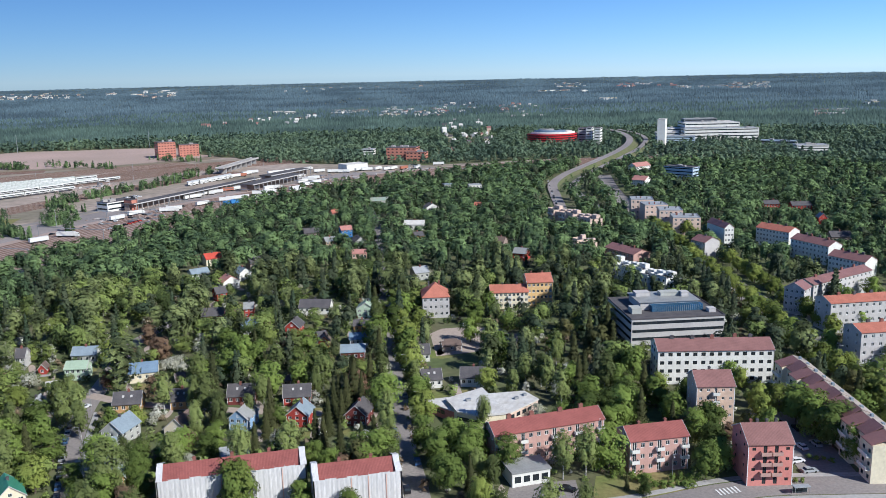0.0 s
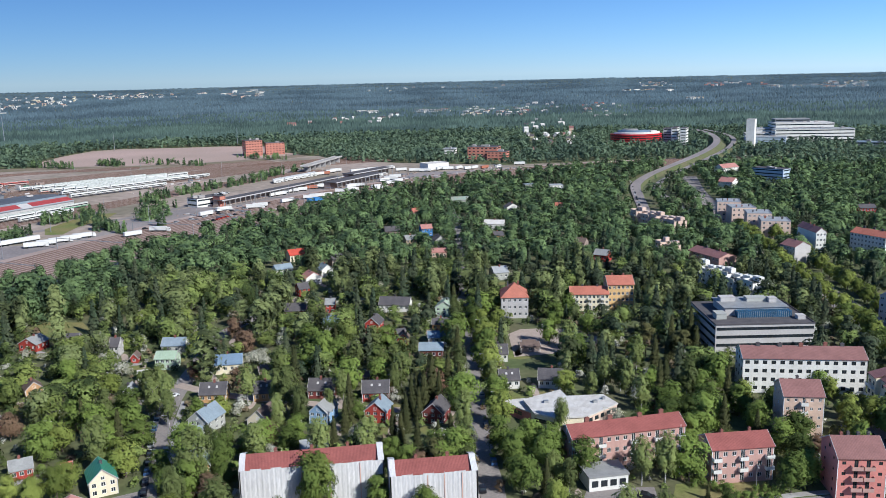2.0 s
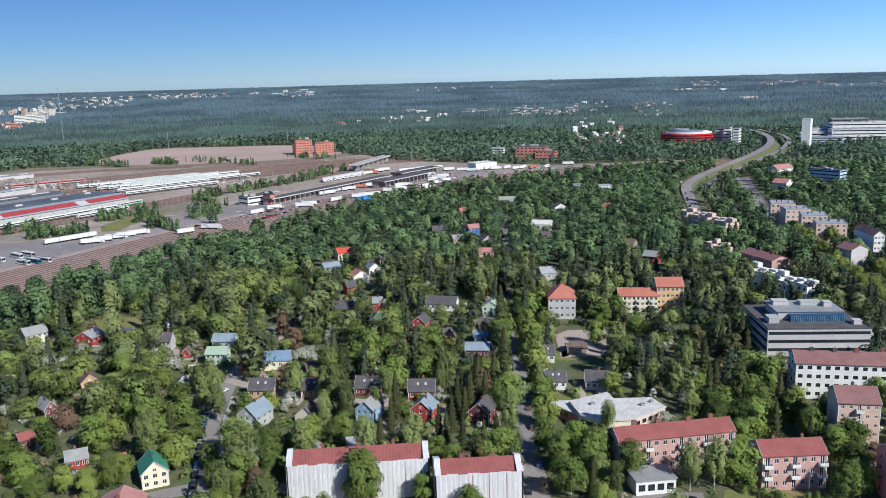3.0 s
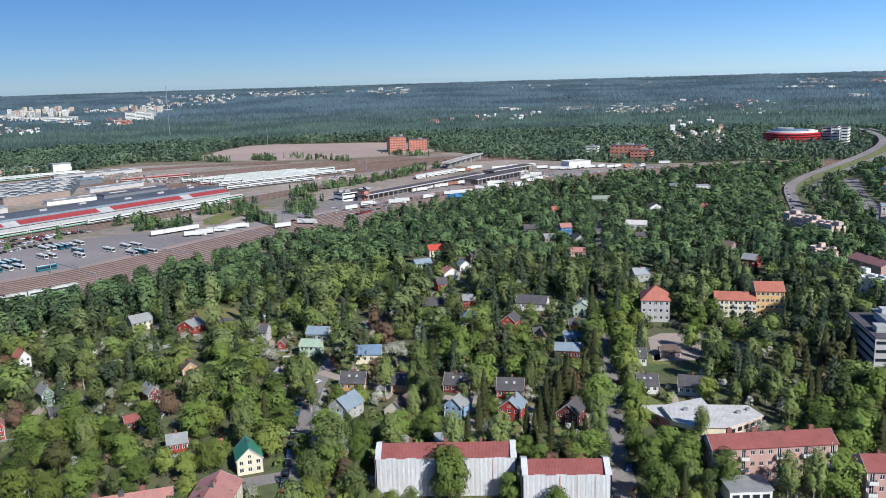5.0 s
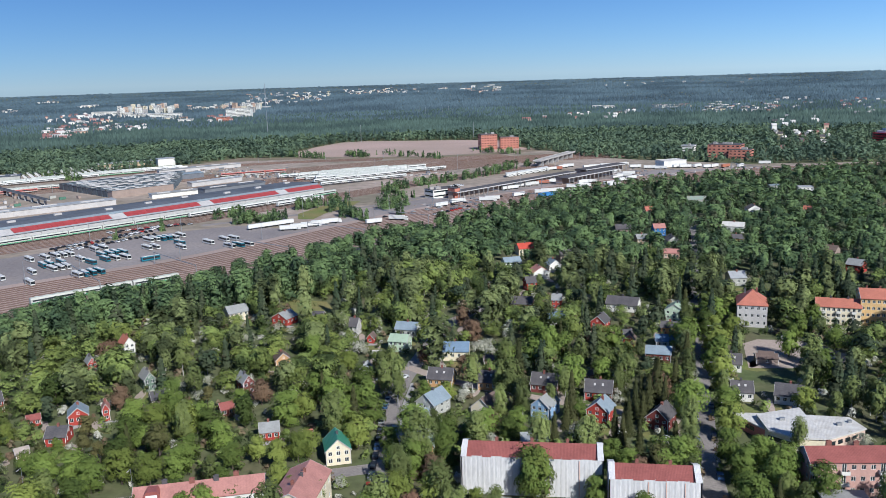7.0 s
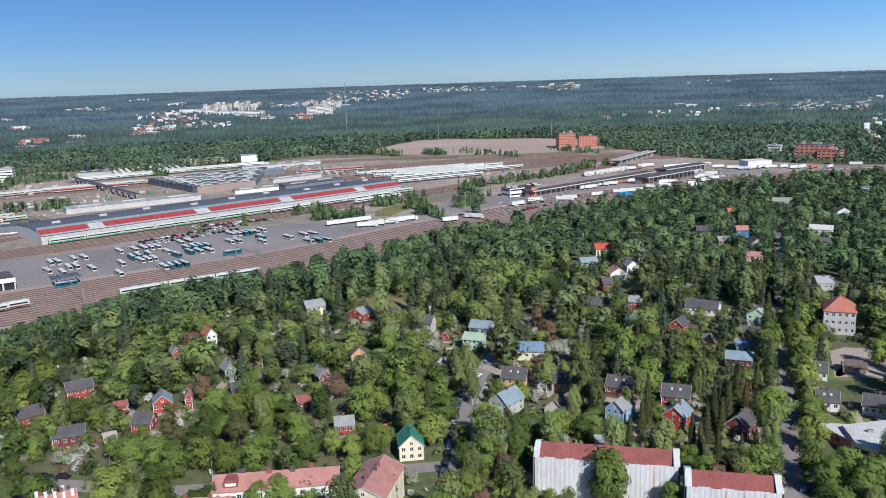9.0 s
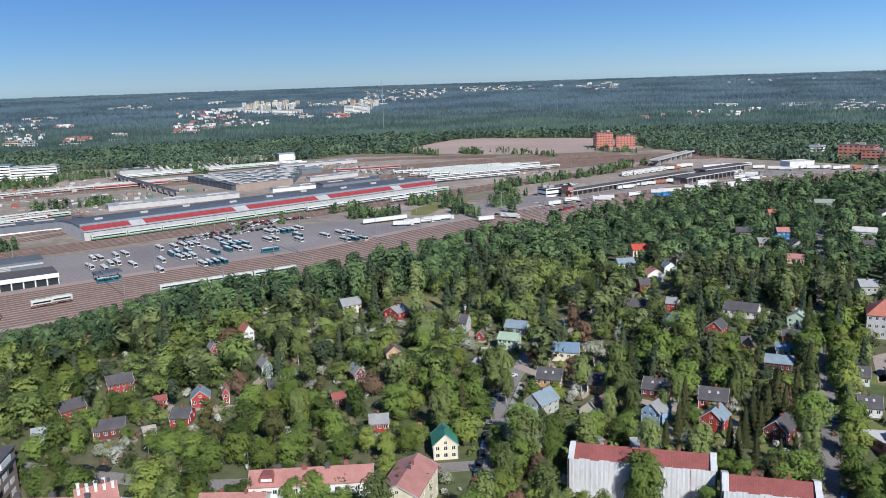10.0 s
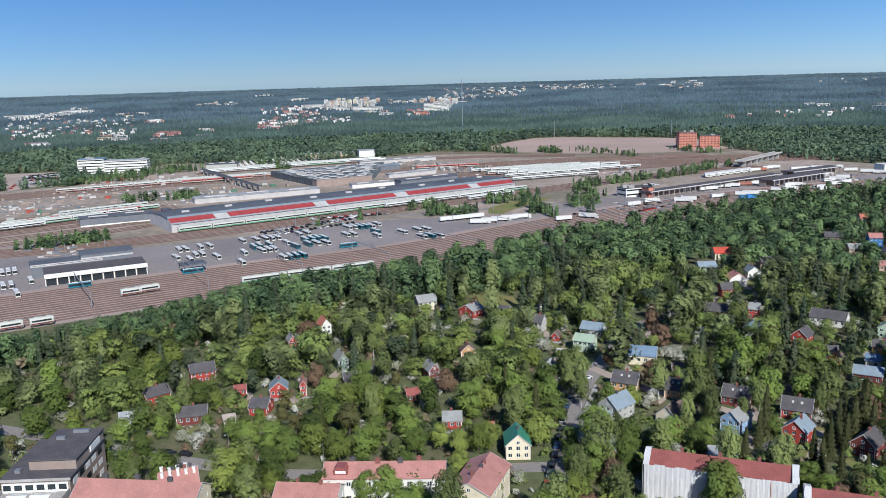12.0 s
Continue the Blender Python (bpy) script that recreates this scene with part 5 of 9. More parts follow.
building("shed", "weathered red outbuilding under trees", -170.1, 224.5, 48.4, 5.1, 6.0, 2.8, rise=1.6, wall='darkred', roof='red', floors=1, bays=2, side=1, chimneys=0, clear=5.0, category='shed')
building("house", "white house with bright red roof", -142.2, 499.6, 34.5, 11.4, 9.0, 4.5, rise=3, wall='cream', roof='brightred', floors=1, bays=4, side=2, clear=12.0, category='house')
building("house", "white house with pale blue-grey roof", -140.3, 463.8, 36.7, 11.5, 8.0, 3.6, rise=2.4, wall='white', roof='bluegrey', floors=1, bays=3, side=2, clear=8.0, category='house')
building("house", "white house with pale red roof", -117.2, 439.8, 34.7, 10.5, 9.0, 4.5, rise=3, ridge='across', wall='white', roof='pinkred', floors=1, bays=3, side=2, clear=10.0, category='house')
building("house", "white house with light blue-grey gabled roof", -114.0, 458.8, 33.8, 8.3, 9.0, 4.5, rise=3, ridge='across', wall='white', roof='bluegrey', floors=1, bays=3, side=2, clear=8.0, category='house')
building("house", "brown timber house with dark roof", -113.6, 484.7, 33.0, 8.4, 9.0, 4.5, rise=3, wall='brown', roof='dark', floors=1, bays=3, side=2, clear=6.0, category='house')
building("house", "deep red timber house with dark roof", -115.5, 414.4, 35.4, 6.2, 7.0, 4.6, rise=2.8, wall='red', roof='dark', floors=2, bays=2, side=2, clear=8.0, category='house')

# houses further up the slope
building("house", "white house with folded white roof", -22.9, 603.5, -6.8, 16.5, 10.0, 4.5, rise=2.6, wall='white', roof='white', floors=1, bays=4, side=2, clear=12.0, category='house')
building("house", "deep blue timber house with red roof", -70.3, 579.0, 22.3, 8.9, 8.0, 6, rise=2.5, wall='deepblue', roof='pinkred', floors=2, bays=3, side=2, clear=12.0, category='house')
building("house", "brown house with slate-blue roof", -94.3, 578.2, 15.4, 11.3, 9.0, 4.4, rise=3, wall='brown', roof='dark', floors=1, bays=4, side=2, clear=6.0, category='house')
building("house", "tan timber house with grey roof", -76.1, 539.0, 27.9, 8.5, 8.0, 6, rise=2.5, wall='tan', roof='grey', floors=2, bays=3, side=2, clear=10.0, category='house')
building("house", "low house with pale pink roof", -53.7, 507.7, 3.8, 10.0, 9.0, 4, rise=2, wall='beige', roof='pinkred', floors=1, bays=4, side=2, clear=9.0, category='house')
building("house", "dark-roofed house with glazed gable", -57.9, 546.7, 25.9, 8.7, 9.0, 4, rise=3, ridge='across', wall='grey', roof='dark', floors=1, bays=2, side=2, clear=6.0, category='house')
building("house", "house with weathered pale grey roof", -15.2, 451.6, 21.7, 9.2, 10.0, 4.6, rise=2.8, wall='grey', roof='lightgrey', floors=1, bays=3, side=2, clear=8.0, category='house')
building("house", "orange timber house with dark roof", -19.3, 559.8, 21.8, 7.3, 8.0, 4.2, rise=2.4, wall='orange', roof='dark', floors=1, bays=3, side=2, clear=7.0, category='house')
building("house", "white gabled house with dark roof", -12.1, 679.5, 20.9, 11.7, 9.0, 5, rise=3, ridge='across', wall='white', roof='dark', floors=1, bays=3, side=2, clear=8.0, category='house')
building("house", "grey house with grey-green roof", -57.6, 724.6, 14.2, 17.3, 9.0, 4.4, rise=2.6, wall='grey', roof='greygreen', floors=1, bays=3, side=2, clear=6.0, category='house')
building("house", "house with orange-red roof among pines", -87.9, 657.6, 27.5, 6.6, 8.0, 5, rise=2.6, wall='beige', roof='orange', floors=1, bays=2, side=2, clear=7.0, category='house')
building("house", "white modern house with flat roof", 28.1, 803.6, 7.6, 14.2, 12.0, 6, rise=0, kind='flat', wall='white', roof='lightgrey', floors=2, bays=4, side=2, chimneys=0, clear=12.0, category='house')
building("house", "grey-blue house with flat roof", 2.5, 811.3, 12.6, 11.1, 11.0, 6, rise=0, kind='flat', wall='grey', roof='bluegrey', floors=2, bays=3, side=2, chimneys=0, clear=9.0, category='house')
building("house", "brown brick house with grey roof", 34.8, 532.8, -23.6, 7.6, 9.0, 4.5, rise=2.8, wall='brown', roof='brown', floors=1, bays=3, side=2, clear=8.0, category='house')
building("house", "red house with grey-green gabled roof", 44.9, 496.2, -25.0, 9.6, 9.0, 4.5, rise=2.8, wall='red', roof='grey', floors=1, bays=3, side=2, clear=8.0, category='house')
building("cottage", "white cottage with orange-red roof", 26.3, 683.5, -7.8, 6.5, 8.0, 4.5, rise=2.8, wall='white', roof='orange', floors=1, bays=2, side=2, clear=8.0, category='house')
building("apartment_block", "white-ended apartment block with red roof", 206.6, 517.8, -58.0, 24.6, 11.0, 11, rise=2.6, wall='white', roof='orange', floors=4, bays=10, side=0, chimneys=3, clear=12.0, group='apartment blocks on the eastern side', category='apartment block')
building("apartment_block", "white-ended apartment block with faded red roof", 212.5, 476.3, -66.6, 28.3, 11.0, 11, rise=2.6, wall='white', roof='rust', floors=4, bays=10, side=0, chimneys=4, clear=12.0, group='apartment blocks on the eastern side', category='apartment block')
building("apartment_block", "white-ended apartment block with red roof", 213.0, 433.1, -59.5, 22.0, 11.0, 11, rise=2.6, wall='white', roof='rust', floors=4, bays=10, side=0, chimneys=4, clear=12.0, group='apartment blocks on the eastern side', category='apartment block')
building("apartment_block", "grey-pink apartment block end with red roof", 159.0, 371.7, -43.1, 9.8, 9.0, 12, rise=2.5, ridge='across', wall='palegrey', roof='rust', floors=4, bays=4, side=2, chimneys=1, clear=10.0, category='apartment block')
building("apartment_block", "long apartment block with faded red roof", 186.4, 395.3, 33.7, 49.0, 10.0, 11, rise=1.8, wall='palegrey', roof='rust', floors=4, bays=14, side=0, chimneys=5, clear=0.0, category='apartment block')
building("apartment_block", "pale apartment block with orange-red roof", 173.4, 347.1, 8.9, 31.0, 12.0, 13, rise=1.8, wall='palegrey', roof='orange', floors=4, bays=10, side=2, chimneys=3, clear=14.0, category='apartment block')
building("apartment_block", "grey apartment block with orange-red roof", 164.5, 306.2, 6.9, 26.1, 12.0, 13, rise=1.8, wall='palegrey', roof='orange', floors=4, bays=8, side=2, chimneys=3, clear=14.0, category='apartment block')
building("apartment_block", "apartment block with bright white end wall", 173.3, 525.5, 9.2, 7.1, 24.0, 13, rise=2.6, ridge='across', wall='white', roof='rust', floors=4, bays=3, side=6, chimneys=2, clear=14.0, category='apartment block')
building("apartment_block", "pale grey apartment block half hidden by birches", 152.3, 487.2, -63.4, 12.1, 12.0, 11, rise=2.6, wall='palegrey', roof='rust', floors=4, bays=5, side=2, chimneys=1, clear=6.0, category='apartment block')
building("terrace_house", "red brick terrace with dark roof", 272.9, 643.7, -3.1, 16.8, 10.0, 6, rise=2.6, wall='red', roof='dark', floors=2, bays=6, side=2, chimneys=3, clear=9.0, category='terrace house', group='red terraces')
building("terrace_house", "red brick terrace with dark roof", 253.6, 653.6, -1.3, 13.0, 10.0, 6, rise=2.6, wall='red', roof='dark', floors=2, bays=5, side=2, chimneys=2, clear=9.0, category='terrace house', group='red terraces')
building("house", "red cottage with white gable", 267.4, 593.5, -4.4, 6.6, 8.0, 5, rise=3, ridge='across', wall='red', roof='lightgrey', floors=1, bays=2, side=2, clear=9.0, category='house')
building("terrace_house", "low brown terrace with dark roof", 248.2, 524.5, -5.5, 14.2, 12.0, 5, rise=3, wall='brown', roof='dark', floors=1, bays=5, side=2, clear=8.0, category='terrace house')
building("apartment_block", "white apartment block with red roof", 186.1, 797.7, -40.0, 14.6, 14.0, 8, rise=3.4, wall='white', roof='pinkred', floors=3, bays=6, side=3, chimneys=1, clear=14.0, category='apartment block')
building("apartment_block", "white apartment block with red roof and dormers", 211.1, 916.4, 35.0, 24.0, 12.0, 8, rise=3.4, wall='white', roof='pinkred', floors=3, bays=6, side=3, chimneys=1, clear=12.0, category='apartment block')
building("apartment_block", "peach flat-roofed apartment block stepping along the avenue", 147.6, 630.9, -8.2, 17.3, 17.0, 15, rise=0, kind='flat', wall='peach', roof='lightgrey', floors=4, bays=5, side=4, chimneys=3, clear=12.0, group='stepped blocks along the avenue', win=(1.4, 1.4), category='apartment block')
building("apartment_block", "peach flat-roofed apartment block stepping along the avenue", 151.9, 610.5, 0.8, 17.6, 17.0, 14, rise=0, kind='flat', wall='peach', roof='lightgrey', floors=4, bays=5, side=4, chimneys=3, clear=12.0, group='stepped blocks along the avenue', win=(1.4, 1.4), category='apartment block')
building("apartment_block", "peach flat-roofed apartment block stepping along the avenue", 157.0, 585.6, -7.5, 16.7, 17.0, 14, rise=0, kind='flat', wall='peach', roof='lightgrey', floors=4, bays=5, side=4, chimneys=3, clear=12.0, group='stepped blocks along the avenue', win=(1.4, 1.4), category='apartment block')
building("apartment_block", "peach flat-roofed apartment block stepping along the avenue", 162.4, 566.3, -7.1, 19.1, 17.0, 12, rise=0, kind='flat', wall='peach', roof='lightgrey', floors=4, bays=5, side=4, chimneys=3, clear=12.0, group='stepped blocks along the avenue', win=(1.4, 1.4), category='apartment block')
building("shed", "small garden shed with brown tiled roof", -99.9, 297.4, 22.2, 4.1, 4.5, 2.3, wall='tan', roof='brown', rise=1.3, floors=1, bays=1, side=1, chimneys=0, clear=4.0, category='shed')
building("shed", "small brown garden shed beside a hedge", -60.0, 292.1, 22.5, 3.5, 4.5, 2.3, wall='brown', roof='brown', rise=1.3, floors=1, bays=1, side=1, chimneys=0, clear=4.0, category='shed')
building("shed", "small garden shed with orange-brown roof", -132.4, 214.4, 30.3, 3.0, 4.0, 2.2, wall='brown', roof='orange', rise=1.3, floors=1, bays=1, side=1, chimneys=0, clear=4.0, category='shed')
building("shed", "low red garden shed with dark roof", -54.5, 346.3, 28.8, 4.2, 4.5, 2.3, wall='red', roof='dark', rise=1.3, floors=1, bays=1, side=1, chimneys=0, clear=4.0, category='shed')
building("shed", "pale low outbuilding with light roof", -209.9, 175.7, 56.6, 4.2, 5.0, 2.6, wall='beige', roof='tan', rise=1.3, floors=1, bays=1, side=1, chimneys=0, clear=4.0, category='shed')
building("shed", "dark timber shelter on the gravel school yard", 0.9, 328.5, 11.9, 8.8, 6.0, 2.6, wall='brown', roof='brown', rise=1.3, floors=1, bays=1, side=1, chimneys=0, clear=4.0, category='shed')

# distant landmarks
block("office_block", "orange brick office block at the sand field", -403.0, 1221.1, 31.4, 24.5, 23.0, 22.5, floors=6, wall='brick', roof='dark', boxes=2, bay=4.0, clear=90.0)
block("office_block", "lower orange brick wing at the sand field", -374.2, 1237.2, 23.6, 27.5, 17.0, 17.0, floors=5, wall='brick', roof='dark', boxes=1, bay=4.0, clear=90.0)
block("office_block", "red brick office complex with grey tower", -55.1, 1123.2, -11.1, 39.5, 24.0, 16, floors=4, wall='brick', roof='dark', boxes=4, bay=5.0, clear=18.0)
block("office_block", "low red brick office wing among trees", -36.2, 1105.6, -12.4, 25.8, 18.0, 11, floors=3, wall='brick', roof='dark', boxes=1, bay=5.0, clear=18.0)
block("office_block", "white office block among trees", -105.2, 1174.4, -9.4, 16.4, 16.0, 10, floors=3, wall='white', boxes=1, clear=18.0)
block("office_tower", "dark glass office tower with white fins", 215.9, 1320.5, -18.6, 12.2, 22.0, 23, floors=6, wall='palegrey', roof='dark', clear=18.0)
block("office_tower", "white office tower beside the motorway", 224.2, 1308.5, -19.0, 8.6, 22.0, 25, floors=6, wall='white', roof='dark', clear=18.0)
block("office_tower", "white slab tower with dark windows", 234.1, 1291.4, -18.8, 8.5, 22.0, 25, floors=6, wall='white', roof='dark', clear=18.0)
block("storage_tower", "tall white windowless tower beside offices", 320.0, 1250.0, -22.0, 11.0, 20.0, 38, floors=9, wall='white', roof='white', bands=False, category='tower', clear=18.0)
block("office_complex", "white terraced office complex, upper deck", 420.4, 1356.9, -0.9, 84.8, 45.0, 26, floors=5, wall='white', roof='white', boxes=3, clear=18.0)
block("office_complex", "white terraced office complex, lower wing", 383.3, 1369.9, 0.2, 55.1, 25.0, 17, floors=4, wall='white', roof='lightgrey', boxes=3, clear=18.0)
block("office_complex", "white terraced office complex, front wing", 426.0, 1316.2, -1.6, 112.8, 22.0, 19, floors=4, wall='white', roof='lightgrey', boxes=4, clear=18.0)
block("office_complex", "white terraced office complex, stepped eastern end", 470.0, 1330.0, -2.0, 30.0, 26.0, 13, floors=3, wall='white', roof='lightgrey', boxes=2, clear=18.0)
block("office_complex", "white terraced office complex, western terrace", 352.0, 1345.0, -6.0, 34.0, 24.0, 12, floors=3, wall='white', roof='white', boxes=2, clear=18.0)
block("office_complex", "dark glazed roof storey of the office complex", 410.0, 1372.0, -1.0, 52.0, 20.0, 31, floors=6, wall='slate', roof='grey', boxes=1, clear=18.0)
block("office_complex", "blue-glazed low wing of office complex", 349.1, 1296.2, -16.2, 14.8, 30.0, 9, floors=2, wall='blue', roof='bluegrey', boxes=2, clear=18.0)
block("industrial_hall", "long low industrial hall among trees", 475.2, 1207.8, -35.2, 52.6, 25.0, 7, floors=2, wall='palegrey', roof='bluegrey', boxes=2, clear=18.0)
block("office_block", "pale low office wing among trees", 476.0, 1101.7, -7.7, 39.0, 20.0, 10, floors=3, wall='white', roof='lightgrey', boxes=2, clear=18.0)
block("office_block", "blue-white flat-roofed office block among trees", 240.0, 856.0, -42.0, 32.0, 15.0, 13, floors=4, wall='bluewhite', roof='dark', boxes=3)
block("office_block", "long light blue glazed office wing", 345.0, 1268.0, -18.0, 56.0, 24.0, 12, floors=4, wall='bluewhite', roof='lightgrey', boxes=3, clear=18.0)
block("office_block", "white office block with blue roof storey", -1011.1, 661.5, 42.6, 33.0, 22.0, 18.5, floors=5, wall='white', roof='blue', boxes=2, clear=18.0)
block("office_block", "long white office block with ribbon windows", -967.9, 682.8, 41.3, 55.0, 18.0, 16.5, floors=5, wall='white', roof='lightgrey', boxes=2, clear=18.0)
block("apartment_tower", "distant white high-rise block above forest", -1451.4, 2067.2, 20.4, 27.9, 24.0, 30.0, floors=8, wall='white', category='tower block', group='distant town blocks', clear=18.0, z0=7.0)
block("apartment_tower", "distant white high-rise block above forest", -1428.8, 2080.1, 19.8, 25.6, 24.0, 31.0, floors=8, wall='white', category='tower block', group='distant town blocks', clear=18.0, z0=6.9)
block("apartment_tower", "distant white high-rise block above forest", -1390.5, 2060.4, 19.2, 17.8, 24.0, 29.0, floors=8, wall='white', category='tower block', group='distant town blocks', clear=18.0, z0=6.2)
block("apartment_tower", "distant red-brick block among trees", -1366.9, 1905.4, 21.0, 29.2, 30.0, 18.0, floors=5, wall='brick', category='tower block', group='distant town blocks', clear=18.0, z0=3.9)
block("apartment_tower", "distant red-brick block among trees", -1393.2, 1355.6, 31.5, 54.1, 30.0, 10.0, floors=3, wall='brick', category='tower block', group='distant town blocks', clear=18.0)
block("apartment_tower", "distant beige block among trees", -1485.8, 1517.0, 29.9, 34.7, 26.0, 11.0, floors=3, wall='beige', category='tower block', group='distant town blocks', clear=18.0, z0=1.2)
block("apartment_tower", "distant white high-rise block above forest", -1892.5, 2120.0, 27.2, 55.2, 30.0, 15.0, floors=4, wall='white', category='tower block', group='distant town blocks', clear=18.0, z0=13.8)
block("apartment_tower", "distant white high-rise block above forest", -1797.1, 2094.8, 26.2, 74.9, 30.0, 14.0, floors=4, wall='white', category='tower block', group='distant town blocks', clear=18.0, z0=11.9)
block("apartment_tower", "distant white high-rise block above forest", -1692.9, 2079.5, 24.9, 88.4, 30.0, 16.0, floors=4, wall='white', category='tower block', group='distant town blocks', clear=18.0, z0=10.1)
block("apartment_tower", "distant white high-rise block above forest", -1491.7, 1910.3, 23.4, 36.6, 30.0, 12.0, floors=3, wall='white', category='tower block', group='distant town blocks', clear=18.0, z0=5.1)
block("apartment_tower", "distant white high-rise block above forest", -2010.8, 2174.7, 28.3, 77.7, 30.0, 14.0, floors=4, wall='white', category='tower block', group='distant town blocks', clear=18.0, z0=16.8)
block("apartment_tower", "distant white high-rise block above forest", -2604.8, 1496.2, 45.7, 92.4, 40.0, 12.0, floors=3, wall='white', category='tower block', group='distant town blocks', clear=18.0, z0=17.7)
block("apartment_tower", "distant white high-rise block above forest", -2606.3, 1580.5, 44.5, 132.0, 40.0, 10.0, floors=3, wall='white', category='tower block', group='distant town blocks', clear=18.0, z0=18.9)
block("apartment_tower", "distant white high-rise block above forest", -2697.2, 1731.0, 42.8, 106.2, 30.0, 11.0, floors=3, wall='white', category='tower block', group='distant town blocks', clear=18.0, z0=23.3)
block("apartment_tower", "distant white high-rise block above forest", -1487.6, 866.2, 45.4, 41.8, 20.0, 6.0, floors=3, wall='white', category='tower block', group='distant town blocks', clear=18.0)
block("apartment_tower", "distant red-brick block among trees", -1406.0, 1091.0, 38.1, 66.5, 24.0, 7.0, floors=3, wall='brick', category='tower block', group='distant town blocks', clear=18.0)
block("apartment_tower", "distant red-brick block among trees", -1407.0, 1183.9, 35.5, 38.9, 24.0, 7.0, floors=3, wall='brick', category='tower block', group='distant town blocks', clear=18.0)

# ---------------------------------------------------------------- rail yard
RED_SHEET = seamed("signal_red_sheet", (0.36, 0.06, 0.06), 0.5, pitch=1.2)
HALL_ROOF = material("hall_roof_felt", (0.085, 0.093, 0.11), 0.8, 0, 0.25, 0.4, 0.04, (0.12, 0.13, 0.15))
TRAIN_GREEN = paint("train_green", (0.1, 0.34, 0.16))
TRAIN_WHITE = paint("train_white", (0.5, 0.5, 0.45))
TRAIN_RED = paint("train_red", (0.4, 0.12, 0.1))
COACH_ROOF = material("coach_roof", (0.5, 0.52, 0.47), 0.7, 0, 0.3, 0.3, 0.1, (0.34, 0.36, 0.32))
BUS_BLUE = paint("bus_blue", (0.03, 0.16, 0.22), 0.4)
BUS_WHITE = paint("bus_white", (0.62, 0.61, 0.58), 0.4)
TRAILER_WHITE = paint("trailer_white", (0.68, 0.67, 0.63), 0.6)


def yard_dir(a, b):
    return math.degrees(math.atan2(b[1] - a[1], b[0] - a[0]))


def long_hall(name, label, a, b, depth, h0, h1, wall, roof, strip=None, category="hall", lights=0, clear=0.0, doors=0):
    """A long hall whose front runs from a to b; its roof rises from h0 in front to h1 behind."""
    rot = yard_dir(a, b)
    L = math.hypot(b[0] - a[0], b[1] - a[1])
    root = thing(name, (a[0] + b[0]) / 2, (a[1] + b[1]) / 2, rot, label, category, "")
    r = radians(rot)
    FOOT.append((root.location.x - math.sin(r) * depth / 2, root.location.y + math.cos(r) * depth / 2, rot, L / 2, depth / 2, clear))
    s = Soup()
    s.extrude([(0, -0.2), (depth, -0.2), (depth, h1), (0, h0)], "x", -L / 2, L / 2)
    part("wall", s.done("wall", WALLS[wall]), root)
    t = Soup()
    t.extrude([(-0.6, h0 + 0.01), (depth + 0.4, h1 + 0.05), (depth + 0.4, h1 + 0.45), (-0.6, h0 + 0.4)], "x", -L / 2 - 0.5, L / 2 + 0.5)
    part("roof", t.done("roof", roof), root)
    for k in range(lights):
        q = Soup()
        q.box(-L / lights * 0.26, L / lights * 0.26, -1.1, 1.1, 0, 0.8)
        f = 0.35 + 0.3 * (k % 2)
        part("roof_light", q.done("roof_light", WALLS["palegrey"]), root, m=pose(-L / 2 + (k + 0.5) * L / lights, depth * f, h0 + (h1 - h0) * f + 0.3))
    for k in range(doors):
        q = Soup()
        q.box(-L / doors * 0.34, L / doors * 0.34, -0.08, -0.004, 0, h0 * 0.8)
        part("door_bay", q.done("door_bay", GLASS), root, m=pose(-L / 2 + (k + 0.5) * L / doors, 0, 0))
    return root


# great depot: red stepped front roof with three glazed gaps, wide grey roof behind
DA, DB = Vector((-532.0, 408.0)), Vector((-408.0, 722.0))
d_rot = yard_dir(DA, DB)
DL = (DB - DA).length
depot = thing("train_depot", (DA.x + DB.x) / 2, (DA.y + DB.y) / 2, d_rot, "very long train depot with red front roof and grey main roof", "train depot")
FOOT.append((-510, 580, d_rot, DL / 2, 45, 0))
s = Soup()
s.extrude([(0, -0.2), (58, -0.2), (58, 9), (26, 11.0), (8.4, 9.6), (0, 6.5)], "x", -DL / 2, DL / 2)
part("wall", s.done("wall", WALLS["palegrey"]), depot)
s = Soup()
s.extrude([(8.6, 9.9), (26, 11.4), (59, 9.4), (59, 9.05), (26, 11.05), (8.6, 9.65)], "x", -DL / 2 - 0.5, DL / 2 + 0.5)
part("main_roof", s.done("main_roof", HALL_ROOF), depot, "grey felt roof")
cuts = [-0.5, -0.395, -0.36, -0.137, -0.1, 0.1, 0.138, 0.345, 0.378, 0.5]
for k in range(0, 10, 2):
    a, b = cuts[k] * DL, cuts[k + 1] * DL
    n = max(1, int((b - a) / 9))
    for i in range(n):
        x0, x1 = a + (b - a) * i / n, a + (b - a) * (i + 1) / n
        for (y0, z0), (y1, z1) in (((1.2, 7.25), (4.5, 8.4)), ((4.7, 8.45), (8.2, 9.7))):
            q = Soup()
            q.extrude([(y0, z0), (y1, z1), (y1, z1 + 0.3), (y0, z0 + 0.3)], "x", x0 + 0.1, x1 - 0.1)
            part("roof_panel", q.done("roof_panel", RED_SHEET), depot)
q = Soup()
q.extrude([(-0.8, 6.45), (1.05, 7.1), (1.05, 7.35), (-0.8, 6.75)], "x", -DL / 2, DL / 2)
part("eaves_roof", q.done("eaves_roof", ROOFS["lightgrey"]), depot, "pale glazed eaves below the red roof")
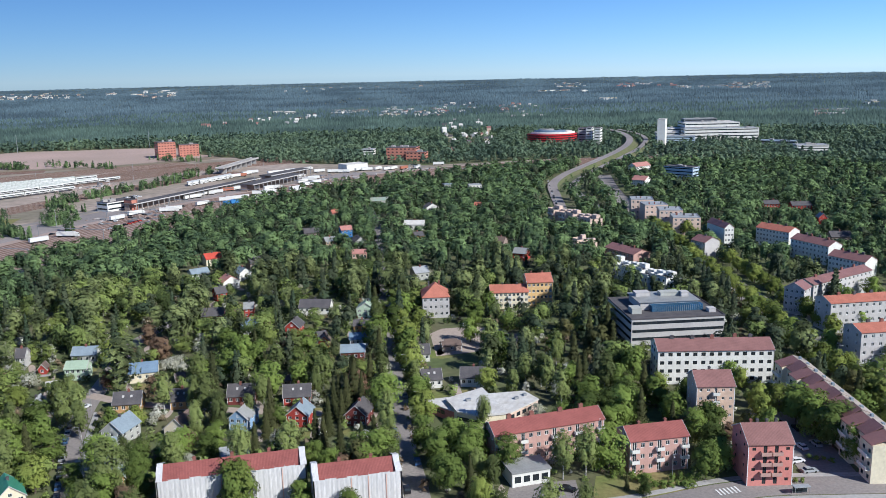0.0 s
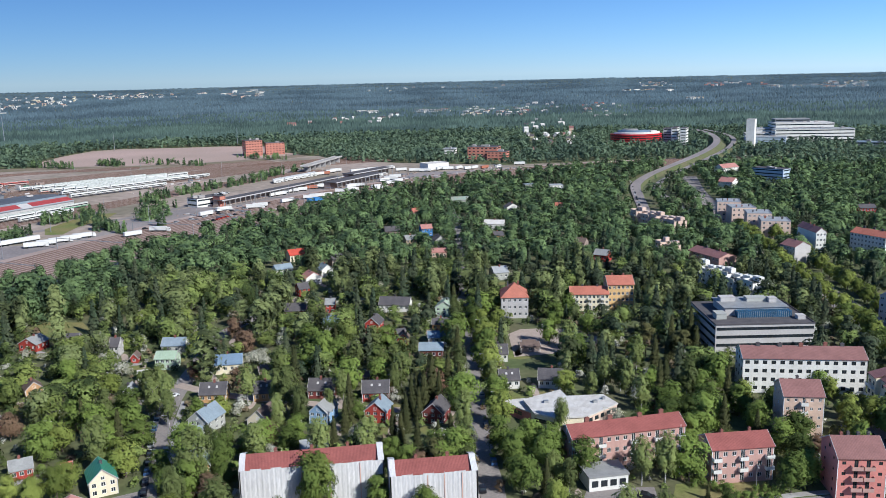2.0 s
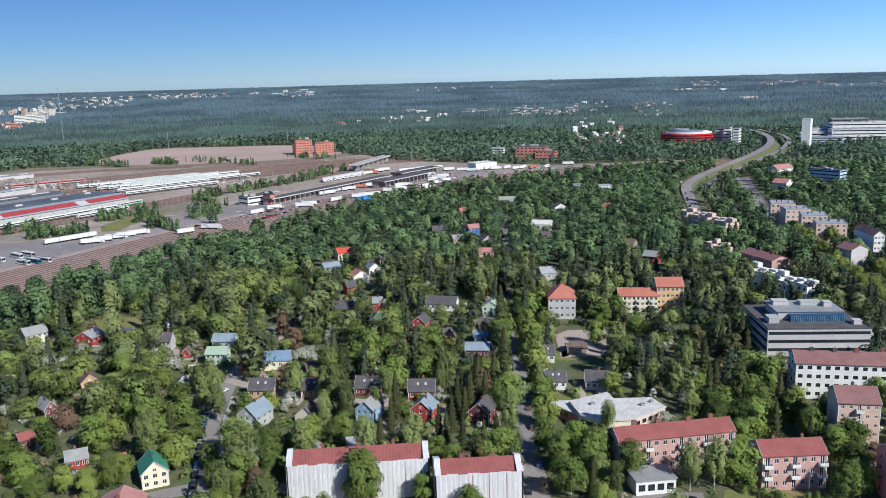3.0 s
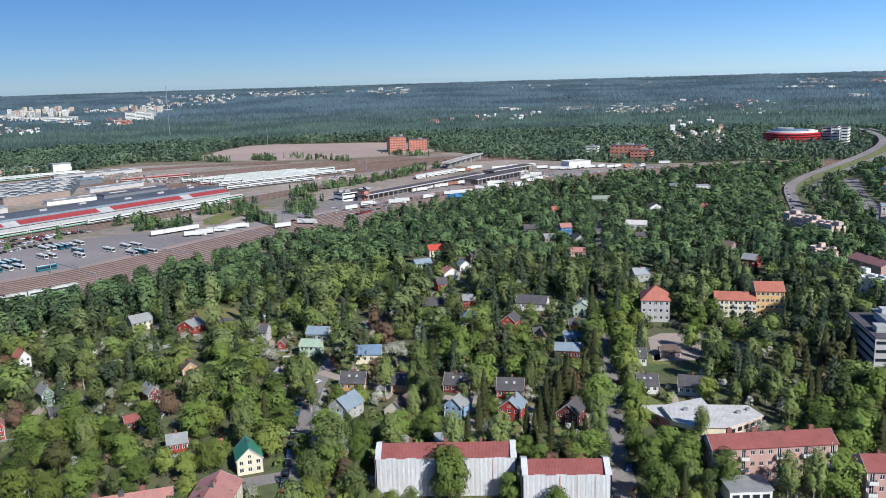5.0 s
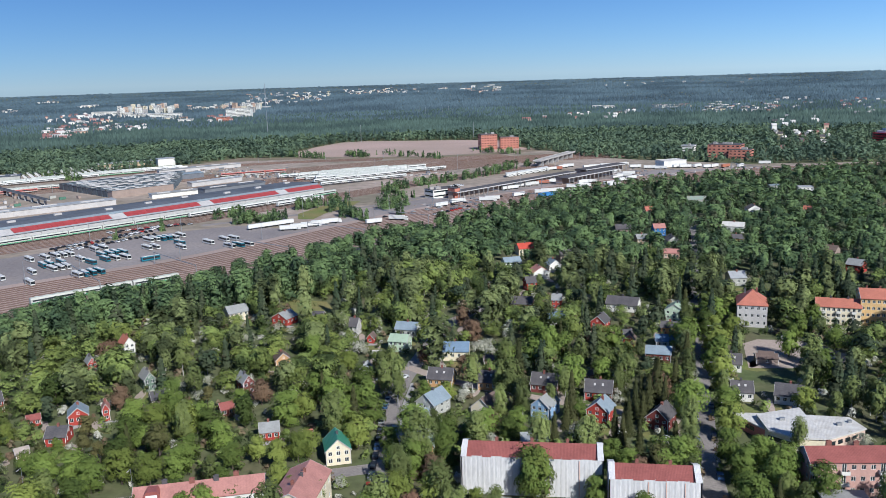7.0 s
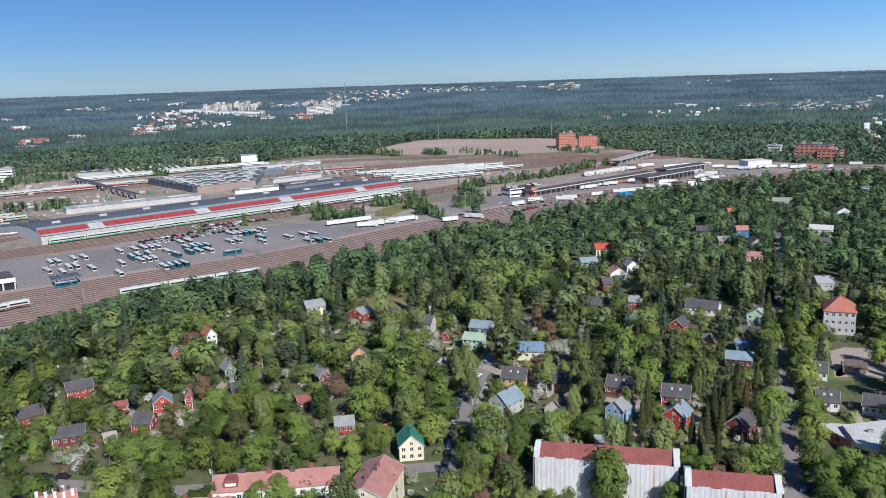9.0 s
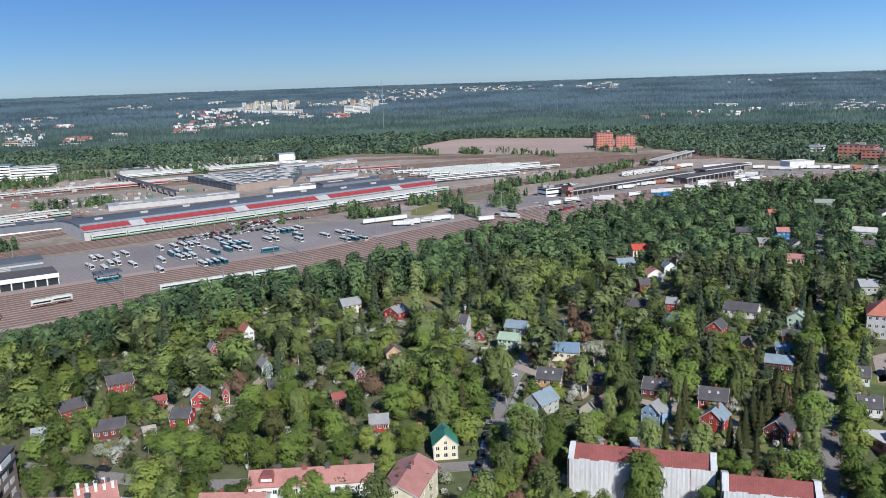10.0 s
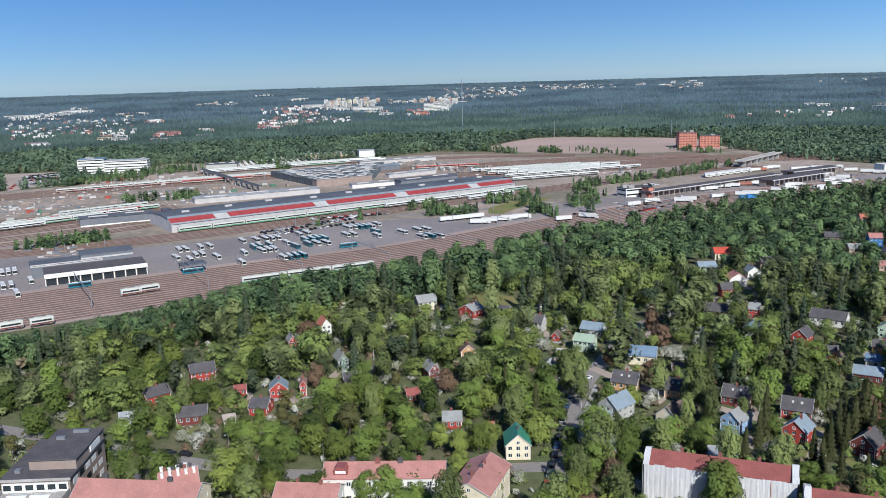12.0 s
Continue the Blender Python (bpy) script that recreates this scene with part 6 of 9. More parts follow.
for k in (1, 3, 5, 7):
    q = Soup()
    q.extrude([(-0.5, 6.7), (8.2, 9.65), (8.2, 9.85), (-0.5, 6.9)], "x", cuts[k] * DL + 0.2, cuts[k + 1] * DL - 0.2)
    part("glazed_gap", q.done("glazed_gap", WALLS["palegrey"]), depot, "pale glazed strip between the red roofs")
q = Soup()
q.box(-DL / 2, DL / 2, 8.6, 11.0, 9.9, 11.4)
part("clerestory", q.done("clerestory", ROOFS["bluegrey"]), depot, "blue-grey clerestory along the ridge")
for k in range(28):
    q = Soup()
    q.box(-0.3, 0.3, -0.12, 0.0, 0, 5.8)
    part("front_column", q.done("front_column", CONCRETE), depot, m=pose(-DL / 2 + (k + 0.5) * DL / 28, -0.004, 0))
for k in range(9):
    q = Soup()
    q.box(-3, 3, -1.2, 1.2, 0, 1.4)
    part("roof_vent", q.done("roof_vent", WALLS["palegrey"]), depot, m=pose(-DL / 2 + (k + 0.5) * DL / 9, 24 + 5 * (k % 3), 11.3))

lh = long_hall("train_hall", "low grey train hall with white plinth", (-625, 391), (-596, 441), 13, 6.6, 7.0, "slate", HALL_ROOF, lights=2)
q = Soup()
q.box(-28.6, 28.6, -0.09, -0.004, -0.1, 1.1)
part("plinth", q.done("plinth", WALLS["white"]), lh, "white plinth")
q = long_hall("train_hall", "red-ended train hall beside the depot", (-591, 446), (-588, 452), 7, 8.5, 8.5, "red", HALL_ROOF)
long_hall("workshop_hall", "long low workshop with pale roof", (-640, 520), (-580, 628), 12, 5, 5.5, "palegrey", ROOFS["lightgrey"], lights=3)
SAW = [ROOFS["lightgrey"], HALL_ROOF, ROOFS["lightgrey"], ROOFS["bluegrey"], ROOFS["grey"], ROOFS["lightgrey"], ROOFS["white"]]
for k in range(11):
    ax, ay, L = -617 - k * 11.0, 664 + k * 4.6, 66 + k * 8.0
    long_hall("saw_roof_hall", "low workshop bay with sloping roof and glazed end", (ax, ay), (ax + 0.42 * L, ay + 0.907 * L), 11.2, 7.6, 6.0, "brown" if k < 1 else "dark_glazed", SAW[(k * 5) % 7], lights=3 + k % 3)
long_hall("workshop_hall", "low white workshop with flat roof", (-571, 668), (-546, 712), 9, 4, 4.5, "white", ROOFS["grey"], lights=2)
long_hall("workshop_hall", "long grey workshop hall behind the depot", (-524, 690), (-496, 755), 14, 7.5, 8, "slate", HALL_ROOF, lights=2)
long_hall("workshop_hall", "dark blue workshop hall among the sidings", (-658, 792), (-636, 838), 12, 6, 6.5, "slate", ROOFS["bluegrey"])
long_hall("workshop_hall", "long low hall with pale walls beside the sidings", (-590, 755), (-566, 815), 9, 4.5, 5, "palegrey", ROOFS["lightgrey"], lights=2)
long_hall("warehouse", "flat warehouse with grey walls", (-720, 860), (-660, 950), 10, 4.5, 5, "palegrey", ROOFS["grey"], lights=5)
long_hall("warehouse", "long low tan warehouse at the forest edge", (-863, 908), (-818, 967), 12, 5.5, 6, "tan", ROOFS["lightgrey"], lights=4)
long_hall("warehouse", "white windowless warehouse at the forest edge", (-794, 948), (-780, 967), 12, 9.5, 10, "white", ROOFS["lightgrey"], clear=70.0)
long_hall("warehouse", "low dark grey warehouse with flat roof", (-891, 748), (-862, 776), 20, 6, 6.5, "grey", HALL_ROOF, lights=3)
# long footbridge over the sidings
fa, fb = Vector((-849.0, 706.0)), Vector((-640.0, 605.0))
FL = (fb - fa).length
fbr = thing("footbridge", (fa.x + fb.x) / 2, (fa.y + fb.y) / 2, yard_dir(fa, fb), "long grey steel footbridge on piers over the sidings", "footbridge")
s = Soup()
s.box(-FL / 2, FL / 2, -1.6, 1.6, 5.6, 6.1)
part("deck", s.done("deck", CONCRETE), fbr)
for sy in (-1.6, 1.5):
    s = Soup()
    s.box(-FL / 2, FL / 2, sy, sy + 0.1, 6.104, 7.4)
    part("parapet", s.done("parapet", WALLS["slate"]), fbr, "dark sheet parapet")
for k in range(12):
    s = Soup()
    s.box(-0.4, 0.4, -1.2, 1.2, 0, 5.596)
    part("pier", s.done("pier", CONCRETE), fbr, m=pose(-FL / 2 + (k + 0.5) * FL / 12, 0, 0))

# bus garage
gA, gB = (-455.5, 259.0), (-428.5, 308.0)
g_rot = yard_dir(gA, gB)
GL = math.hypot(gB[0] - gA[0], gB[1] - gA[1])
garage = thing("bus_garage", (gA[0] + gB[0]) / 2, (gA[1] + gB[1]) / 2, g_rot, "white-fronted bus garage with dark open bays and flat roofs", "bus garage")
FOOT.append((-462, 296, g_rot, GL / 2, 22, 0))
s = Soup()
s.box(-GL / 2, GL / 2, 0.6, 24, -0.2, 6.2)
part("wall", s.done("wall", WALLS["brown"]), garage)
s = Soup()
s.box(-GL / 2 - 0.3, GL / 2 + 0.3, -0.3, 24.3, 6.204, 6.5)
part("roof", s.done("roof", ROOFS["dark"]), garage, "dark felt roof")
s = Soup()
s.box(-GL / 2 - 0.3, GL / 2 + 0.3, -0.5, -0.304, 4.3, 6.9)
part("fascia", s.done("fascia", WALLS["white"]), garage, "white sheet-metal fascia")
s = Soup()
s.box(-GL * 0.62, GL * 0.1, 24.3, 24.49, 6.9, 8.4)
s.box(-GL * 0.12, GL * 0.42, 24.4, 24.59, 8.6, 9.6)
part("rear_fascia", s.done("rear_fascia", WALLS["palegrey"]), garage, "pale sheet band on the rear hall")
for k in range(10):
    s = Soup()
    s.box(-0.25, 0.25, 0.0, 0.5, 0, 4.3)
    part("pillar", s.done("pillar", WALLS["white"]), garage, m=pose(-GL / 2 + (k + 0.02) * GL / 9.05, 0, 0))
for k in range(9):
    s = Soup()
    s.box(-GL / 9 * 0.42, GL / 9 * 0.42, 0.5, 0.6, 0.1, 4.0)
    part("bay_door", s.done("bay_door", GLASS), garage, m=pose(-GL / 2 + (k + 0.5) * GL / 9, 0, 0))
s = Soup()
s.box(-GL * 0.62, GL * 0.1, 24.5, 44, -0.2, 7.5)
s.box(-GL * 0.12, GL * 0.42, 24.6, 42, -0.2, 11.2)
part("rear_hall", s.done("rear_hall", WALLS["slate"]), garage, "taller grey hall behind")
s = Soup()
s.box(-GL * 0.63, GL * 0.11, 24.3, 44.2, 7.504, 7.8)
s.box(-GL * 0.13, GL * 0.43, 24.4, 42.2, 11.204, 11.5)
part("rear_roof", s.done("rear_roof", HALL_ROOF), garage, "blue-grey flat roof")
# wash canopy
can = thing("canopy", -409, 326, 65, "dark flat canopy on posts over the bus lane", "canopy")
s = Soup()
s.box(-7.5, 7.5, -5, 5, 4.6, 5.4)
part("roof", s.done("roof", HALL_ROOF), can)
for px_, py_ in ((-6.8, -4.4), (6.8, -4.4), (-6.8, 4.4), (6.8, 4.4)):
    s = Soup()
    s.box(px_ - 0.2, px_ + 0.2, py_ - 0.2, py_ + 0.2, 0, 4.6)
    part("post", s.done("post", STEEL), can)


def wheel_mesh(r, w):
    s = Soup()
    n = 10
    ring = [(r * math.cos(2 * math.pi * k / n), r + r * math.sin(2 * math.pi * k / n)) for k in range(n)]
    s.extrude(ring, "y", -w / 2, w / 2)
    return s.done("wheel", RUBBER)


BUS_WHEEL, CAR_WHEEL = wheel_mesh(0.5, 2.5), wheel_mesh(0.32, 0.22)


def bus_proto(color, label):
    root = tagged(new("bus"), label, "bus", "buses in the bus yard")
    s = Soup()
    s.extrude([(-1.27, 0.35), (1.27, 0.35), (1.27, 2.75), (1.1, 3.05), (-1.1, 3.05), (-1.27, 2.75)], "x", -6, 6)
    part("body", s.done("body", color), root)
    s = Soup()
    s.box(-5.9, 5.9, -1.05, 1.05, 3.054, 3.1)
    part("roof", s.done("roof", BUS_WHITE), root, "white roof")
    s = Soup()
    s.box(-5.6, 5.6, -1.3, 1.3, 1.25, 2.5)
    part("side_glazing", s.done("side_glazing", GLASS), root)
    s = Soup()
    s.box(5.95, 6.03, -1.15, 1.15, 1.1, 2.6)
    part("windscreen", s.done("windscreen", GLASS), root)
    s = Soup()
    s.box(-4, -1, -0.8, 0.8, 3.104, 3.35)
    part("roof_unit", s.done("roof_unit", BUS_WHITE), root)
    for x in (-3.4, 3.6):
        part("wheel", BUS_WHEEL, root, m=pose(x, 0, 0))
    return root


buses = [bus_proto(BUS_WHITE, "white city bus parked on asphalt"), bus_proto(BUS_BLUE, "blue city bus parked on asphalt")]
used = [False, False]


def bus(kind, x, y, rot):
    m = pose(x, y, 0.08, 0, 0, rot)
    if not used[kind]:
        used[kind] = True
        buses[kind].matrix_basis = m
    else:
        copy_thing(buses[kind], m)


BUS_ROWS = [
    (0, -466.2, 361.6), (0, -463.8, 364.9), (0, -460.4, 375.1), (0, -457.7, 380.7), (0, -442.0, 355.4), (0, -440.0, 359.2), (0, -446.5, 343.4), (0, -433.5, 343.9),
    (0, -424.6, 358.2), (0, -450.6, 404.2), (0, -444.7, 411.7), (0, -441.9, 417.7), (0, -439.3, 421.3), (0, -437.1, 424.7), (0, -417.8, 375.4), (0, -396.5, 353.7),
    (1, -426.1, 391.9), (1, -425.5, 396.5), (1, -421.9, 402.5), (0, -412.5, 386.0), (0, -410.4, 390.0), (0, -408.7, 393.7), (0, -416.8, 413.8), (1, -402.4, 407.7),
    (0, -431.7, 441.8), (0, -429.4, 447.8), (1, -412.0, 427.4), (1, -409.0, 431.2), (1, -408.6, 436.0), (1, -404.1, 438.2), (1, -400.1, 417.5), (0, -396.1, 421.7),
]
MORE_BUS_ROWS = [
    (0, -391.3, 426.2), (0, -383.6, 376.8), (1, -381.2, 379.9), (1, -379.1, 383.7), (1, -376.9, 387.5), (0, -398.2, 455.3), (0, -394.7, 459.4), (0, -417.0, 479.3),
    (0, -414.6, 483.1), (1, -410.7, 485.7), (1, -408.7, 489.4), (0, -404.7, 492.0), (0, -405.7, 500.7), (1, -386.7, 475.5), (0, -376.0, 463.4), (0, -367.3, 482.2),
    (0, -362.8, 494.3), (0, -358.0, 499.1), (0, -343.8, 474.1), (1, -339.6, 478.5), (0, -335.3, 482.9), (0, -509.4, 263.0), (0, -508.0, 266.3), (0, -506.6, 269.5),
    (0, -472.1, 259.7), (0, -473.4, 243.9), (0, -471.1, 247.5), (0, -449.1, 238.2),
]
brng = random.Random(8)
for kind, x, y in BUS_ROWS + MORE_BUS_ROWS:
    bus(kind, x, y, -25 + brng.uniform(-3, 3))
for x, y in ((-370.3, 425.6), (-404.2, 322.1), (-434.7, 267.1)):
    bus(1, x, y, 62)


def trailer_proto(color, label, cab):
    root = tagged(new("lorry" if cab else "trailer"), label, "lorry" if cab else "trailer", "trailers of the freight yard")
    s = Soup()
    s.box(-6.6, 6.6, -1.27, 1.27, 1.15, 3.95)
    part("box_body", s.done("box_body", color), root)
    s = Soup()
    s.box(-6.3, 6.3, -0.5, 0.5, 0.8, 1.146)
    part("chassis", s.done("chassis", FRAME_DARK), root)
    for x in (-4.6, 4.6):
        s = Soup()
        s.box(x - 0.9, x + 0.9, -1.2, 1.2, 0, 0.95)
        part("axle", s.done("axle", RUBBER), root)
    if cab:
        s = Soup()
        s.extrude([(7.0, 0.6), (9.2, 0.6), (9.2, 1.9), (8.8, 3.2), (7.0, 3.4)], "y", -1.22, 1.22)
        part("cab", s.done("cab", TRAILER_WHITE), root)
        s = Soup()
        s.box(8.95, 9.12, -1.05, 1.05, 1.9, 2.7)
        part("windscreen", s.done("windscreen", GLASS), root)
    return root


trailers = [trailer_proto(TRAILER_WHITE, "white box trailer parked in the freight yard", False), trailer_proto(TRAILER_WHITE, "white lorry with box body in the yard", True),
            trailer_proto(paint("container_blue", (0.06, 0.2, 0.45)), "blue box trailer parked in the yard", False), trailer_proto(paint("container_rust", (0.4, 0.16, 0.1)), "rust-red container trailer in the yard", False)]
t_used = [False] * 4


def trailer(kind, x, y, rot):
    m = pose(x, y, 0.07, 0, 0, rot)
    if not t_used[kind]:
        t_used[kind] = True
        trailers[kind].matrix_basis = m
    else:
        copy_thing(trailers[kind], m)


DOCK_TRAILERS = [
    (0, -240, 784), (0, -236, 789), (0, -234, 806), (0, -230, 810), (0, -227, 815), (0, -224, 819), (3, -217, 833), (1, -209, 842),
    (0, -205, 847), (0, -191, 867), (0, -188, 881), (1, -182, 892), (0, -177, 897), (0, -192, 839), (0, -177, 840), (1, -173, 845),
    (0, -200, 764), (0, -196, 772), (0, -189, 777), (2, -193, 743), (2, -187, 747), (0, -179, 805), (1, -172, 814), (2, -174, 928),
]
YARD_TRAILERS = [
    (0, -166, 939), (0, -151, 888), (1, -147, 903), (0, -144, 919), (0, -141, 865), (0, -135, 880), (0, -150, 833), (0, -143, 825),
    (0, -172, 774), (1, -164, 775), (1, -200, 978), (0, -194, 984), (0, -183, 997), (0, -176, 997), (1, -165, 1010), (0, -147, 986),
    (0, -130, 980), (1, -102, 993), (0, -97, 999), (0, -117, 975), (0, -238, 953), (3, -233, 959), (0, -230, 977), (0, -226, 989),
]
FIELD_TRAILERS = [
    (0, -92, 993), (1, -80, 999), (0, -67, 994), (0, -61, 1000), (3, -49, 1000), (0, -33, 1006), (0, -8, 1038), (1, -236, 708),
    (0, -233, 716), (0, -216, 742), (0, -265, 671), (1, -259, 694), (1, -275, 600), (0, -286, 581),
]
qrng = random.Random(14)
for kind, x, y in DOCK_TRAILERS + YARD_TRAILERS + FIELD_TRAILERS:
    trailer(kind, x, y, qrng.choice((62, 55, 20, 30, 5, 48)) + qrng.uniform(-8, 8))
for x, y in ((-367, 541), (-360.5, 552), (-354, 563)):
    trailer(0, x, y, 59)
for k in range(5):
    trailer(0 if k % 2 else 1, -338 + 4.2 * k, 541 + 8.5 * k, 30 + 3 * k)
for k in range(20):
    f = k / 19
    trailer(1 if k % 3 else 0, -271 + f * 28, 887 + f * 66, -70 + qrng.uniform(-4, 4))

# freight terminal: two long canopies with a red-ended head building
for (a, b, dpt, h) in (((-272, 716), (-200, 891), 12, 6.0), ((-196, 826), (-160, 914), 16, 7.0), ((-194, 905), (-160, 975), 16, 6.5)):
    rot = yard_dir(a, b)
    L = math.hypot(b[0] - a[0], b[1] - a[1])
    ter = thing("freight_shed", (a[0] + b[0]) / 2, (a[1] + b[1]) / 2, rot, "long open freight shed with pale edge on dark columns", "freight shed", "sheds of the freight terminal")
    FOOT.append((ter.location.x, ter.location.y, rot, L / 2, dpt / 2, 0))
    s = Soup()
    s.box(-L / 2, L / 2, -dpt / 2, dpt / 2, h, h + 0.6)
    part("roof", s.done("roof", ROOFS["dark"]), ter)
    s = Soup()
    s.box(-L / 2, L / 2, -dpt / 2 - 0.2, -dpt / 2 - 0.004, h - 0.2, h + 0.7)
    part("fascia", s.done("fascia", WALLS["palegrey"]), ter, "white fascia")
    n = int(L / 7)
    for k in range(n):
        s = Soup()
        s.box(-0.3, 0.3, -dpt / 2 + 0.3, -dpt / 2 + 0.9, 0, h)
        part("column", s.done("column", CONCRETE), ter, m=pose(-L / 2 + (k + 0.5) * L / n, 0, 0))
    s = Soup()
    s.box(-L / 2 + 1, L / 2 - 1, 0, dpt / 2 - 0.5, 0, h - 0.004)
    part("back_wall", s.done("back_wall", WALLS["brown"]), ter)
block("terminal_building", "white-banded terminal office beside the freight sheds", -288, 728, 58, 26, 14, 8.0, floors=2, wall="white", roof="dark", boxes=2, clear=0)
block("terminal_tower", "red brick stair tower of the terminal", -272, 722, 58, 6, 10, 9.5, floors=3, wall="brick", roof="dark", bands=False, clear=0, category="tower")
block("white_hall", "white storage tent beside the freight yard", -110, 1010, 40, 30, 18, 7, floors=1, wall="white", roof="white", bands=False, clear=0, category="hall")

# road bridge over the tracks at the far end
bridge = thing("road_bridge", -256, 1046, 83, "concrete road bridge on rows of piers", "bridge")
s = Soup()
s.box(-62, 62, -5, 5, 6.5, 7.6)
part("deck", s.done("deck", CONCRETE), bridge)
for sy in (-4.8, 4.6):
    s = Soup()
    s.box(-62, 62, sy, sy + 0.2, 7.604, 8.5)
    part("parapet", s.done("parapet", CONCRETE), bridge)
for k in range(7):
    s = Soup()
    s.box(-52 + k * 17.3, -50.6 + k * 17.3, -4.2, 4.2, 0, 6.496)
    part("pier", s.done("pier", CONCRETE), bridge)


def coach_proto(color, stripe, label, L=26.0):
    root = tagged(new("railway_coach"), label, "railway coach", "coaches in the rail yard")
    s = Soup()
    s.extrude([(-1.5, 1.0), (1.5, 1.0), (1.5, 3.3), (1.1, 4.1), (-1.1, 4.1), (-1.5, 3.3)], "x", -L / 2, L / 2)
    part("body", s.done("body", color), root)
    s = Soup()
    s.box(-L / 2 + 0.1, L / 2 - 0.1, -1.05, 1.05, 4.104, 4.2)
    for k in range(int(L / 5)):
        s.box(-L / 2 + 2.5 + k * 5, -L / 2 + 4.4 + k * 5, -0.7, 0.7, 4.2, 4.5)
    part("roof", s.done("roof", COACH_ROOF), root, "grey-green roof with vents")
    s = Soup()
    s.box(-L / 2 + 1, L / 2 - 1, -1.54, 1.54, 2.3, 3.1)
    part("window_strip", s.done("window_strip", GLASS), root)
    s = Soup()
    s.box(-L / 2 + 0.2, L / 2 - 0.2, -1.53, 1.53, 1.1, 1.7)
    part("waist_band", s.done("waist_band", stripe), root)
    s = Soup()
    s.extrude([(-L * 0.34 - 1.6, 0.3), (-L * 0.34 + 1.6, 0.3), (-L * 0.34 + 1.9, 0.8), (L * 0.34 - 1.9, 0.8), (L * 0.34 - 1.6, 0.3), (L * 0.34 + 1.6, 0.3), (L * 0.34 + 1.6, 0.996), (-L * 0.34 - 1.6, 0.996)], "y", -1.1, 1.1)
    part("undercarriage", s.done("undercarriage", FRAME_DARK), root)
    return root


coaches = [coach_proto(TRAIN_WHITE, TRAIN_GREEN, "white and green railway coach on a siding"), coach_proto(TRAIN_WHITE, TRAIN_RED, "white and red railway coach on a siding"), coach_proto(TRAIN_RED, TRAIN_WHITE, "red railway coach on a siding"),
           coach_proto(BUS_WHITE, FRAME_DARK, "pale grey railway coach on a siding")]
c_used = [False] * 4


def train(kind, line, off, start, count, step=26.6):
    """Coaches one behind the other along a track line, from a distance along it."""
    ln = [Vector(p) for p in offset_line(line, off)]
    dist = [0.0]
    for a, b in zip(ln, ln[1:]):
        dist.append(dist[-1] + (b - a).length)
    for k in range(count):
        d = start + k * step
        for i in range(len(ln) - 1):
            if dist[i] <= d <= dist[i + 1]:
                f = (d - dist[i]) / (dist[i + 1] - dist[i])
                p = ln[i].lerp(ln[i + 1], f)
                rot = math.degrees(math.atan2(ln[i + 1].y - ln[i].y, ln[i + 1].x - ln[i].x))
                m = pose(p.x, p.y, 0.3, 0, 0, rot)
                if not c_used[kind]:
                    c_used[kind] = True
                    coaches[kind].matrix_basis = m
                else:
                    copy_thing(coaches[kind], m)
                break


train(0, FRONT, 9.6, 440, 13)
train(3, FRONT, 4.4, 620, 5)
train(3, FRONT, -12.4, 700, 2)
train(0, TRACK, -26.0, 690, 3)
for k in range(13):
    train((3, 3, 0, 3, 3, 3, 1)[k % 7], PARK, 6 * k, 130 + 9 * ((k * 5) % 6), 4 + (k * 3) % 2)
train(3, PARK, -30, 120, 4)
train(1, REDLINE, -2, 350, 8)
train(1, REDLINE, 5, 420, 7)
train(2, REDLINE, -10, 480, 3)
train(2, REDLINE, -9, 760, 3)
train(0, REDLINE, 12, 480, 4)
train(3, WESTLINE, -1.5, 355, 4)
train(0, WESTLINE, 6, 350, 5)
train(1, WESTLINE, 28, 400, 3)


# coaches standing alone on the near tracks, and rows beyond the workshops
for x, y, rot in ((-390.9, 269.0, 66), (-388.0, 278.8, 66), (-386.0, 199.7, 66), (-379.8, 211.5, 66)):
    wagon = coach_proto(TRAIN_WHITE, WALLS["darkred"], "short pale work wagon on the near track", 10.5)
    wagon.matrix_basis = pose(x, y, 0.3, 0, 0, rot)
BACKLINE = smooth_line([(-850, 700), (-800, 790), (-757, 861), (-690, 940), (-600, 1010), (-500, 1050)])
for k in range(6):
    rail_track(BACKLINE, -2 + k * 5.5)
    train((3, 0, 3, 3, 1, 3)[k], BACKLINE, -2 + k * 5.5, 20 + 31 * (k % 3), 5 + k % 3)
for k in range(5):
    train((3, 0, 3, 2, 1)[k], WESTLINE, -16.5 + 7.5 * k, 300 + 23 * k, 3 + k % 2)

def gantry(x, y, rot, span):
    root = tagged(new("catenary_portal"), "galvanised steel portal carrying overhead wires", "catenary portal", "portals over the tracks")
    for sx in (-span / 2, span / 2):
        s = Soup()
        s.box(sx - 0.18, sx + 0.18, -0.18, 0.18, 0, 8.5)
        part("post", s.done("post", STEEL), root)
    s = Soup()
    s.box(-span / 2, span / 2, -0.15, 0.15, 7.4, 7.8)
    part("beam", s.done("beam", STEEL), root)
    root.matrix_basis = pose(x, y, 0, 0, 0, rot)
    return root


tl = [Vector(p) for p in TRACK]
for i in range(10, len(tl) - 12, 4):
    d = tl[i + 1] - tl[i]
    gantry(tl[i].x, tl[i].y, math.degrees(math.atan2(d.y, d.x)) + 90, 58)


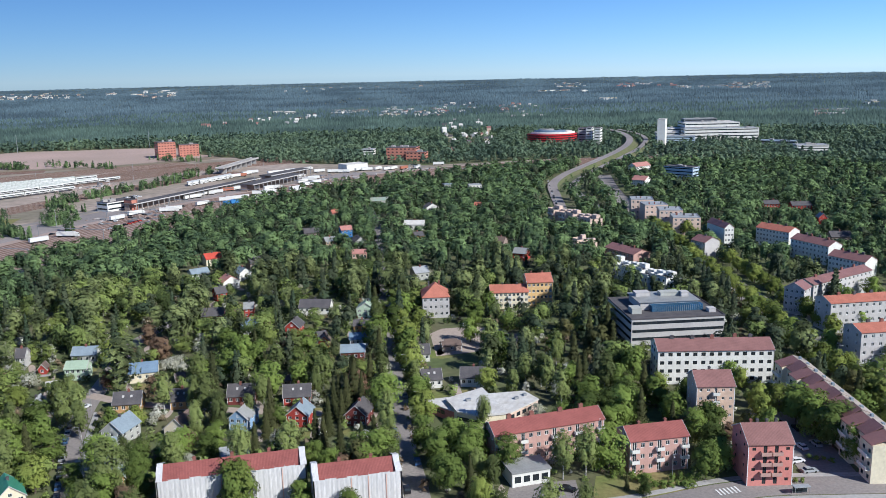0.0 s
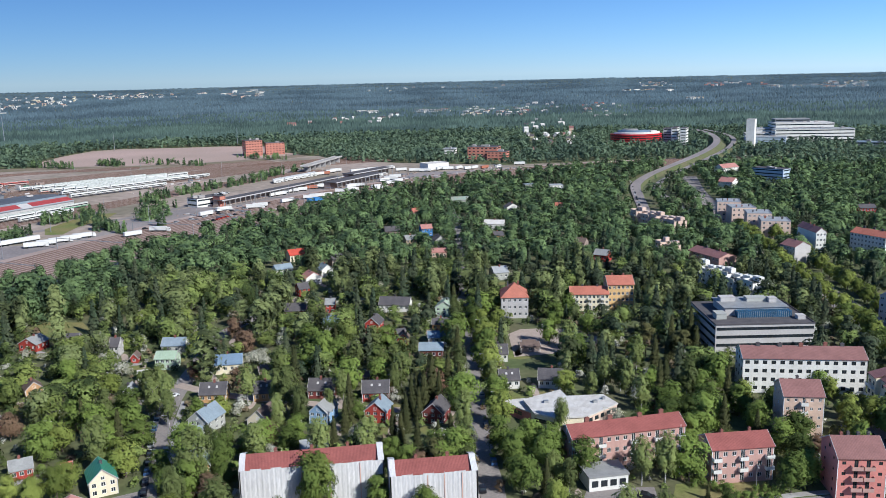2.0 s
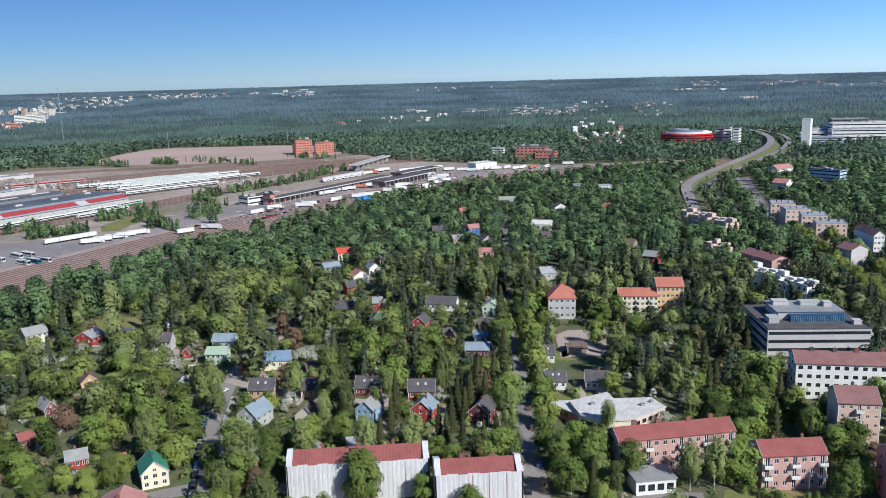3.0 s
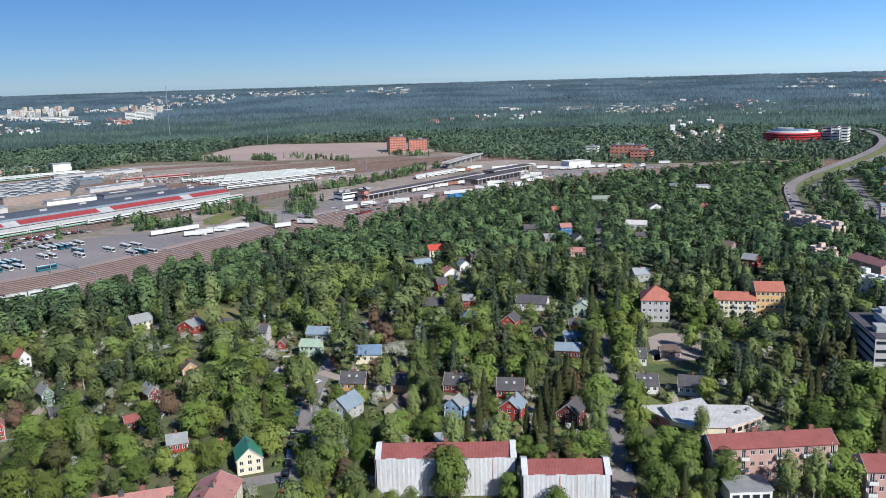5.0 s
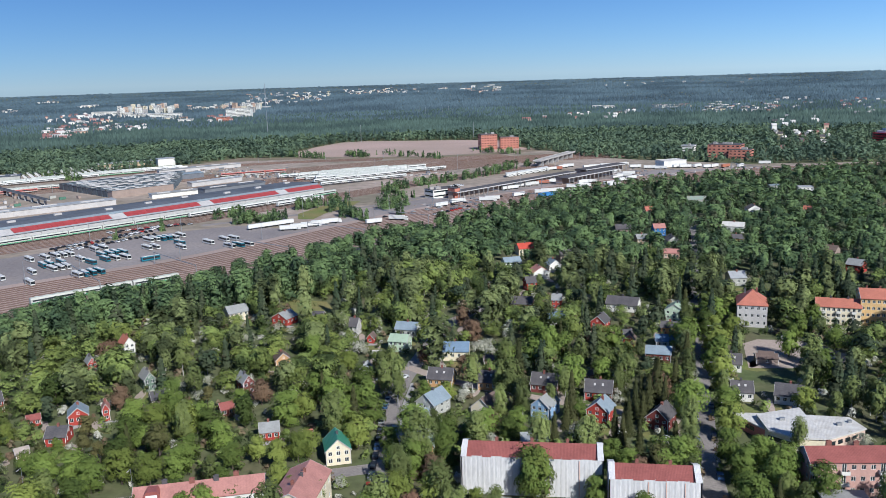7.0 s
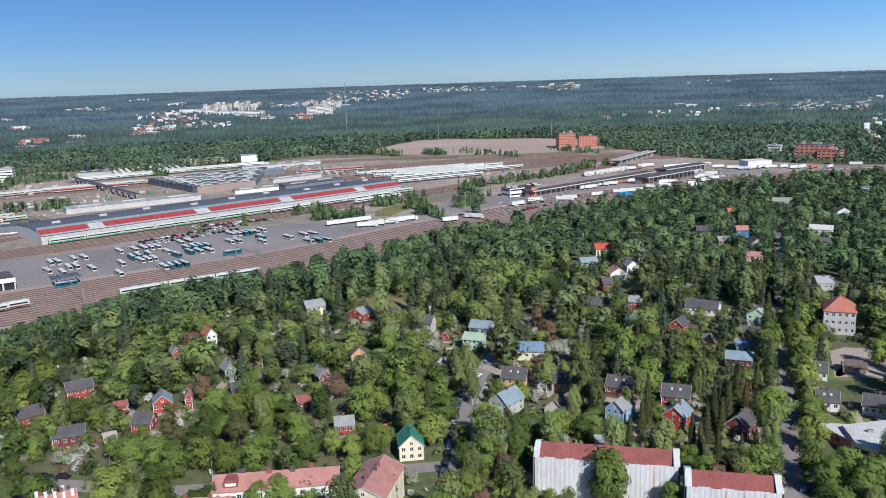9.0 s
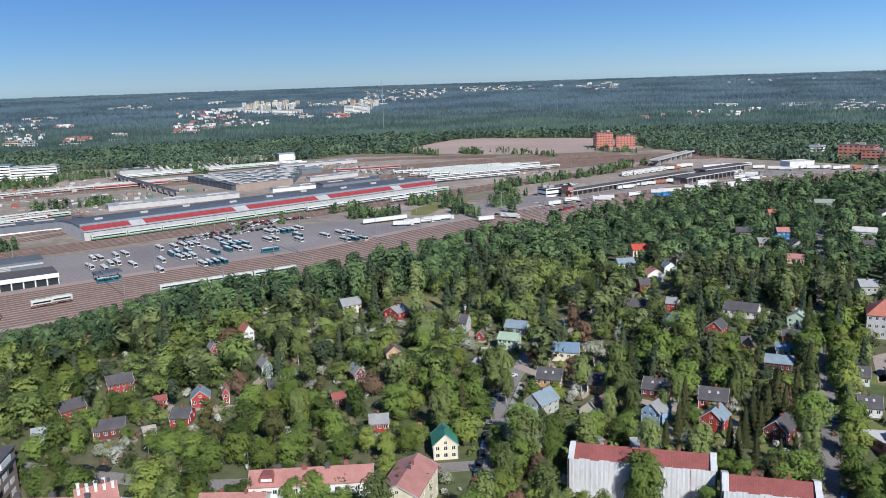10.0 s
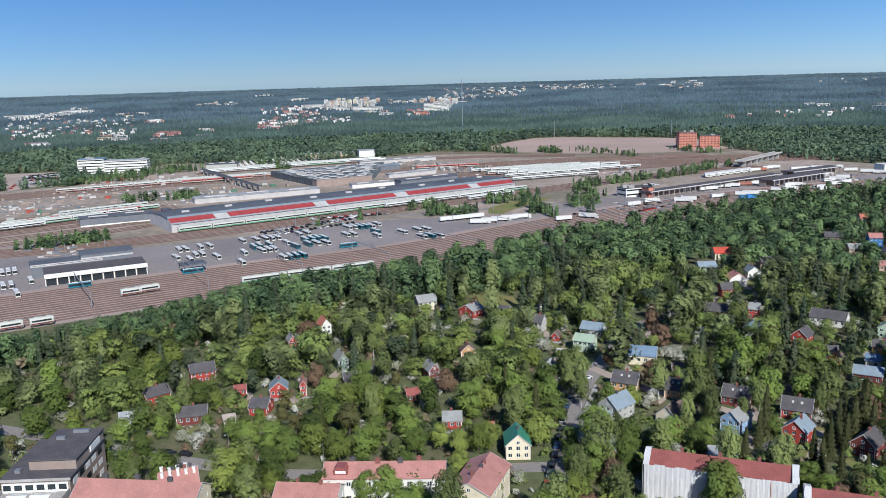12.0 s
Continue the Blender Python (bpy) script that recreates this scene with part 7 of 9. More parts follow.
def mast(x, y, h, label, platform=False, z=0.0):
    root = thing("mast", x, y, 0, label, "mast", "", z)
    s = Soup()
    s.tube(0, 0, 0, h, 0.012 * h + 0.1, 0.004 * h + 0.05, 8)
    part("pole", s.done("pole", STEEL), root)
    if platform:
        s = Soup()
        s.tube(0, 0, h * 0.96, h * 0.985, 9, 10, 12)
        part("antenna_platform", s.done("antenna_platform", WALLS["white"]), root)
        s = Soup()
        s.tube(0, 0, h - 0.2, h * 1.72, 0.9, 0.5, 6)
        part("antenna", s.done("antenna", STEEL), root)
    return root


mast(-962, 1488, 62, "tall slender radio mast with broad antenna platform", True)
for x, y in ((-398, 352), (-384, 380), (-352, 432), (-430, 330), (-338, 505), (-462, 470), (-420, 520), (-300, 640), (-265, 720), (-228, 790), (-195, 860), (-150, 940), (-360, 600), (-500, 300)):
    mast(x, y, 14, "slim floodlight mast in the yard")

for line, off, step in ((FRONT, -24, 5), (WESTLINE, -28, 5), (PARK, -12, 6), (REDLINE, -34, 6), (BACKLINE, 34, 6)):
    for x, y in offset_line(line, off)[4::step]:
        mast(x, y, 10, "slim grey catenary mast beside the sidings")
for x, y in ((-920, 2188), (-874, 2124), (-839, 2158), (-840, 2208), (-489, 1405), (-680, 1348)):
    mast(x, y, 30, "thin lattice pylon standing above the forest")

# bushes and small trees between the yards
YARD_GREEN = []
yr = random.Random(3)
for cx, cy, rx, ry, n in ((-341, 630, 14, 8, 14), (-391, 566, 9, 12, 26), (-374, 576, 8, 14, 26), (-420, 585, 6, 16, 14), (-376, 650, 9, 22, 40), (-369, 680, 6, 12, 16), (-305, 660, 5, 18, 40), (-321, 606, 11, 5, 26), (-300, 592, 5, 5, 10),
                          (-283, 625, 4, 3, 6), (-321, 700, 9, 22, 22), (-300, 745, 8, 20, 14), (-346, 744, 9, 10, 26), (-450, 482, 4, 4, 4), (-438, 517, 2.5, 3, 3), (-565, 340, 7, 34, 90), (-706, 508, 6, 16, 26), (-683, 543, 5, 18, 34), (-345, 790, 6, 40, 40),
                          (-310, 865, 6, 60, 60), (-290, 960, 8, 60, 60), (-640, 1082, 60, 8, 50), (-560, 1096, 30, 8, 60), (-480, 1100, 70, 8, 40), (-370, 1165, 50, 12, 46), (-905, 600, 26, 60, 130), (-915, 690, 22, 60, 120), (-820, 800, 60, 8, 40)):
    for k in range(n):
        a, q = yr.uniform(0, 6.28), math.sqrt(yr.random())
        u, v = rx * q * math.cos(a), ry * q * math.sin(a)
        YARD_GREEN.append((yr.choice(["maple", "birch", "spruce", "spruce"]), cx + u * 0.92 + v * 0.39, cy - u * 0.39 + v * 0.92, yr.uniform(4.0, 10.5), 0.0))

# clutter of the yards: vans, containers and low huts
def container_mesh(L, mat):
    s = Soup()
    s.box(-L / 2, L / 2, -1.22, 1.22, 0.15, 2.55)
    for k in range(int(L / 1.2)):
        x = -L / 2 + 0.4 + k * 1.2
        s.box(x, x + 0.5, -1.27, -1.22, 0.3, 2.4)
    s.box(-L / 2 - 0.03, L / 2 + 0.03, -1.28, 1.28, 2.55, 2.62)
    return s.done("container", mat)


def van_mesh():
    s = Soup()
    s.extrude([(-2.6, 0.35), (2.55, 0.35), (2.6, 1.1), (1.75, 1.35), (1.1, 2.25), (-2.55, 2.35)], "y", -0.95, 0.95)
    s.extrude([(1.78, 1.36), (1.14, 2.2), (1.2, 2.22), (1.84, 1.38)], "y", -0.85, 0.85, 1)
    for x in (-1.7, 1.7):
        s.box(x - 0.33, x + 0.33, -0.97, 0.97, 0, 0.6, 2)
    return s.done("van", TRAILER_WHITE, GLASS, RUBBER)


kr = random.Random(21)
CONTAINER = [WALLS["palegrey"], WALLS["grey"], paint("container_green", (0.1, 0.2, 0.14)), paint("container_red", (0.36, 0.08, 0.06)), paint("container_navy", (0.06, 0.12, 0.25)), WALLS["brown"]]
C_NAME = ("pale", "grey", "green", "red", "navy blue", "brown")
C_MESH = [container_mesh(6.1, m) for m in CONTAINER]
for cx, cy, rx, ry, n in ((-660, 850, 70, 30, 26), (-560, 870, 30, 40, 16), (-800, 480, 60, 60, 12), (-730, 420, 30, 60, 6), (-690, 620, 40, 40, 14), (-470, 700, 12, 40, 6), (-890, 620, 30, 40, 16)):
    for k in range(n):
        c = kr.choice((0, 1, 1, 5, 5, 5, 5, 5, 5, 2, 3))
        ob = tagged(new("container", C_MESH[c]), C_NAME[c] + " steel container standing on the yard", "container", "containers of the rail yard")
        ob.matrix_basis = pose(cx + kr.uniform(-rx, rx), cy + kr.uniform(-ry, ry), 0, 0, 0, kr.choice((62, 62, -28)) + kr.uniform(-8, 8))
# rows of white vans by the forest edge
VAN = van_mesh()
for r in range(6):
    for k in range(17):
        if kr.random() < 0.16:
            continue
        ob = tagged(new("van", VAN), "white delivery van parked in a row", "van", "parked vans")
        ob.matrix_basis = pose(-877 - r * 12.0 + k * 3.4 + kr.uniform(-0.5, 0.5), 778 + r * 9.5 + k * 7.6, 0, 0, 0, 10 + kr.uniform(-6, 6))

# pallets, rail stacks and heaps lying between the tracks
gr = random.Random(31)
for name, mat, label in (("yard_clutter", WALLS["brown"], "brown pallets, sleepers and heaps between the tracks"), ("yard_clutter", WALLS["palegrey"], "pale crates and sheet stacks between the tracks"), ("yard_clutter", WALLS["slate"], "dark rail stacks and huts between the tracks")):
    s = Soup()
    for cx, cy, rx, ry, n in ((-790, 420, 70, 110, 90), (-700, 560, 60, 60, 50), (-860, 600, 60, 70, 60), (-500, 860, 50, 60, 50), (-640, 900, 90, 40, 60), (-400, 900, 40, 60, 40), (-150, 930, 60, 40, 50), (-40, 1000, 90, 20, 40), (-250, 690, 30, 50, 24), (-560, 330, 40, 30, 16)):
        for k in range(n):
            a = gr.gauss(0, 0.5) * ry
            q = gr.uniform(-1, 1) * rx
            x, y = cx + q * 0.92 + a * 0.39, cy - q * 0.39 + a * 0.92
            L, D, h = gr.uniform(1.2, 6.5), gr.uniform(0.8, 2.4), gr.choice((0.3, 0.4, 0.6, 0.9, 1.6))
            v0 = len(s.v)
            s.box(-L / 2, L / 2, -D / 2, D / 2, 0, h)
            m = pose(x, y, 0.05, 0, 0, 66 + gr.uniform(-12, 12) + gr.choice((0, 0, 0, 90)))
            s.v[v0:] = [tuple(m @ Vector(p)) for p in s.v[v0:]]
    tagged(new(name, s.done(name, mat)), label, "clutter", kind="stuff")

# ---------------------------------------------------------------- trees


def leaf_clumps(pos, out_dir, size, rng, droop=0.0):
    """Small uneven three-cornered clumps of leaves facing roughly outwards, with soft crown normals."""
    n = len(pos)
    d = out_dir + rng.normal(0, 0.2, (n, 3))
    d[:, 2] += 0.2 - droop
    d /= np.linalg.norm(d, axis=1, keepdims=True) + 1e-9
    a = np.cross(d, rng.normal(0, 1, (n, 3)))
    a /= np.linalg.norm(a, axis=1, keepdims=True) + 1e-9
    b = np.cross(d, a)
    s = (size * rng.uniform(0.6, 1.4, n))[:, None]
    k = rng.uniform(0.6, 1.1, (n, 1))
    v = np.stack([pos - a * s * 0.87 - b * s * k * 0.5, pos + a * s * 0.87 - b * s * k * 0.5, pos + b * s * k], axis=1)
    v += rng.normal(0, 0.15, v.shape) * size[:, None, None]
    soft = out_dir + rng.normal(0, 0.07, (n, 3))
    soft[:, 2] += 0.12
    soft /= np.linalg.norm(soft, axis=1, keepdims=True)
    return v.reshape(-1, 3), np.arange(3 * n).reshape(n, 3), np.repeat(soft, 3, axis=0)


def crown_points(kind, n, seed):
    """Clump places and outward directions on a crown for a tree one unit high."""
    rng = np.random.default_rng(seed)
    if kind == "spruce":
        h = rng.uniform(0, 1, n) ** 1.35
        z = 0.08 + 0.92 * h
        tier = 0.75 + 0.25 * np.cos(z * 60)
        r = 0.2 * (1 - h) ** 0.8 * tier * rng.uniform(0.55, 1.05, n) + 0.008
        a = rng.uniform(0, 2 * math.pi, n)
        p = np.stack([r * np.cos(a), r * np.sin(a), z - r * 0.35], 1)
        d = np.stack([np.cos(a), np.sin(a), np.full(n, 0.5)], 1)
        return p, d, rng
    few = int(min(58, max(9, n / 32)))
    if kind == "birch":
        lo, wid, blobs = 0.1, 0.22, few
    elif kind == "pine":
        lo, wid, blobs = 0.4, 0.21, max(9, few // 2)
    elif kind in ("blossom", "shrub"):
        lo, wid, blobs = 0.1, 0.5, max(8, few // 2)
    else:
        lo, wid, blobs = 0.06, 0.37, few
    tuft = (20.0 / blobs) ** 0.42
    zc = lo + 0.08 + (0.86 - lo) * rng.uniform(0, 1, blobs)
    mid, half = (lo + 1) / 2 - 0.05, (1 - lo) / 2 + 0.05
    prof = np.sqrt(np.clip(1 - ((zc - mid) / half) ** 2, 0.06, 1))
    a = rng.uniform(0, 2 * math.pi, blobs)
    # lopsided outline: the crown bulges towards some sides more than others
    bulge = 1 + 0.16 * np.cos(2 * a + rng.uniform(0, 6)) + 0.12 * np.cos(3 * a + 9 * zc + rng.uniform(0, 6))
    rr = wid * prof * bulge * (0.3 + 0.6 * np.sqrt(rng.uniform(0, 1, blobs)))
    c = np.stack([rr * np.cos(a), rr * np.sin(a), zc], 1)
    br = wid * (0.45 + 0.55 * prof) * rng.uniform(0.36, 0.6, blobs) * tuft
    c[0], br[0] = (0, 0, 0.97 - wid * 0.35), wid * 0.35
    c[1], br[1] = (0, 0, mid), wid * 0.62
    c[2], br[2] = (0, 0, mid + half * 0.45), wid * 0.5
    i = rng.choice(blobs, n, p=br ** 2 / (br ** 2).sum())
    d = rng.normal(0, 1, (n, 3))
    d[:, 2] = np.where(d[:, 2] < -0.4 * np.linalg.norm(d, axis=1), -d[:, 2], d[:, 2])
    d /= np.linalg.norm(d, axis=1, keepdims=True)
    stretch = np.array([1, 1, 2.3 if kind == "birch" else 0.9])
    p = c[i] + d * br[i][:, None] * stretch * rng.uniform(0.9, 1.06, (n, 1))
    p[:, 2] = np.clip(p[:, 2], lo, 1.02)
    whole = np.stack([p[:, 0] / wid, p[:, 1] / wid, (p[:, 2] - (lo + 1) / 2) / ((1 - lo) / 2)], 1)
    return p, d * 0.42 + whole * 0.8, rng


def with_core(p, size):
    """Turns every ninth clump into a large one deeper inside, so that the crown is dense."""
    p, sizes = p.copy(), np.full(len(p), size)
    k = max(6, len(p) // 9)
    p[:k, :2] *= 0.68
    p[:k, 2] = 0.5 + (p[:k, 2] - 0.5) * 0.88
    sizes[:k] *= 1.9
    return p, sizes


def crown_mesh(kind, height, n, size, seed, mat):
    p, d, rng = crown_points(kind, n, seed)
    p, sizes = with_core(p, size)
    v, f, s = leaf_clumps(p * height, d, sizes, rng, 0.35 if kind == "spruce" else 0.0)
    return big_mesh("crown", v, f, mat, s)


def trunk_mesh(kind, height, seed):
    rng = random.Random(seed)
    s = Soup()
    r = height * (0.016 if kind in ("birch", "spruce") else 0.022)
    top = height * (0.95 if kind == "spruce" else 0.7)
    k = 5
    px = py = 0.0
    for i in range(k):
        z0, z1 = top * i / k, top * (i + 1) / k
        dx, dy = rng.uniform(-0.02, 0.02) * height * 0.4, rng.uniform(-0.02, 0.02) * height * 0.4
        s.tube(px, py, z0 - 0.05, z1, r * (1 - 0.17 * i), r * (1 - 0.17 * (i + 1)), 6, 0, dx, dy)
        px, py = px + dx, py + dy
        if i >= 1 and kind != "spruce":
            for b in range(3):
                a = rng.uniform(0, 6.28)
                ln = height * rng.uniform(0.1, 0.2)
                s.tube(px, py, z1 - 0.3, z1 + ln * 0.6, r * 0.4, r * 0.1, 4, 0, ln * math.cos(a), ln * math.sin(a))
    return s.done("trunk", BIRCH_BARK if kind == "birch" else BARK, fix=False)


KINDS = {
    "maple": ("maple_tree", "round broad-leaved tree with dense green crown", "maple", 11, 2500, 0.38),
    "linden": ("linden_tree", "round linden with fresh yellow-green leaves", "linden", 11, 2500, 0.38),
    "birch": ("birch_tree", "tall birch with loose light green crown", "birch", 15, 2100, 0.41),
    "spruce": ("spruce_tree", "tall dark green pointed spruce", "spruce", 15, 1900, 0.36),
    "pine": ("pine_tree", "pine with high dark crown and bare trunk", "pine", 14, 1500, 0.36),
    "blossom": ("cherry_tree", "small fruit tree in pale blossom", "blossom", 5, 700, 0.24),
    "copper": ("copper_tree", "broad-leaved tree with reddish-brown leaves", "copper", 11, 2500, 0.38),
}
PROTO = {}
TREES = []
VARIANTS = 3


def tree(kind, x, y, height, turn=None):
    """One tree: trunk and crown. The first of each variant is built, the rest are copies of it."""
    rng = random.Random(int(x * 13.7 + y * 7.1))
    v = rng.randrange(VARIANTS)
    name, label, leaf, h0, n, size = KINDS[kind]
    sc = height / h0
    w = sc * rng.uniform(0.9, 1.15)
    m = Matrix.LocRotScale((x, y, 0), Euler((0, 0, rng.uniform(0, 6.28))), (w, w, sc))
    TREES.append((x, y))
    # trees near the crossroads and lanes carry finer leaves
    fine = math.hypot(x, y) < 265
    n, size = (int(n * 1.4), size * 0.83) if fine else (int(n * 0.62), size * 1.24)
    v = v + VARIANTS * fine
    if (kind, v) not in PROTO:
        shape = {"linden": "maple", "copper": "maple"}.get(kind, kind)
        root = tagged(new(name), label, "tree", "trees of the garden suburb")
        part("trunk", trunk_mesh(shape, h0, v + 3), root)
        part("crown", crown_mesh(shape, h0, n, size, 17 * v + len(kind), LEAF[leaf]), root)
        root.matrix_basis = m
        PROTO[(kind, v)] = (root, w, sc)
        return root
    src, w0, s0 = PROTO[(kind, v)]
    return copy_thing(src, m @ Matrix.Diagonal((1 / w0, 1 / w0, 1 / s0, 1)))


def inside(px, py, poly):
    c = np.zeros(len(px), bool)
    n = len(poly)
    for i in range(n):
        (x0, y0), (x1, y1) = poly[i], poly[(i + 1) % n]
        if y0 == y1:
            continue
        c ^= ((y0 > py) != (y1 > py)) & (px < (x1 - x0) * (py - y0) / (y1 - y0) + x0)
    return c


def near_line(px, py, line, dist):
    d = np.full(len(px), 1e9)
    L = np.array(line)
    for a, b in zip(L[:-1], L[1:]):
        ab = b - a
        t = np.clip(((px - a[0]) * ab[0] + (py - a[1]) * ab[1]) / (ab @ ab + 1e-9), 0, 1)
        d = np.minimum(d, np.hypot(px - a[0] - t * ab[0], py - a[1] - t * ab[1]))
    return d < dist


def free(px, py, crown=3.0, fronts=True):
    """Where a tree may stand: off roads, yards, houses and the camera's view of houses."""
    ok = np.ones(len(px), bool)
    for poly in OPEN:
        ok &= ~inside(px, py, poly)
    for line, gap in ROADS:
        ok &= ~near_line(px, py, line, gap + crown * 0.35)
    for x, y, rot, hl, hd, clear in FOOT:
        r = radians(rot)
        dx, dy = px - x, py - y
        u = dx * math.cos(r) + dy * math.sin(r)
        v = -dx * math.sin(r) + dy * math.cos(r)
        ok &= ~((np.abs(u) < hl + crown * 0.6) & (np.abs(v) < hd + crown * 0.6))
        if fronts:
            # no trees on the ground between each house and the camera near the origin
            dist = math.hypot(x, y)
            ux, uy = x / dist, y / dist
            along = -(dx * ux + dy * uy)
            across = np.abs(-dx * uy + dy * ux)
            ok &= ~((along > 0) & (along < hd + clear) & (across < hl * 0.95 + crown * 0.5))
    return ok


# the motorway runs on a bank; trees on its camera side are kept low
SLOPE = [(86, 640), (95, 700), (99, 750), (105, 815), (116, 865), (132, 905), (152, 948), (170, 990), (190, 1023), (208, 1060), (222, 1095), (238, 1135), (250, 1165), (260, 1205), (270, 1245), (280, 1290), (287, 1335)]


def height_cap(px, py):
    """Towards the camera only low trees stand close to a house, taller ones further off."""
    cap = np.full(len(px), 99.0)
    for a, b in zip(WOOD_EDGE[:-1], WOOD_EDGE[1:]):
        ab = np.array(b) - np.array(a)
        f = np.clip(((px - a[0]) * ab[0] + (py - a[1]) * ab[1]) / (ab @ ab), 0, 1)
        cap = np.minimum(cap, 6.0 + 0.3 * np.hypot(px - a[0] - f * ab[0], py - a[1] - f * ab[1]))
    for x, y in SLOPE:
        dist = math.hypot(x, y)
        ux, uy = x / dist, y / dist
        dx, dy = px - x, py - y
        along = -(dx * ux + dy * uy)
        across = np.abs(-dx * uy + dy * ux)
        m = (along > 0) & (along < 140) & (across < 11)
        cap[m] = np.minimum(cap[m], 1.5 + along[m] * 105.0 / dist)
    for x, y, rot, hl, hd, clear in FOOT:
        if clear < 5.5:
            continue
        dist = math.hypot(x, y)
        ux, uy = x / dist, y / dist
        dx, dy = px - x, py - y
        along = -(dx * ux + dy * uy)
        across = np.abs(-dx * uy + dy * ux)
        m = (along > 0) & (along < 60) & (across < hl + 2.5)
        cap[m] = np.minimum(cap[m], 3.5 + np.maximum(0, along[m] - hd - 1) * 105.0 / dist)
    return cap


def jitter_grid(x0, x1, y0, y1, step, rng):
    gx, gy = np.meshgrid(np.arange(x0, x1, step), np.arange(y0, y1, step))
    p = np.stack([gx.ravel(), gy.ravel()], 1)
    return p + rng.uniform(-0.48, 0.48, p.shape) * step


def in_view(p, lo=-31.0, hi=66.0):
    az = np.degrees(np.arctan2(-p[:, 0], p[:, 1]))
    return (az > lo) & (az < hi)


def belt(px, py):
    """Inside the wood that runs along the railway."""
    return near_line(px, py, TRACK, 118) & (py > 60)


# trees that stand out one by one
tree("maple", -88.4, 221.9, 11)
tree("maple", -80.8, 225.9, 10.5)
tree("maple", -54.9, 198.6, 15)
tree("maple", -18.2, 224.3, 9.5)
tree("maple", -39.2, 224.0, 9)
tree("spruce", -32.1, 229.2, 13)
tree("spruce", -37.8, 234.8, 12)
tree("spruce", -25.9, 229.1, 12)
tree("spruce", -22.4, 231.5, 13)
tree("birch", -19.8, 245.6, 15)
tree("spruce", -37.9, 259.8, 14)
tree("spruce", -34.2, 264.6, 14)
tree("spruce", -29.0, 262.8, 15)
tree("spruce", -27.8, 281.7, 15)
tree("spruce", -34.8, 285.3, 13)
tree("spruce", -39.1, 247.7, 11)
tree("maple", -8.2, 234.2, 12)
tree("maple", -3.7, 224.2, 12)
tree("maple", 1.0, 234.2, 11)
tree("maple", -1.3, 208.3, 12)
tree("maple", 5.4, 220.1, 12)
tree("birch", 11.1, 209.4, 10)
tree("linden", 7.4, 200.3, 9)
tree("birch", 30.7, 214.7, 14)
tree("maple", 43.9, 218.3, 13.5)
tree("maple", 48.6, 239.0, 11)
tree("maple", 57.0, 257.6, 12)
tree("maple", 44.2, 255.4, 9)
tree("maple", 70.3, 251.2, 11)
tree("maple", 73.4, 236.5, 11)
tree("maple", 78.5, 264.4, 10)
tree("maple", 79.0, 240.5, 12)
tree("maple", 74.5, 217.0, 10.5)
tree("maple", 69.2, 212.6, 12)
tree("maple", 109.5, 238.8, 15)
tree("maple", 108.0, 247.5, 14)
tree("linden", 106.8, 257.9, 10)
tree("maple", 112.5, 231.5, 15)
tree("linden", 101.1, 262.1, 9)
tree("linden", 101.9, 279.6, 8)
tree("maple", 99.6, 283.9, 9)
tree("maple", 65.5, 286.6, 14)
tree("spruce", 55.5, 298.1, 15)
tree("spruce", 63.2, 310.8, 16)
tree("spruce", 53.9, 313.2, 15)
tree("pine", 46.3, 321.4, 14)
tree("birch", 32.6, 284.3, 13)
tree("birch", 40.6, 304.1, 14)
tree("birch", 27.2, 286.2, 12)
tree("maple", 68.0, 263.5, 11)
tree("spruce", 66.2, 272.2, 14)
tree("maple", 58.7, 277.4, 11)
tree("maple", 42.8, 282.7, 10)
tree("blossom", 36.5, 272.7, 6)
tree("linden", -17.0, 331.4, 13)
tree("linden", -12.5, 353.6, 12)
tree("maple", -17.1, 306.3, 11)
tree("linden", -13.9, 290.5, 9)
tree("maple", 12.3, 360.7, 12)
tree("maple", 18.8, 374.4, 12)
tree("maple", 25.9, 348.5, 11)
tree("linden", 16.7, 330.8, 10)
tree("maple", 9.1, 337.3, 11)
tree("maple", -22.9, 354.4, 12)
tree("birch", 15.5, 313, 17)
tree("maple", 19.5, 308, 14)
tree("maple", -118.0, 150.0, 13)
tree("linden", -101.5, 156.5, 11)
tree("linden", 97.0, 247.5, 11)
tree("maple", 95.5, 238.0, 10)
tree("spruce", 115.4, 213.0, 8)
tree("maple", 114.0, 220.5, 12)
tree("copper", 82.7, 293.9, 9)
tree("maple", 97.4, 294.6, 8)
tree("maple", -78.7, 308.3, 14)
tree("maple", -81.9, 298.9, 12)
tree("maple", -73.3, 308.1, 12)
tree("spruce", -66.4, 290.2, 13)
tree("birch", -63.0, 269.2, 12)
tree("birch", -91.3, 291.6, 13)
tree("birch", -81.5, 267.2, 14)
tree("birch", -78.8, 244.7, 13)
tree("birch", -75.9, 256.4, 11)
tree("blossom", -103.8, 338.5, 6)
tree("blossom", -101.9, 328.9, 5)
tree("blossom", -105.2, 308.6, 5)
tree("blossom", -100.9, 305.2, 5)
tree("blossom", -52.2, 239.3, 5)
tree("blossom", -96.0, 256.5, 5)
tree("blossom", -161.1, 327.4, 6)
tree("blossom", -152.2, 293.0, 5)
tree("blossom", -167.0, 305.9, 5)
tree("birch", -128.8, 271.3, 13)
tree("birch", -124.3, 254.7, 14)
tree("birch", -115.5, 246.6, 13)
tree("linden", -132.4, 315.2, 12)
tree("spruce", -125.3, 309.7, 11)
tree("copper", -123.8, 289.6, 8)
tree("copper", -103.5, 281.3, 9)
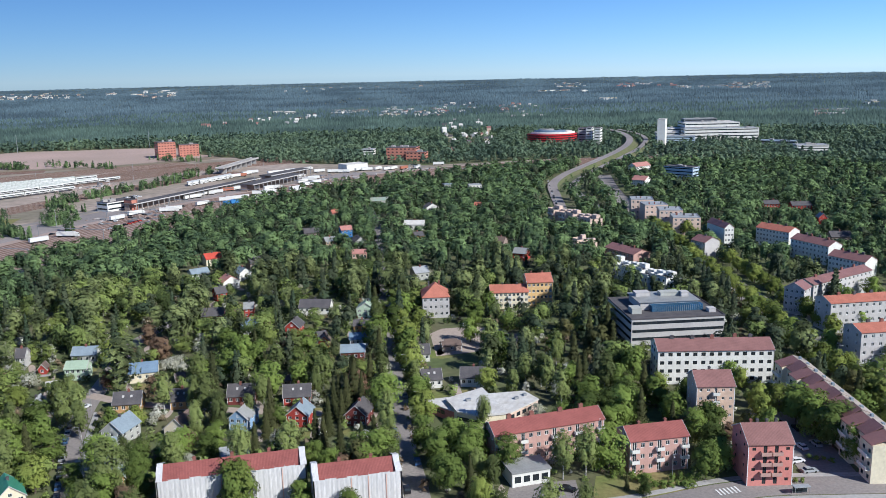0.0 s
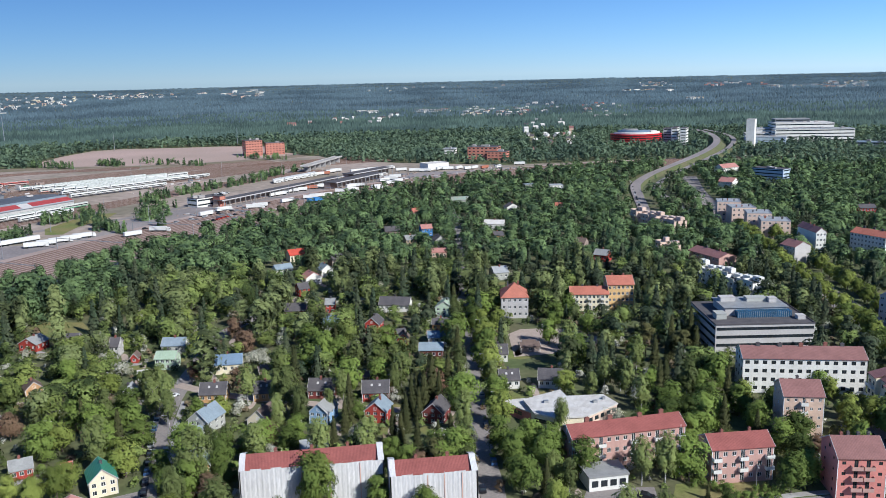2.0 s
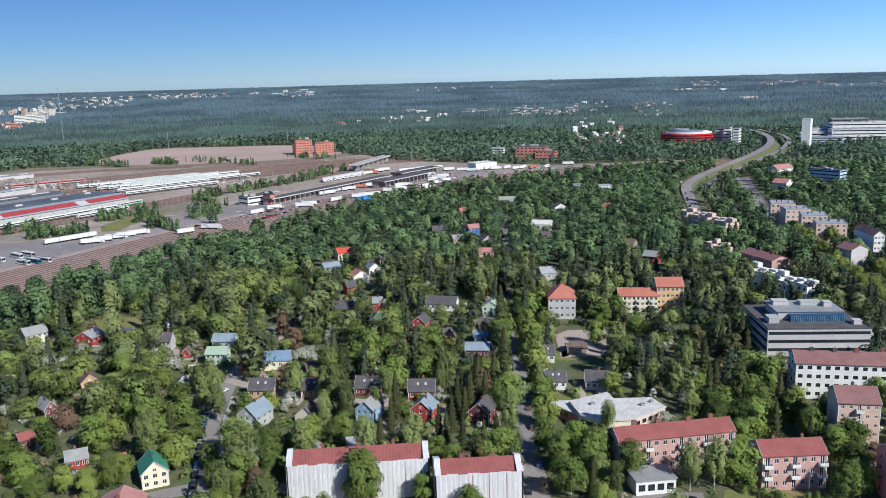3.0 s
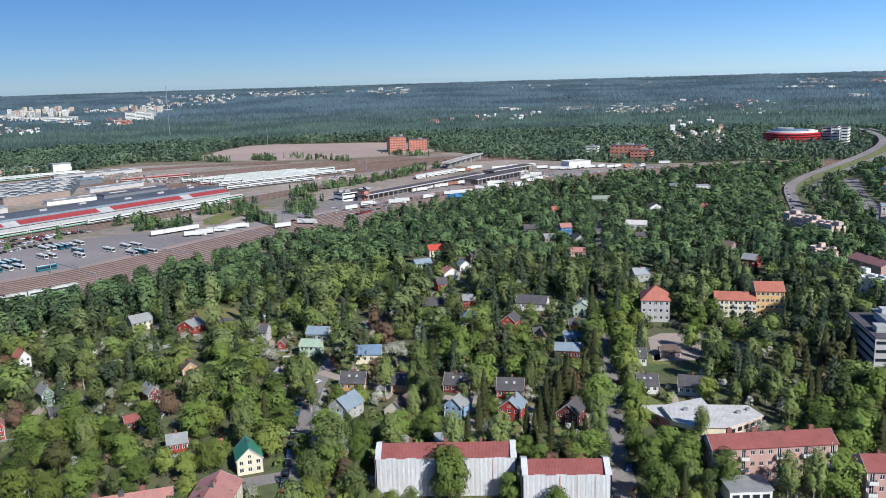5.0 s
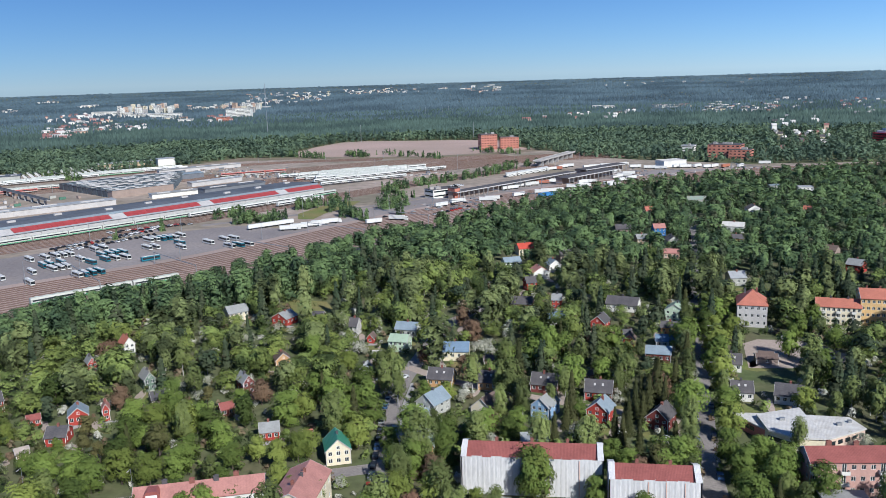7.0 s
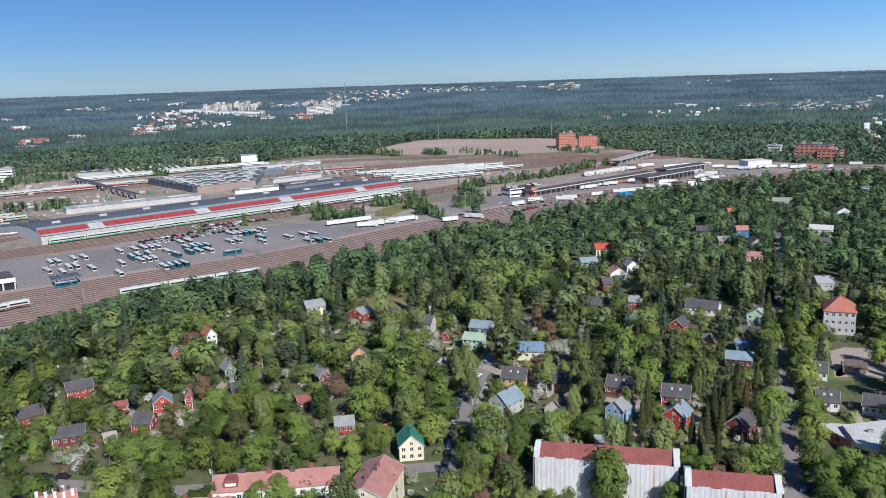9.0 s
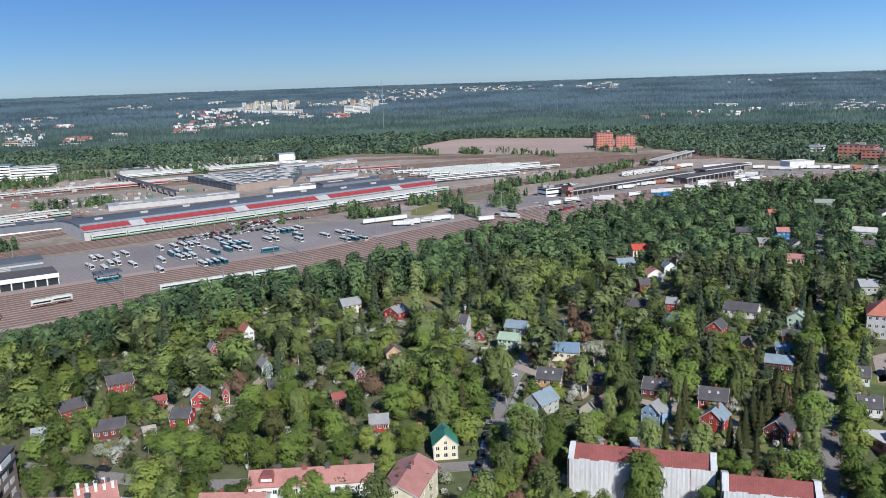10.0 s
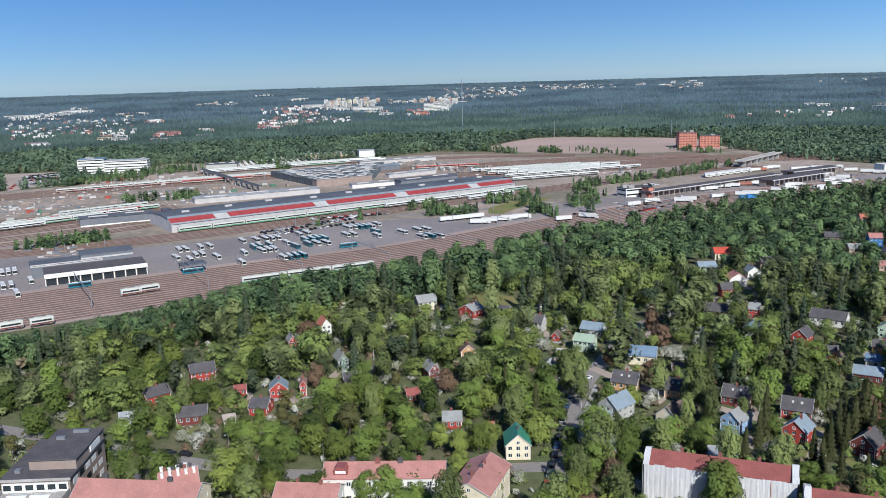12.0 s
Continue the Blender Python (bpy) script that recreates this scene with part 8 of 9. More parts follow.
tree("copper", -113.8, 319.2, 11)
tree("copper", -125.6, 340.4, 10)
tree("birch", -61.6, 321.2, 12)
tree("maple", -56.8, 326.4, 11)
tree("birch", -64.3, 300.8, 14)
tree("birch", -65.2, 257.3, 10)
tree("spruce", -57.4, 246.4, 11)
tree("maple", -53.9, 288.3, 10)
tree("birch", -49.0, 296.9, 12)
tree("spruce", -36.9, 266.2, 13)
tree("linden", -148.3, 273.0, 9)
tree("maple", -125.4, 241.1, 11)
tree("maple", -129.4, 238.5, 10)
tree("maple", -117.0, 230.0, 10)
tree("maple", -103.0, 212.8, 9)
tree("birch", -138.0, 249.0, 12)
tree("maple", -132.7, 254.7, 11)
tree("maple", -87.0, 215.5, 9)
tree("maple", -81.9, 205.5, 9)
tree("copper", -78.3, 233.4, 9)
tree("maple", -71.3, 229.2, 9)
tree("maple", -33.4, 217.1, 10)
tree("maple", -38.8, 200.1, 9)
tree("maple", -25.5, 194.9, 9)
tree("maple", 137.4, 342.7, 12)
tree("maple", 138.8, 328.3, 11)
tree("maple", 135.1, 362.7, 11)
tree("linden", 131.9, 290.9, 9)
tree("linden", 143.8, 290.2, 9)
tree("linden", 145.3, 276.7, 10)
tree("linden", 138.8, 256.2, 10)
tree("linden", 121.2, 279.7, 9)
tree("maple", 148.7, 314.6, 10)
tree("maple", 181.3, 381.7, 12)
tree("maple", 182.8, 373.5, 11)
tree("maple", 163.5, 356.0, 11)
tree("maple", 204.0, 392.8, 11)
tree("maple", 173.8, 344.0, 10)
tree("maple", 186.9, 399.9, 11)
tree("maple", 50.6, 204.5, 5)
tree("spruce", 46.8, 207.9, 5)
tree("linden", -167.5, 139.0, 17)
tree("linden", -161.6, 139.7, 14)
tree("maple", -131.1, 161.2, 11)
tree("maple", -125.4, 166.7, 10)
tree("birch", -106.2, 175.1, 9)
tree("maple", -136.4, 157.1, 10)
tree("maple", -147.5, 151.6, 10)
tree("maple", -149.4, 149.2, 9)
tree("linden", -158.6, 172.4, 11)
tree("maple", -153.3, 177.8, 11)
tree("linden", -167.9, 171.6, 11)
tree("maple", -172.4, 164.3, 11)
tree("birch", -141.5, 177.3, 10)
tree("maple", -143.0, 189.1, 9)
tree("maple", -211.2, 142.9, 10)
tree("maple", -220.0, 135.4, 10)
tree("maple", -235.2, 135.9, 10)
tree("maple", -227.0, 147.2, 9)
tree("maple", -228.0, 166.4, 10)
tree("maple", -136.8, 176.5, 8)
tree("linden", -123.1, 182.6, 8)
tree("linden", -112.1, 174.7, 10)
tree("maple", -143.8, 164.8, 9)
tree("maple", -79.4, 230.5, 11)
tree("maple", -97.8, 203.0, 8)
tree("linden", -55.2, 198.9, 16)
tree("blossom", -202.2, 156.4, 6)
tree("blossom", -207.9, 164.5, 5)
tree("blossom", -210.7, 157.8, 5)
tree("maple", -188.1, 164.4, 11)
tree("maple", -180.5, 166.5, 11)
tree("maple", -257.9, 136.4, 11)
tree("maple", -284.7, 143.9, 11)
tree("maple", -268.9, 151.2, 12)
tree("maple", -292.9, 163.8, 12)
tree("birch", -290.2, 176.1, 14)
tree("linden", -269.7, 191.5, 12)
tree("linden", -273.9, 202.8, 13)
tree("maple", -260.5, 177.1, 11)
tree("maple", -256.4, 186.3, 11)
tree("maple", -232.3, 181.9, 10)
tree("maple", -232.8, 212.2, 12)
tree("blossom", -257.3, 226.0, 6)
tree("copper", -207.4, 216.0, 10)
tree("copper", -240.5, 247.1, 13)
tree("maple", -191.0, 203.9, 11)
tree("blossom", -198.0, 230.5, 5)
tree("birch", -190.1, 234.4, 13)
tree("birch", -197.7, 251.4, 14)
tree("birch", -209.0, 251.4, 15)
tree("maple", -157.4, 217.1, 11)
tree("maple", -152.5, 197.8, 11)
tree("linden", -141.7, 227.9, 10)
tree("maple", -147.7, 230.4, 10)
tree("maple", -152.2, 261.5, 10)
tree("maple", -169.0, 281.8, 11)
tree("blossom", -153.8, 292.1, 6)
tree("blossom", -175.3, 317.0, 6)
tree("blossom", -179.4, 327.3, 5)
tree("birch", -120.5, 257.9, 14)
tree("birch", -132.4, 268.8, 12)
tree("spruce", -76.8, 320.6, 13)
tree("maple", -80.0, 309.0, 14)
tree("maple", -87.9, 322.5, 13)
tree("maple", -91.9, 293.5, 11)
tree("blossom", -107.9, 305.5, 6)
tree("blossom", -104.9, 313.1, 5)
tree("blossom", -97.2, 262.0, 5)
tree("birch", -85.4, 267.0, 13)
tree("birch", -73.0, 251.2, 13)
tree("maple", -70.9, 238.6, 9)
tree("spruce", -58.4, 235.1, 10)
tree("blossom", -51.1, 237.9, 5)
tree("spruce", -40.5, 236.8, 13)
tree("spruce", -38.0, 247.1, 13)
tree("spruce", -34.8, 255.1, 12)
tree("birch", 33.9, 280.1, 13)
tree("birch", 37.2, 265.3, 13)
tree("spruce", 46.8, 301.6, 15)
tree("spruce", 47.2, 279.9, 15)
tree("pine", 57.0, 309.7, 15)
tree("birch", 54.2, 278.0, 14)
tree("blossom", 28.4, 255.5, 6)
tree("maple", 36.1, 249.1, 9)
tree("birch", 37.1, 215.9, 15)
tree("maple", 15.2, 218.5, 12)
tree("maple", 6.9, 227.7, 12)
tree("birch", 10.4, 247.4, 12)
tree("birch", 21.5, 272.8, 11)
tree("spruce", 57.3, 329.1, 15)
tree("spruce", 66.0, 336.0, 16)
tree("maple", 41.1, 313.2, 11)
tree("maple", -8.2, 271.7, 9)
tree("linden", 13.2, 281.7, 9)
for k in range(26):
    tree("linden", 138.5 + 0.25 * k - (6 if k < 8 else 0) * 0, 262 + k * 13.0, 9.5 + (k * 7 % 5) * 0.5)
    tree("linden", (172 - 2.4 * k if k < 6 else 158.5) + 0.1 * k, 258 + k * 13.0, 9.0 + (k * 3 % 5) * 0.5)
for k in range(11):
    sy = 212 + k * 17
    sx = -10 - (sy - 206) * 0.105
    tree(("birch", "birch", "spruce", "maple")[k % 4], sx - 5.6, sy, 12 + (k * 5 % 4))
    if k > 1:
        tree(("maple", "birch", "linden")[k % 3], sx + 5.4, sy + 7, 10 + (k * 3 % 4))


rng = np.random.default_rng(11)
pts = jitter_grid(-380, 180, 110, 470, 7.3, rng)
pts = pts[in_view(pts)]
rad = np.hypot(pts[:, 0], pts[:, 1])
pts = pts[(rad > 175) & (rad < 470)]
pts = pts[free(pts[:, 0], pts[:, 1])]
if TREES:
    T = np.array(TREES)
    dmin = np.min(np.hypot(pts[:, None, 0] - T[None, :, 0], pts[:, None, 1] - T[None, :, 1]), axis=1)
    pts = pts[dmin > 5.5]
wood = belt(pts[:, 0], pts[:, 1])
keep = wood | (rng.random(len(pts)) < 0.68)
pts, wood = pts[keep], wood[keep]
rad = np.hypot(pts[:, 0], pts[:, 1])
order = np.argsort(rad)
pts, wood, rad = pts[order], wood[order], rad[order]
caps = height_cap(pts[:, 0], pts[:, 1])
GARDEN = ["maple"] * 26 + ["linden"] * 16 + ["birch"] * 22 + ["spruce"] * 12 + ["pine"] * 8 + ["blossom"] * 12 + ["copper"] * 4
WOODS = ["birch"] * 42 + ["maple"] * 28 + ["spruce"] * 20 + ["linden"] * 7 + ["pine"] * 3
HEIGHT = {"maple": (7.5, 15.5), "linden": (7, 13.5), "birch": (11, 20), "spruce": (9, 19), "pine": (9, 15), "blossom": (3.5, 5.5), "copper": (7, 11)}
trng = random.Random(5)
later = []
SINGLE = 190
for i, ((x, y), wd, cap) in enumerate(zip(pts, wood, caps)):
    k = trng.choice(WOODS if wd else GARDEN)
    if x < -95 and y < 330 and not wd and trng.random() < 0.4:
        k = trng.choice(("linden", "linden", "maple", "blossom"))
    if cap < 3.0:
        continue
    if cap < 7:
        k = trng.choice(["maple", "maple", "linden", "blossom"])
    if x > -120 and cap > 9 and trng.random() < (0.34 if not wd else 0.2):
        k = trng.choice(("spruce", "spruce", "pine", "birch"))
    if 20 < x < 130 and 235 < y < 430 and cap > 9 and trng.random() < 0.6:
        k = trng.choice(("spruce", "pine", "spruce", "maple"))
    lo, hi = HEIGHT[k]
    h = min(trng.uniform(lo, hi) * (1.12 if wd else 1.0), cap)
    if i < SINGLE:
        tree(k, x, y, h)
    else:
        later.append((k, x, y, h, wd))


def stuff_trees(name, rows, n, size, mat, label, seed, shapes=3, wide=1.0):
    """Many trees joined into one object, for woods nobody could count."""
    r = np.random.default_rng(seed)
    V, F, N, base = [], [], [], 0
    protos = {}
    for kind in {q[0] for q in rows}:
        shape = {"linden": "maple", "copper": "maple"}.get(kind, kind)
        for v in range(shapes):
            p, d, g = crown_points(shape, n, 31 * v + seed)
            p, sizes = with_core(p, size)
            protos[(kind, v)] = leaf_clumps(p, d, sizes, g, 0.3 if shape == "spruce" else 0.0)
    for kind, x, y, h, z in rows:
        v, f, nn = protos[(kind, int(r.integers(shapes)))]
        a = r.uniform(0, 6.28)
        c, s = math.cos(a), math.sin(a)
        w = h * wide * r.uniform(0.78, 1.4)
        q = np.stack([(v[:, 0] * c - v[:, 1] * s) * w + x, (v[:, 0] * s + v[:, 1] * c) * w + y, v[:, 2] * h + z], 1)
        V.append(q)
        N.append(np.stack([nn[:, 0] * c - nn[:, 1] * s, nn[:, 0] * s + nn[:, 1] * c, nn[:, 2]], 1))
        F.append(f + base)
        base += len(v)
    return tagged(new(name, big_mesh(name, np.concatenate(V), np.concatenate(F), mat, np.concatenate(N))), label, "trees", kind="stuff")


leafy = [(k, x, y, h, 0.0) for k, x, y, h, wd in later if k not in ("spruce", "pine", "blossom") and not wd]
belt_rows = [(k, x, y, h, 0.0) for k, x, y, h, wd in later if k not in ("spruce", "pine", "blossom") and wd]
dark = [(k, x, y, h, 0.0) for k, x, y, h, wd in later if k in ("spruce", "pine")]
pale = [(k, x, y, h, 0.0) for k, x, y, h, wd in later if k == "blossom"]
if belt_rows:
    stuff_trees("railway_woodland", belt_rows, 560, 0.05, WOOD_DEEP, "tall dense birches and maples along the railway", 35)
stuff_trees("leafy_woodland", [q for q in leafy if q[0] in ("maple", "copper")], 700, 0.05, WOOD_MIX, "dense green broad-leaved trees among the houses", 3)
stuff_trees("birch_woodland", [q for q in leafy if q[0] == "birch"], 660, 0.046, WOOD_BIRCH, "tall light birches among the houses", 33)
stuff_trees("linden_woodland", [q for q in leafy if q[0] == "linden"], 700, 0.05, WOOD_FRESH, "fresh yellow-green lindens among the houses", 34)
stuff_trees("conifer_woodland", dark, 520, 0.036, WOOD_DARK, "dark spruces and pines among the houses", 4)
if pale:
    stuff_trees("blossoming_trees", pale, 260, 0.07, LEAF["blossom"], "fruit trees in pale blossom", 6)

# bushes and hedges in the gardens
sh = jitter_grid(-380, 180, 120, 430, 4.6, rng)
sh = sh[in_view(sh)]
r_ = np.hypot(sh[:, 0], sh[:, 1])
sh = sh[(r_ > 175) & (r_ < 430)]
sh = sh[free(sh[:, 0], sh[:, 1], 1.4, False)]
sh = sh[rng.random(len(sh)) < 0.7]
bush_kind = rng.random(len(sh))
for name, lo, hi, mat, label in (("garden_bushes", 0.0, 0.46, WOOD_MIX, "green bushes and hedges in the gardens"), ("brown_bushes", 0.46, 0.62, WOOD_OLIVE, "olive-brown bushes in the gardens"), ("pale_bushes", 0.62, 0.86, WOOD_BIRCH, "light grey-green bushes in the gardens"), ("blossoming_bushes", 0.86, 1.0, LEAF["blossom"], "bushes in pale blossom in the gardens")):
    stuff_trees(name, [("shrub", x, y, rng.uniform(1.5, 3.8) * (1.5 if belt(np.array([x]), np.array([y]))[0] else 1.0), -0.3) for (x, y), q in zip(sh, bush_kind) if lo <= q < hi], 50, 0.17, mat, label, 8)

# woods at middle distance
mid = jitter_grid(-900, 620, 300, 1000, 8.4, rng)
mid = mid[in_view(mid)]
r_ = np.hypot(mid[:, 0], mid[:, 1])
mid = mid[(r_ >= 470) & (r_ < 1000)]
mid = mid[free(mid[:, 0], mid[:, 1], 3.5)]
east = mid[:, 0] > -60
mk = np.where(east, rng.choice(["maple", "birch", "spruce", "pine"], len(mid), p=[0.41, 0.31, 0.19, 0.09]), rng.choice(["maple", "birch", "spruce", "pine"], len(mid), p=[0.42, 0.3, 0.2, 0.08]))
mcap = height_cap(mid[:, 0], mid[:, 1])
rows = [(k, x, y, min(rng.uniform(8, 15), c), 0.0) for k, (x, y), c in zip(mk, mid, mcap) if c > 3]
near = [q for q in rows if math.hypot(q[1], q[2]) < 680]
rows = [q for q in rows if math.hypot(q[1], q[2]) >= 680]
stuff_trees("leafy_middle_woodland", [q for q in near if q[0] in ("maple", "birch")], 230, 0.075, WOOD_DEEP, "broad-leaved woods between streets and railway", 14)
stuff_trees("dark_middle_conifers", [q for q in near if q[0] not in ("maple", "birch")], 200, 0.052, WOOD_DARK, "dark conifers between streets and railway", 15)
stuff_trees("middle_woodland", [q for q in rows if q[0] in ("maple", "birch")], 100, 0.105, WOOD_DEEP, "broad-leaved woods round the houses and the rail yard", 12)
stuff_trees("middle_conifers", [q for q in rows if q[0] not in ("maple", "birch")], 95, 0.074, WOOD_DARK, "dark conifers mixed into the woods", 13)

# houses and blocks of the distant suburbs: azimuths, distances, how many, kind
hr = random.Random(77)
SUBURBS_BEYOND_OFFICES = [
    (-26.79, -26.18, 2355, 2545, 2, "b"), (-25.15, -22.61, 1937, 2181, 5, "h"), (-20.71, -18.37, 3407, 3845, 26, "b"), (-18.38, -14.92, 3456, 3626, 10, "h"), (-15.09, -11.35, 3653, 3952, 12, "r"), (-11.55, -10.57, 2769, 2925, 2, "h"),
    (-9.35, -7.13, 3627, 4160, 12, "b"), (-9.35, -6.21, 3338, 3461, 5, "h"), (-8.44, -7.7, 2168, 2286, 1, "h"), (-6.58, -3.58, 1952, 3017, 10, "s"), (-4.89, -3.76, 2229, 2378, 2, "r"), (-3.18, 0.1, 1201, 1881, 16, "s"),
    (-2.44, 0.06, 2219, 2699, 7, "s"), (0.03, 11.33, 3818, 4158, 6, "b"), (0.06, 4.19, 2101, 2497, 20, "b"), (4.94, 7.19, 2305, 2459, 7, "h"),
]
SUBURBS_AHEAD = [
    (8.52, 12.92, 1935, 2294, 9, "s"), (10.15, 11.44, 2370, 2473, 3, "h"), (14.01, 14.55, 1962, 2068, 2, "s"), (15.17, 15.8, 1884, 1987, 2, "r"), (17.37, 20.07, 3642, 4345, 12, "h"), (20.9, 21.72, 3937, 4157, 4, "b"),
    (20.95, 21.67, 3998, 4113, 3, "h"), (22.87, 27.35, 3765, 4173, 20, "b"), (24.57, 27.89, 3917, 4345, 11, "b"), (28.64, 34.13, 3195, 4136, 40, "b"), (33.26, 34.16, 2660, 2939, 4, "t"), (33.93, 37.7, 3029, 3285, 16, "b"),
    (34.16, 35.22, 2742, 3032, 4, "t"), (35.09, 36.61, 2303, 2621, 6, "r"), (38.11, 39.24, 2519, 2630, 3, "h"), (38.47, 42.2, 2792, 3198, 18, "t"),
]
SUBURBS_BEYOND_YARD = [
    (40.4, 42.64, 2135, 2300, 8, "s"), (41.13, 46.11, 2049, 3016, 30, "s"), (42.62, 45.56, 2103, 3031, 12, "r"), (43.1, 44.2, 3472, 3603, 3, "h"), (44.15, 46.16, 1934, 2265, 5, "b"), (44.89, 46.71, 1907, 2165, 6, "r"),
    (45.28, 46.54, 3951, 4122, 5, "b"), (47.66, 50.14, 3272, 3511, 9, "b"), (49.43, 50.66, 1908, 2010, 4, "b"), (51.38, 52.93, 1806, 1943, 6, "r"), (52.33, 53.36, 2335, 2483, 4, "r"), (53.13, 55.13, 2801, 3016, 4, "h"),
    (54.07, 61.7, 1978, 2713, 55, "s"), (54.97, 56.13, 1806, 1960, 3, "h"), (56.82, 57.85, 3322, 3474, 3, "b"), (58.23, 61.61, 2684, 3224, 9, "h"), (59.37, 60.3, 1740, 1844, 2, "h"),
]
SUB = []
for az0, az1, r0, r1, n, kind in SUBURBS_BEYOND_OFFICES + SUBURBS_AHEAD + SUBURBS_BEYOND_YARD:
    for k in range(int(n * 1.9)):
        a, r = radians(hr.uniform(az0, az1)), hr.uniform(r0, r1)
        SUB.append((-r * math.sin(a), r * math.cos(a), r, kind))
SUBXY = np.array([(q[0], q[1]) for q in SUB])
PALE = [(WALLS["white"], ROOFS["white"]), (WALLS["cream"], ROOFS["dark"]), (WALLS["palegrey"], ROOFS["grey"]), (WALLS["beige"], ROOFS["rust"]), (WALLS["pink_brick"], ROOFS["rust"])]
for mi, (wm, rm) in enumerate(PALE):
    s = Soup()
    mine = [q for i, q in enumerate(SUB) if (4 if q[3] == "r" and i % 3 else (0, 0, 1, 0, 2, 3)[i % 6]) == mi]
    for x, y, r, kind in mine:
        L, D, h = {"s": (hr.uniform(8, 13), 8, hr.uniform(4, 5.5)), "b": (hr.uniform(12, 26), 11, hr.uniform(6, 9)), "h": (hr.uniform(22, 48), 16, hr.uniform(4, 6.5)),
                   "t": (hr.uniform(13, 22), 13, hr.uniform(16, 26)), "r": (hr.uniform(10, 26), 10, hr.uniform(5, 9))}[kind]
        if r < 1500:
            L, h = L * 0.8, h * 0.8
        low = (110 - far_rise(r)) / 110
        L, D, h = L * (0.35 + 0.4 * low), D * low, h * (1.0 if kind == "t" else 0.6) * low ** 0.7
        zb = far_rise(r) + (7.5 * low if r > 1560 else 0.0)
        v0 = len(s.v)
        s.box(-L / 2, L / 2, -D / 2, D / 2, -9, h, 0)
        if kind in "bht":
            s.box(-L / 2 - 0.3, L / 2 + 0.3, -D / 2 - 0.3, D / 2 + 0.3, h, h + 0.5, 1)
            for f in range(int(h / 3)):
                s.box(-L / 2 + 1, L / 2 - 1, -D / 2 - 0.06, -D / 2, f * 3 + 1.1, f * 3 + 2.3, 2)
        else:
            s.extrude([(-D / 2 - 0.5, h - 0.2), (D / 2 + 0.5, h - 0.2), (0, h + 3 * low)], "x", -L / 2 - 0.4, L / 2 + 0.4, 1)
        m = pose(x, y, zb, 0, 0, math.degrees(math.atan2(-x, y)) + hr.uniform(-35, 35))
        s.v[v0:] = [tuple(m @ Vector(p)) for p in s.v[v0:]]
    tagged(new("distant_houses", s.done("distant_houses", wm, rm, GLASS)), "scattered pale houses and blocks of distant suburbs", "houses", kind="stuff")


def off_houses(p):
    """Keeps woods off a strip from each distant house towards the camera."""
    ok = np.ones(len(p), bool)
    for x, y in SUBXY:
        d = math.hypot(x, y)
        ux, uy = x / d, y / d
        dx, dy = p[:, 0] - x, p[:, 1] - y
        along = -(dx * ux + dy * uy)
        across = np.abs(-dx * uy + dy * ux)
        ok &= ~((along > -10) & (along < 60) & (across < 10))
    return ok


# far woods, coarser with distance
def far_rows(r0, r1, step, hlo, hhi, p_con):
    p = jitter_grid(-r1 * 0.92, r1 * 0.52, r0 * 0.38, r1, step, rng)
    p = p[in_view(p)]
    q = np.hypot(p[:, 0], p[:, 1])
    p = p[(q >= r0) & (q < r1)]
    p = p[free(p[:, 0], p[:, 1], 3.5)]
    p = p[off_houses(p)]
    k = rng.choice(["maple", "birch", "spruce"], len(p), p=[0.3, 0.7 - p_con, p_con])
    return [(kk, x, y, min(rng.uniform(hlo, hhi), c), far_rise(math.hypot(x, y)) - 0.5) for kk, (x, y), c in zip(k, p, height_cap(p[:, 0], p[:, 1])) if c > 2]


stuff_trees("far_woodland", far_rows(1000, 1620, 10.4, 9, 15, 0.25), 46, 0.115, HAZED_FAR_WOOD, "far mixed forest beyond the rail yard", 21)


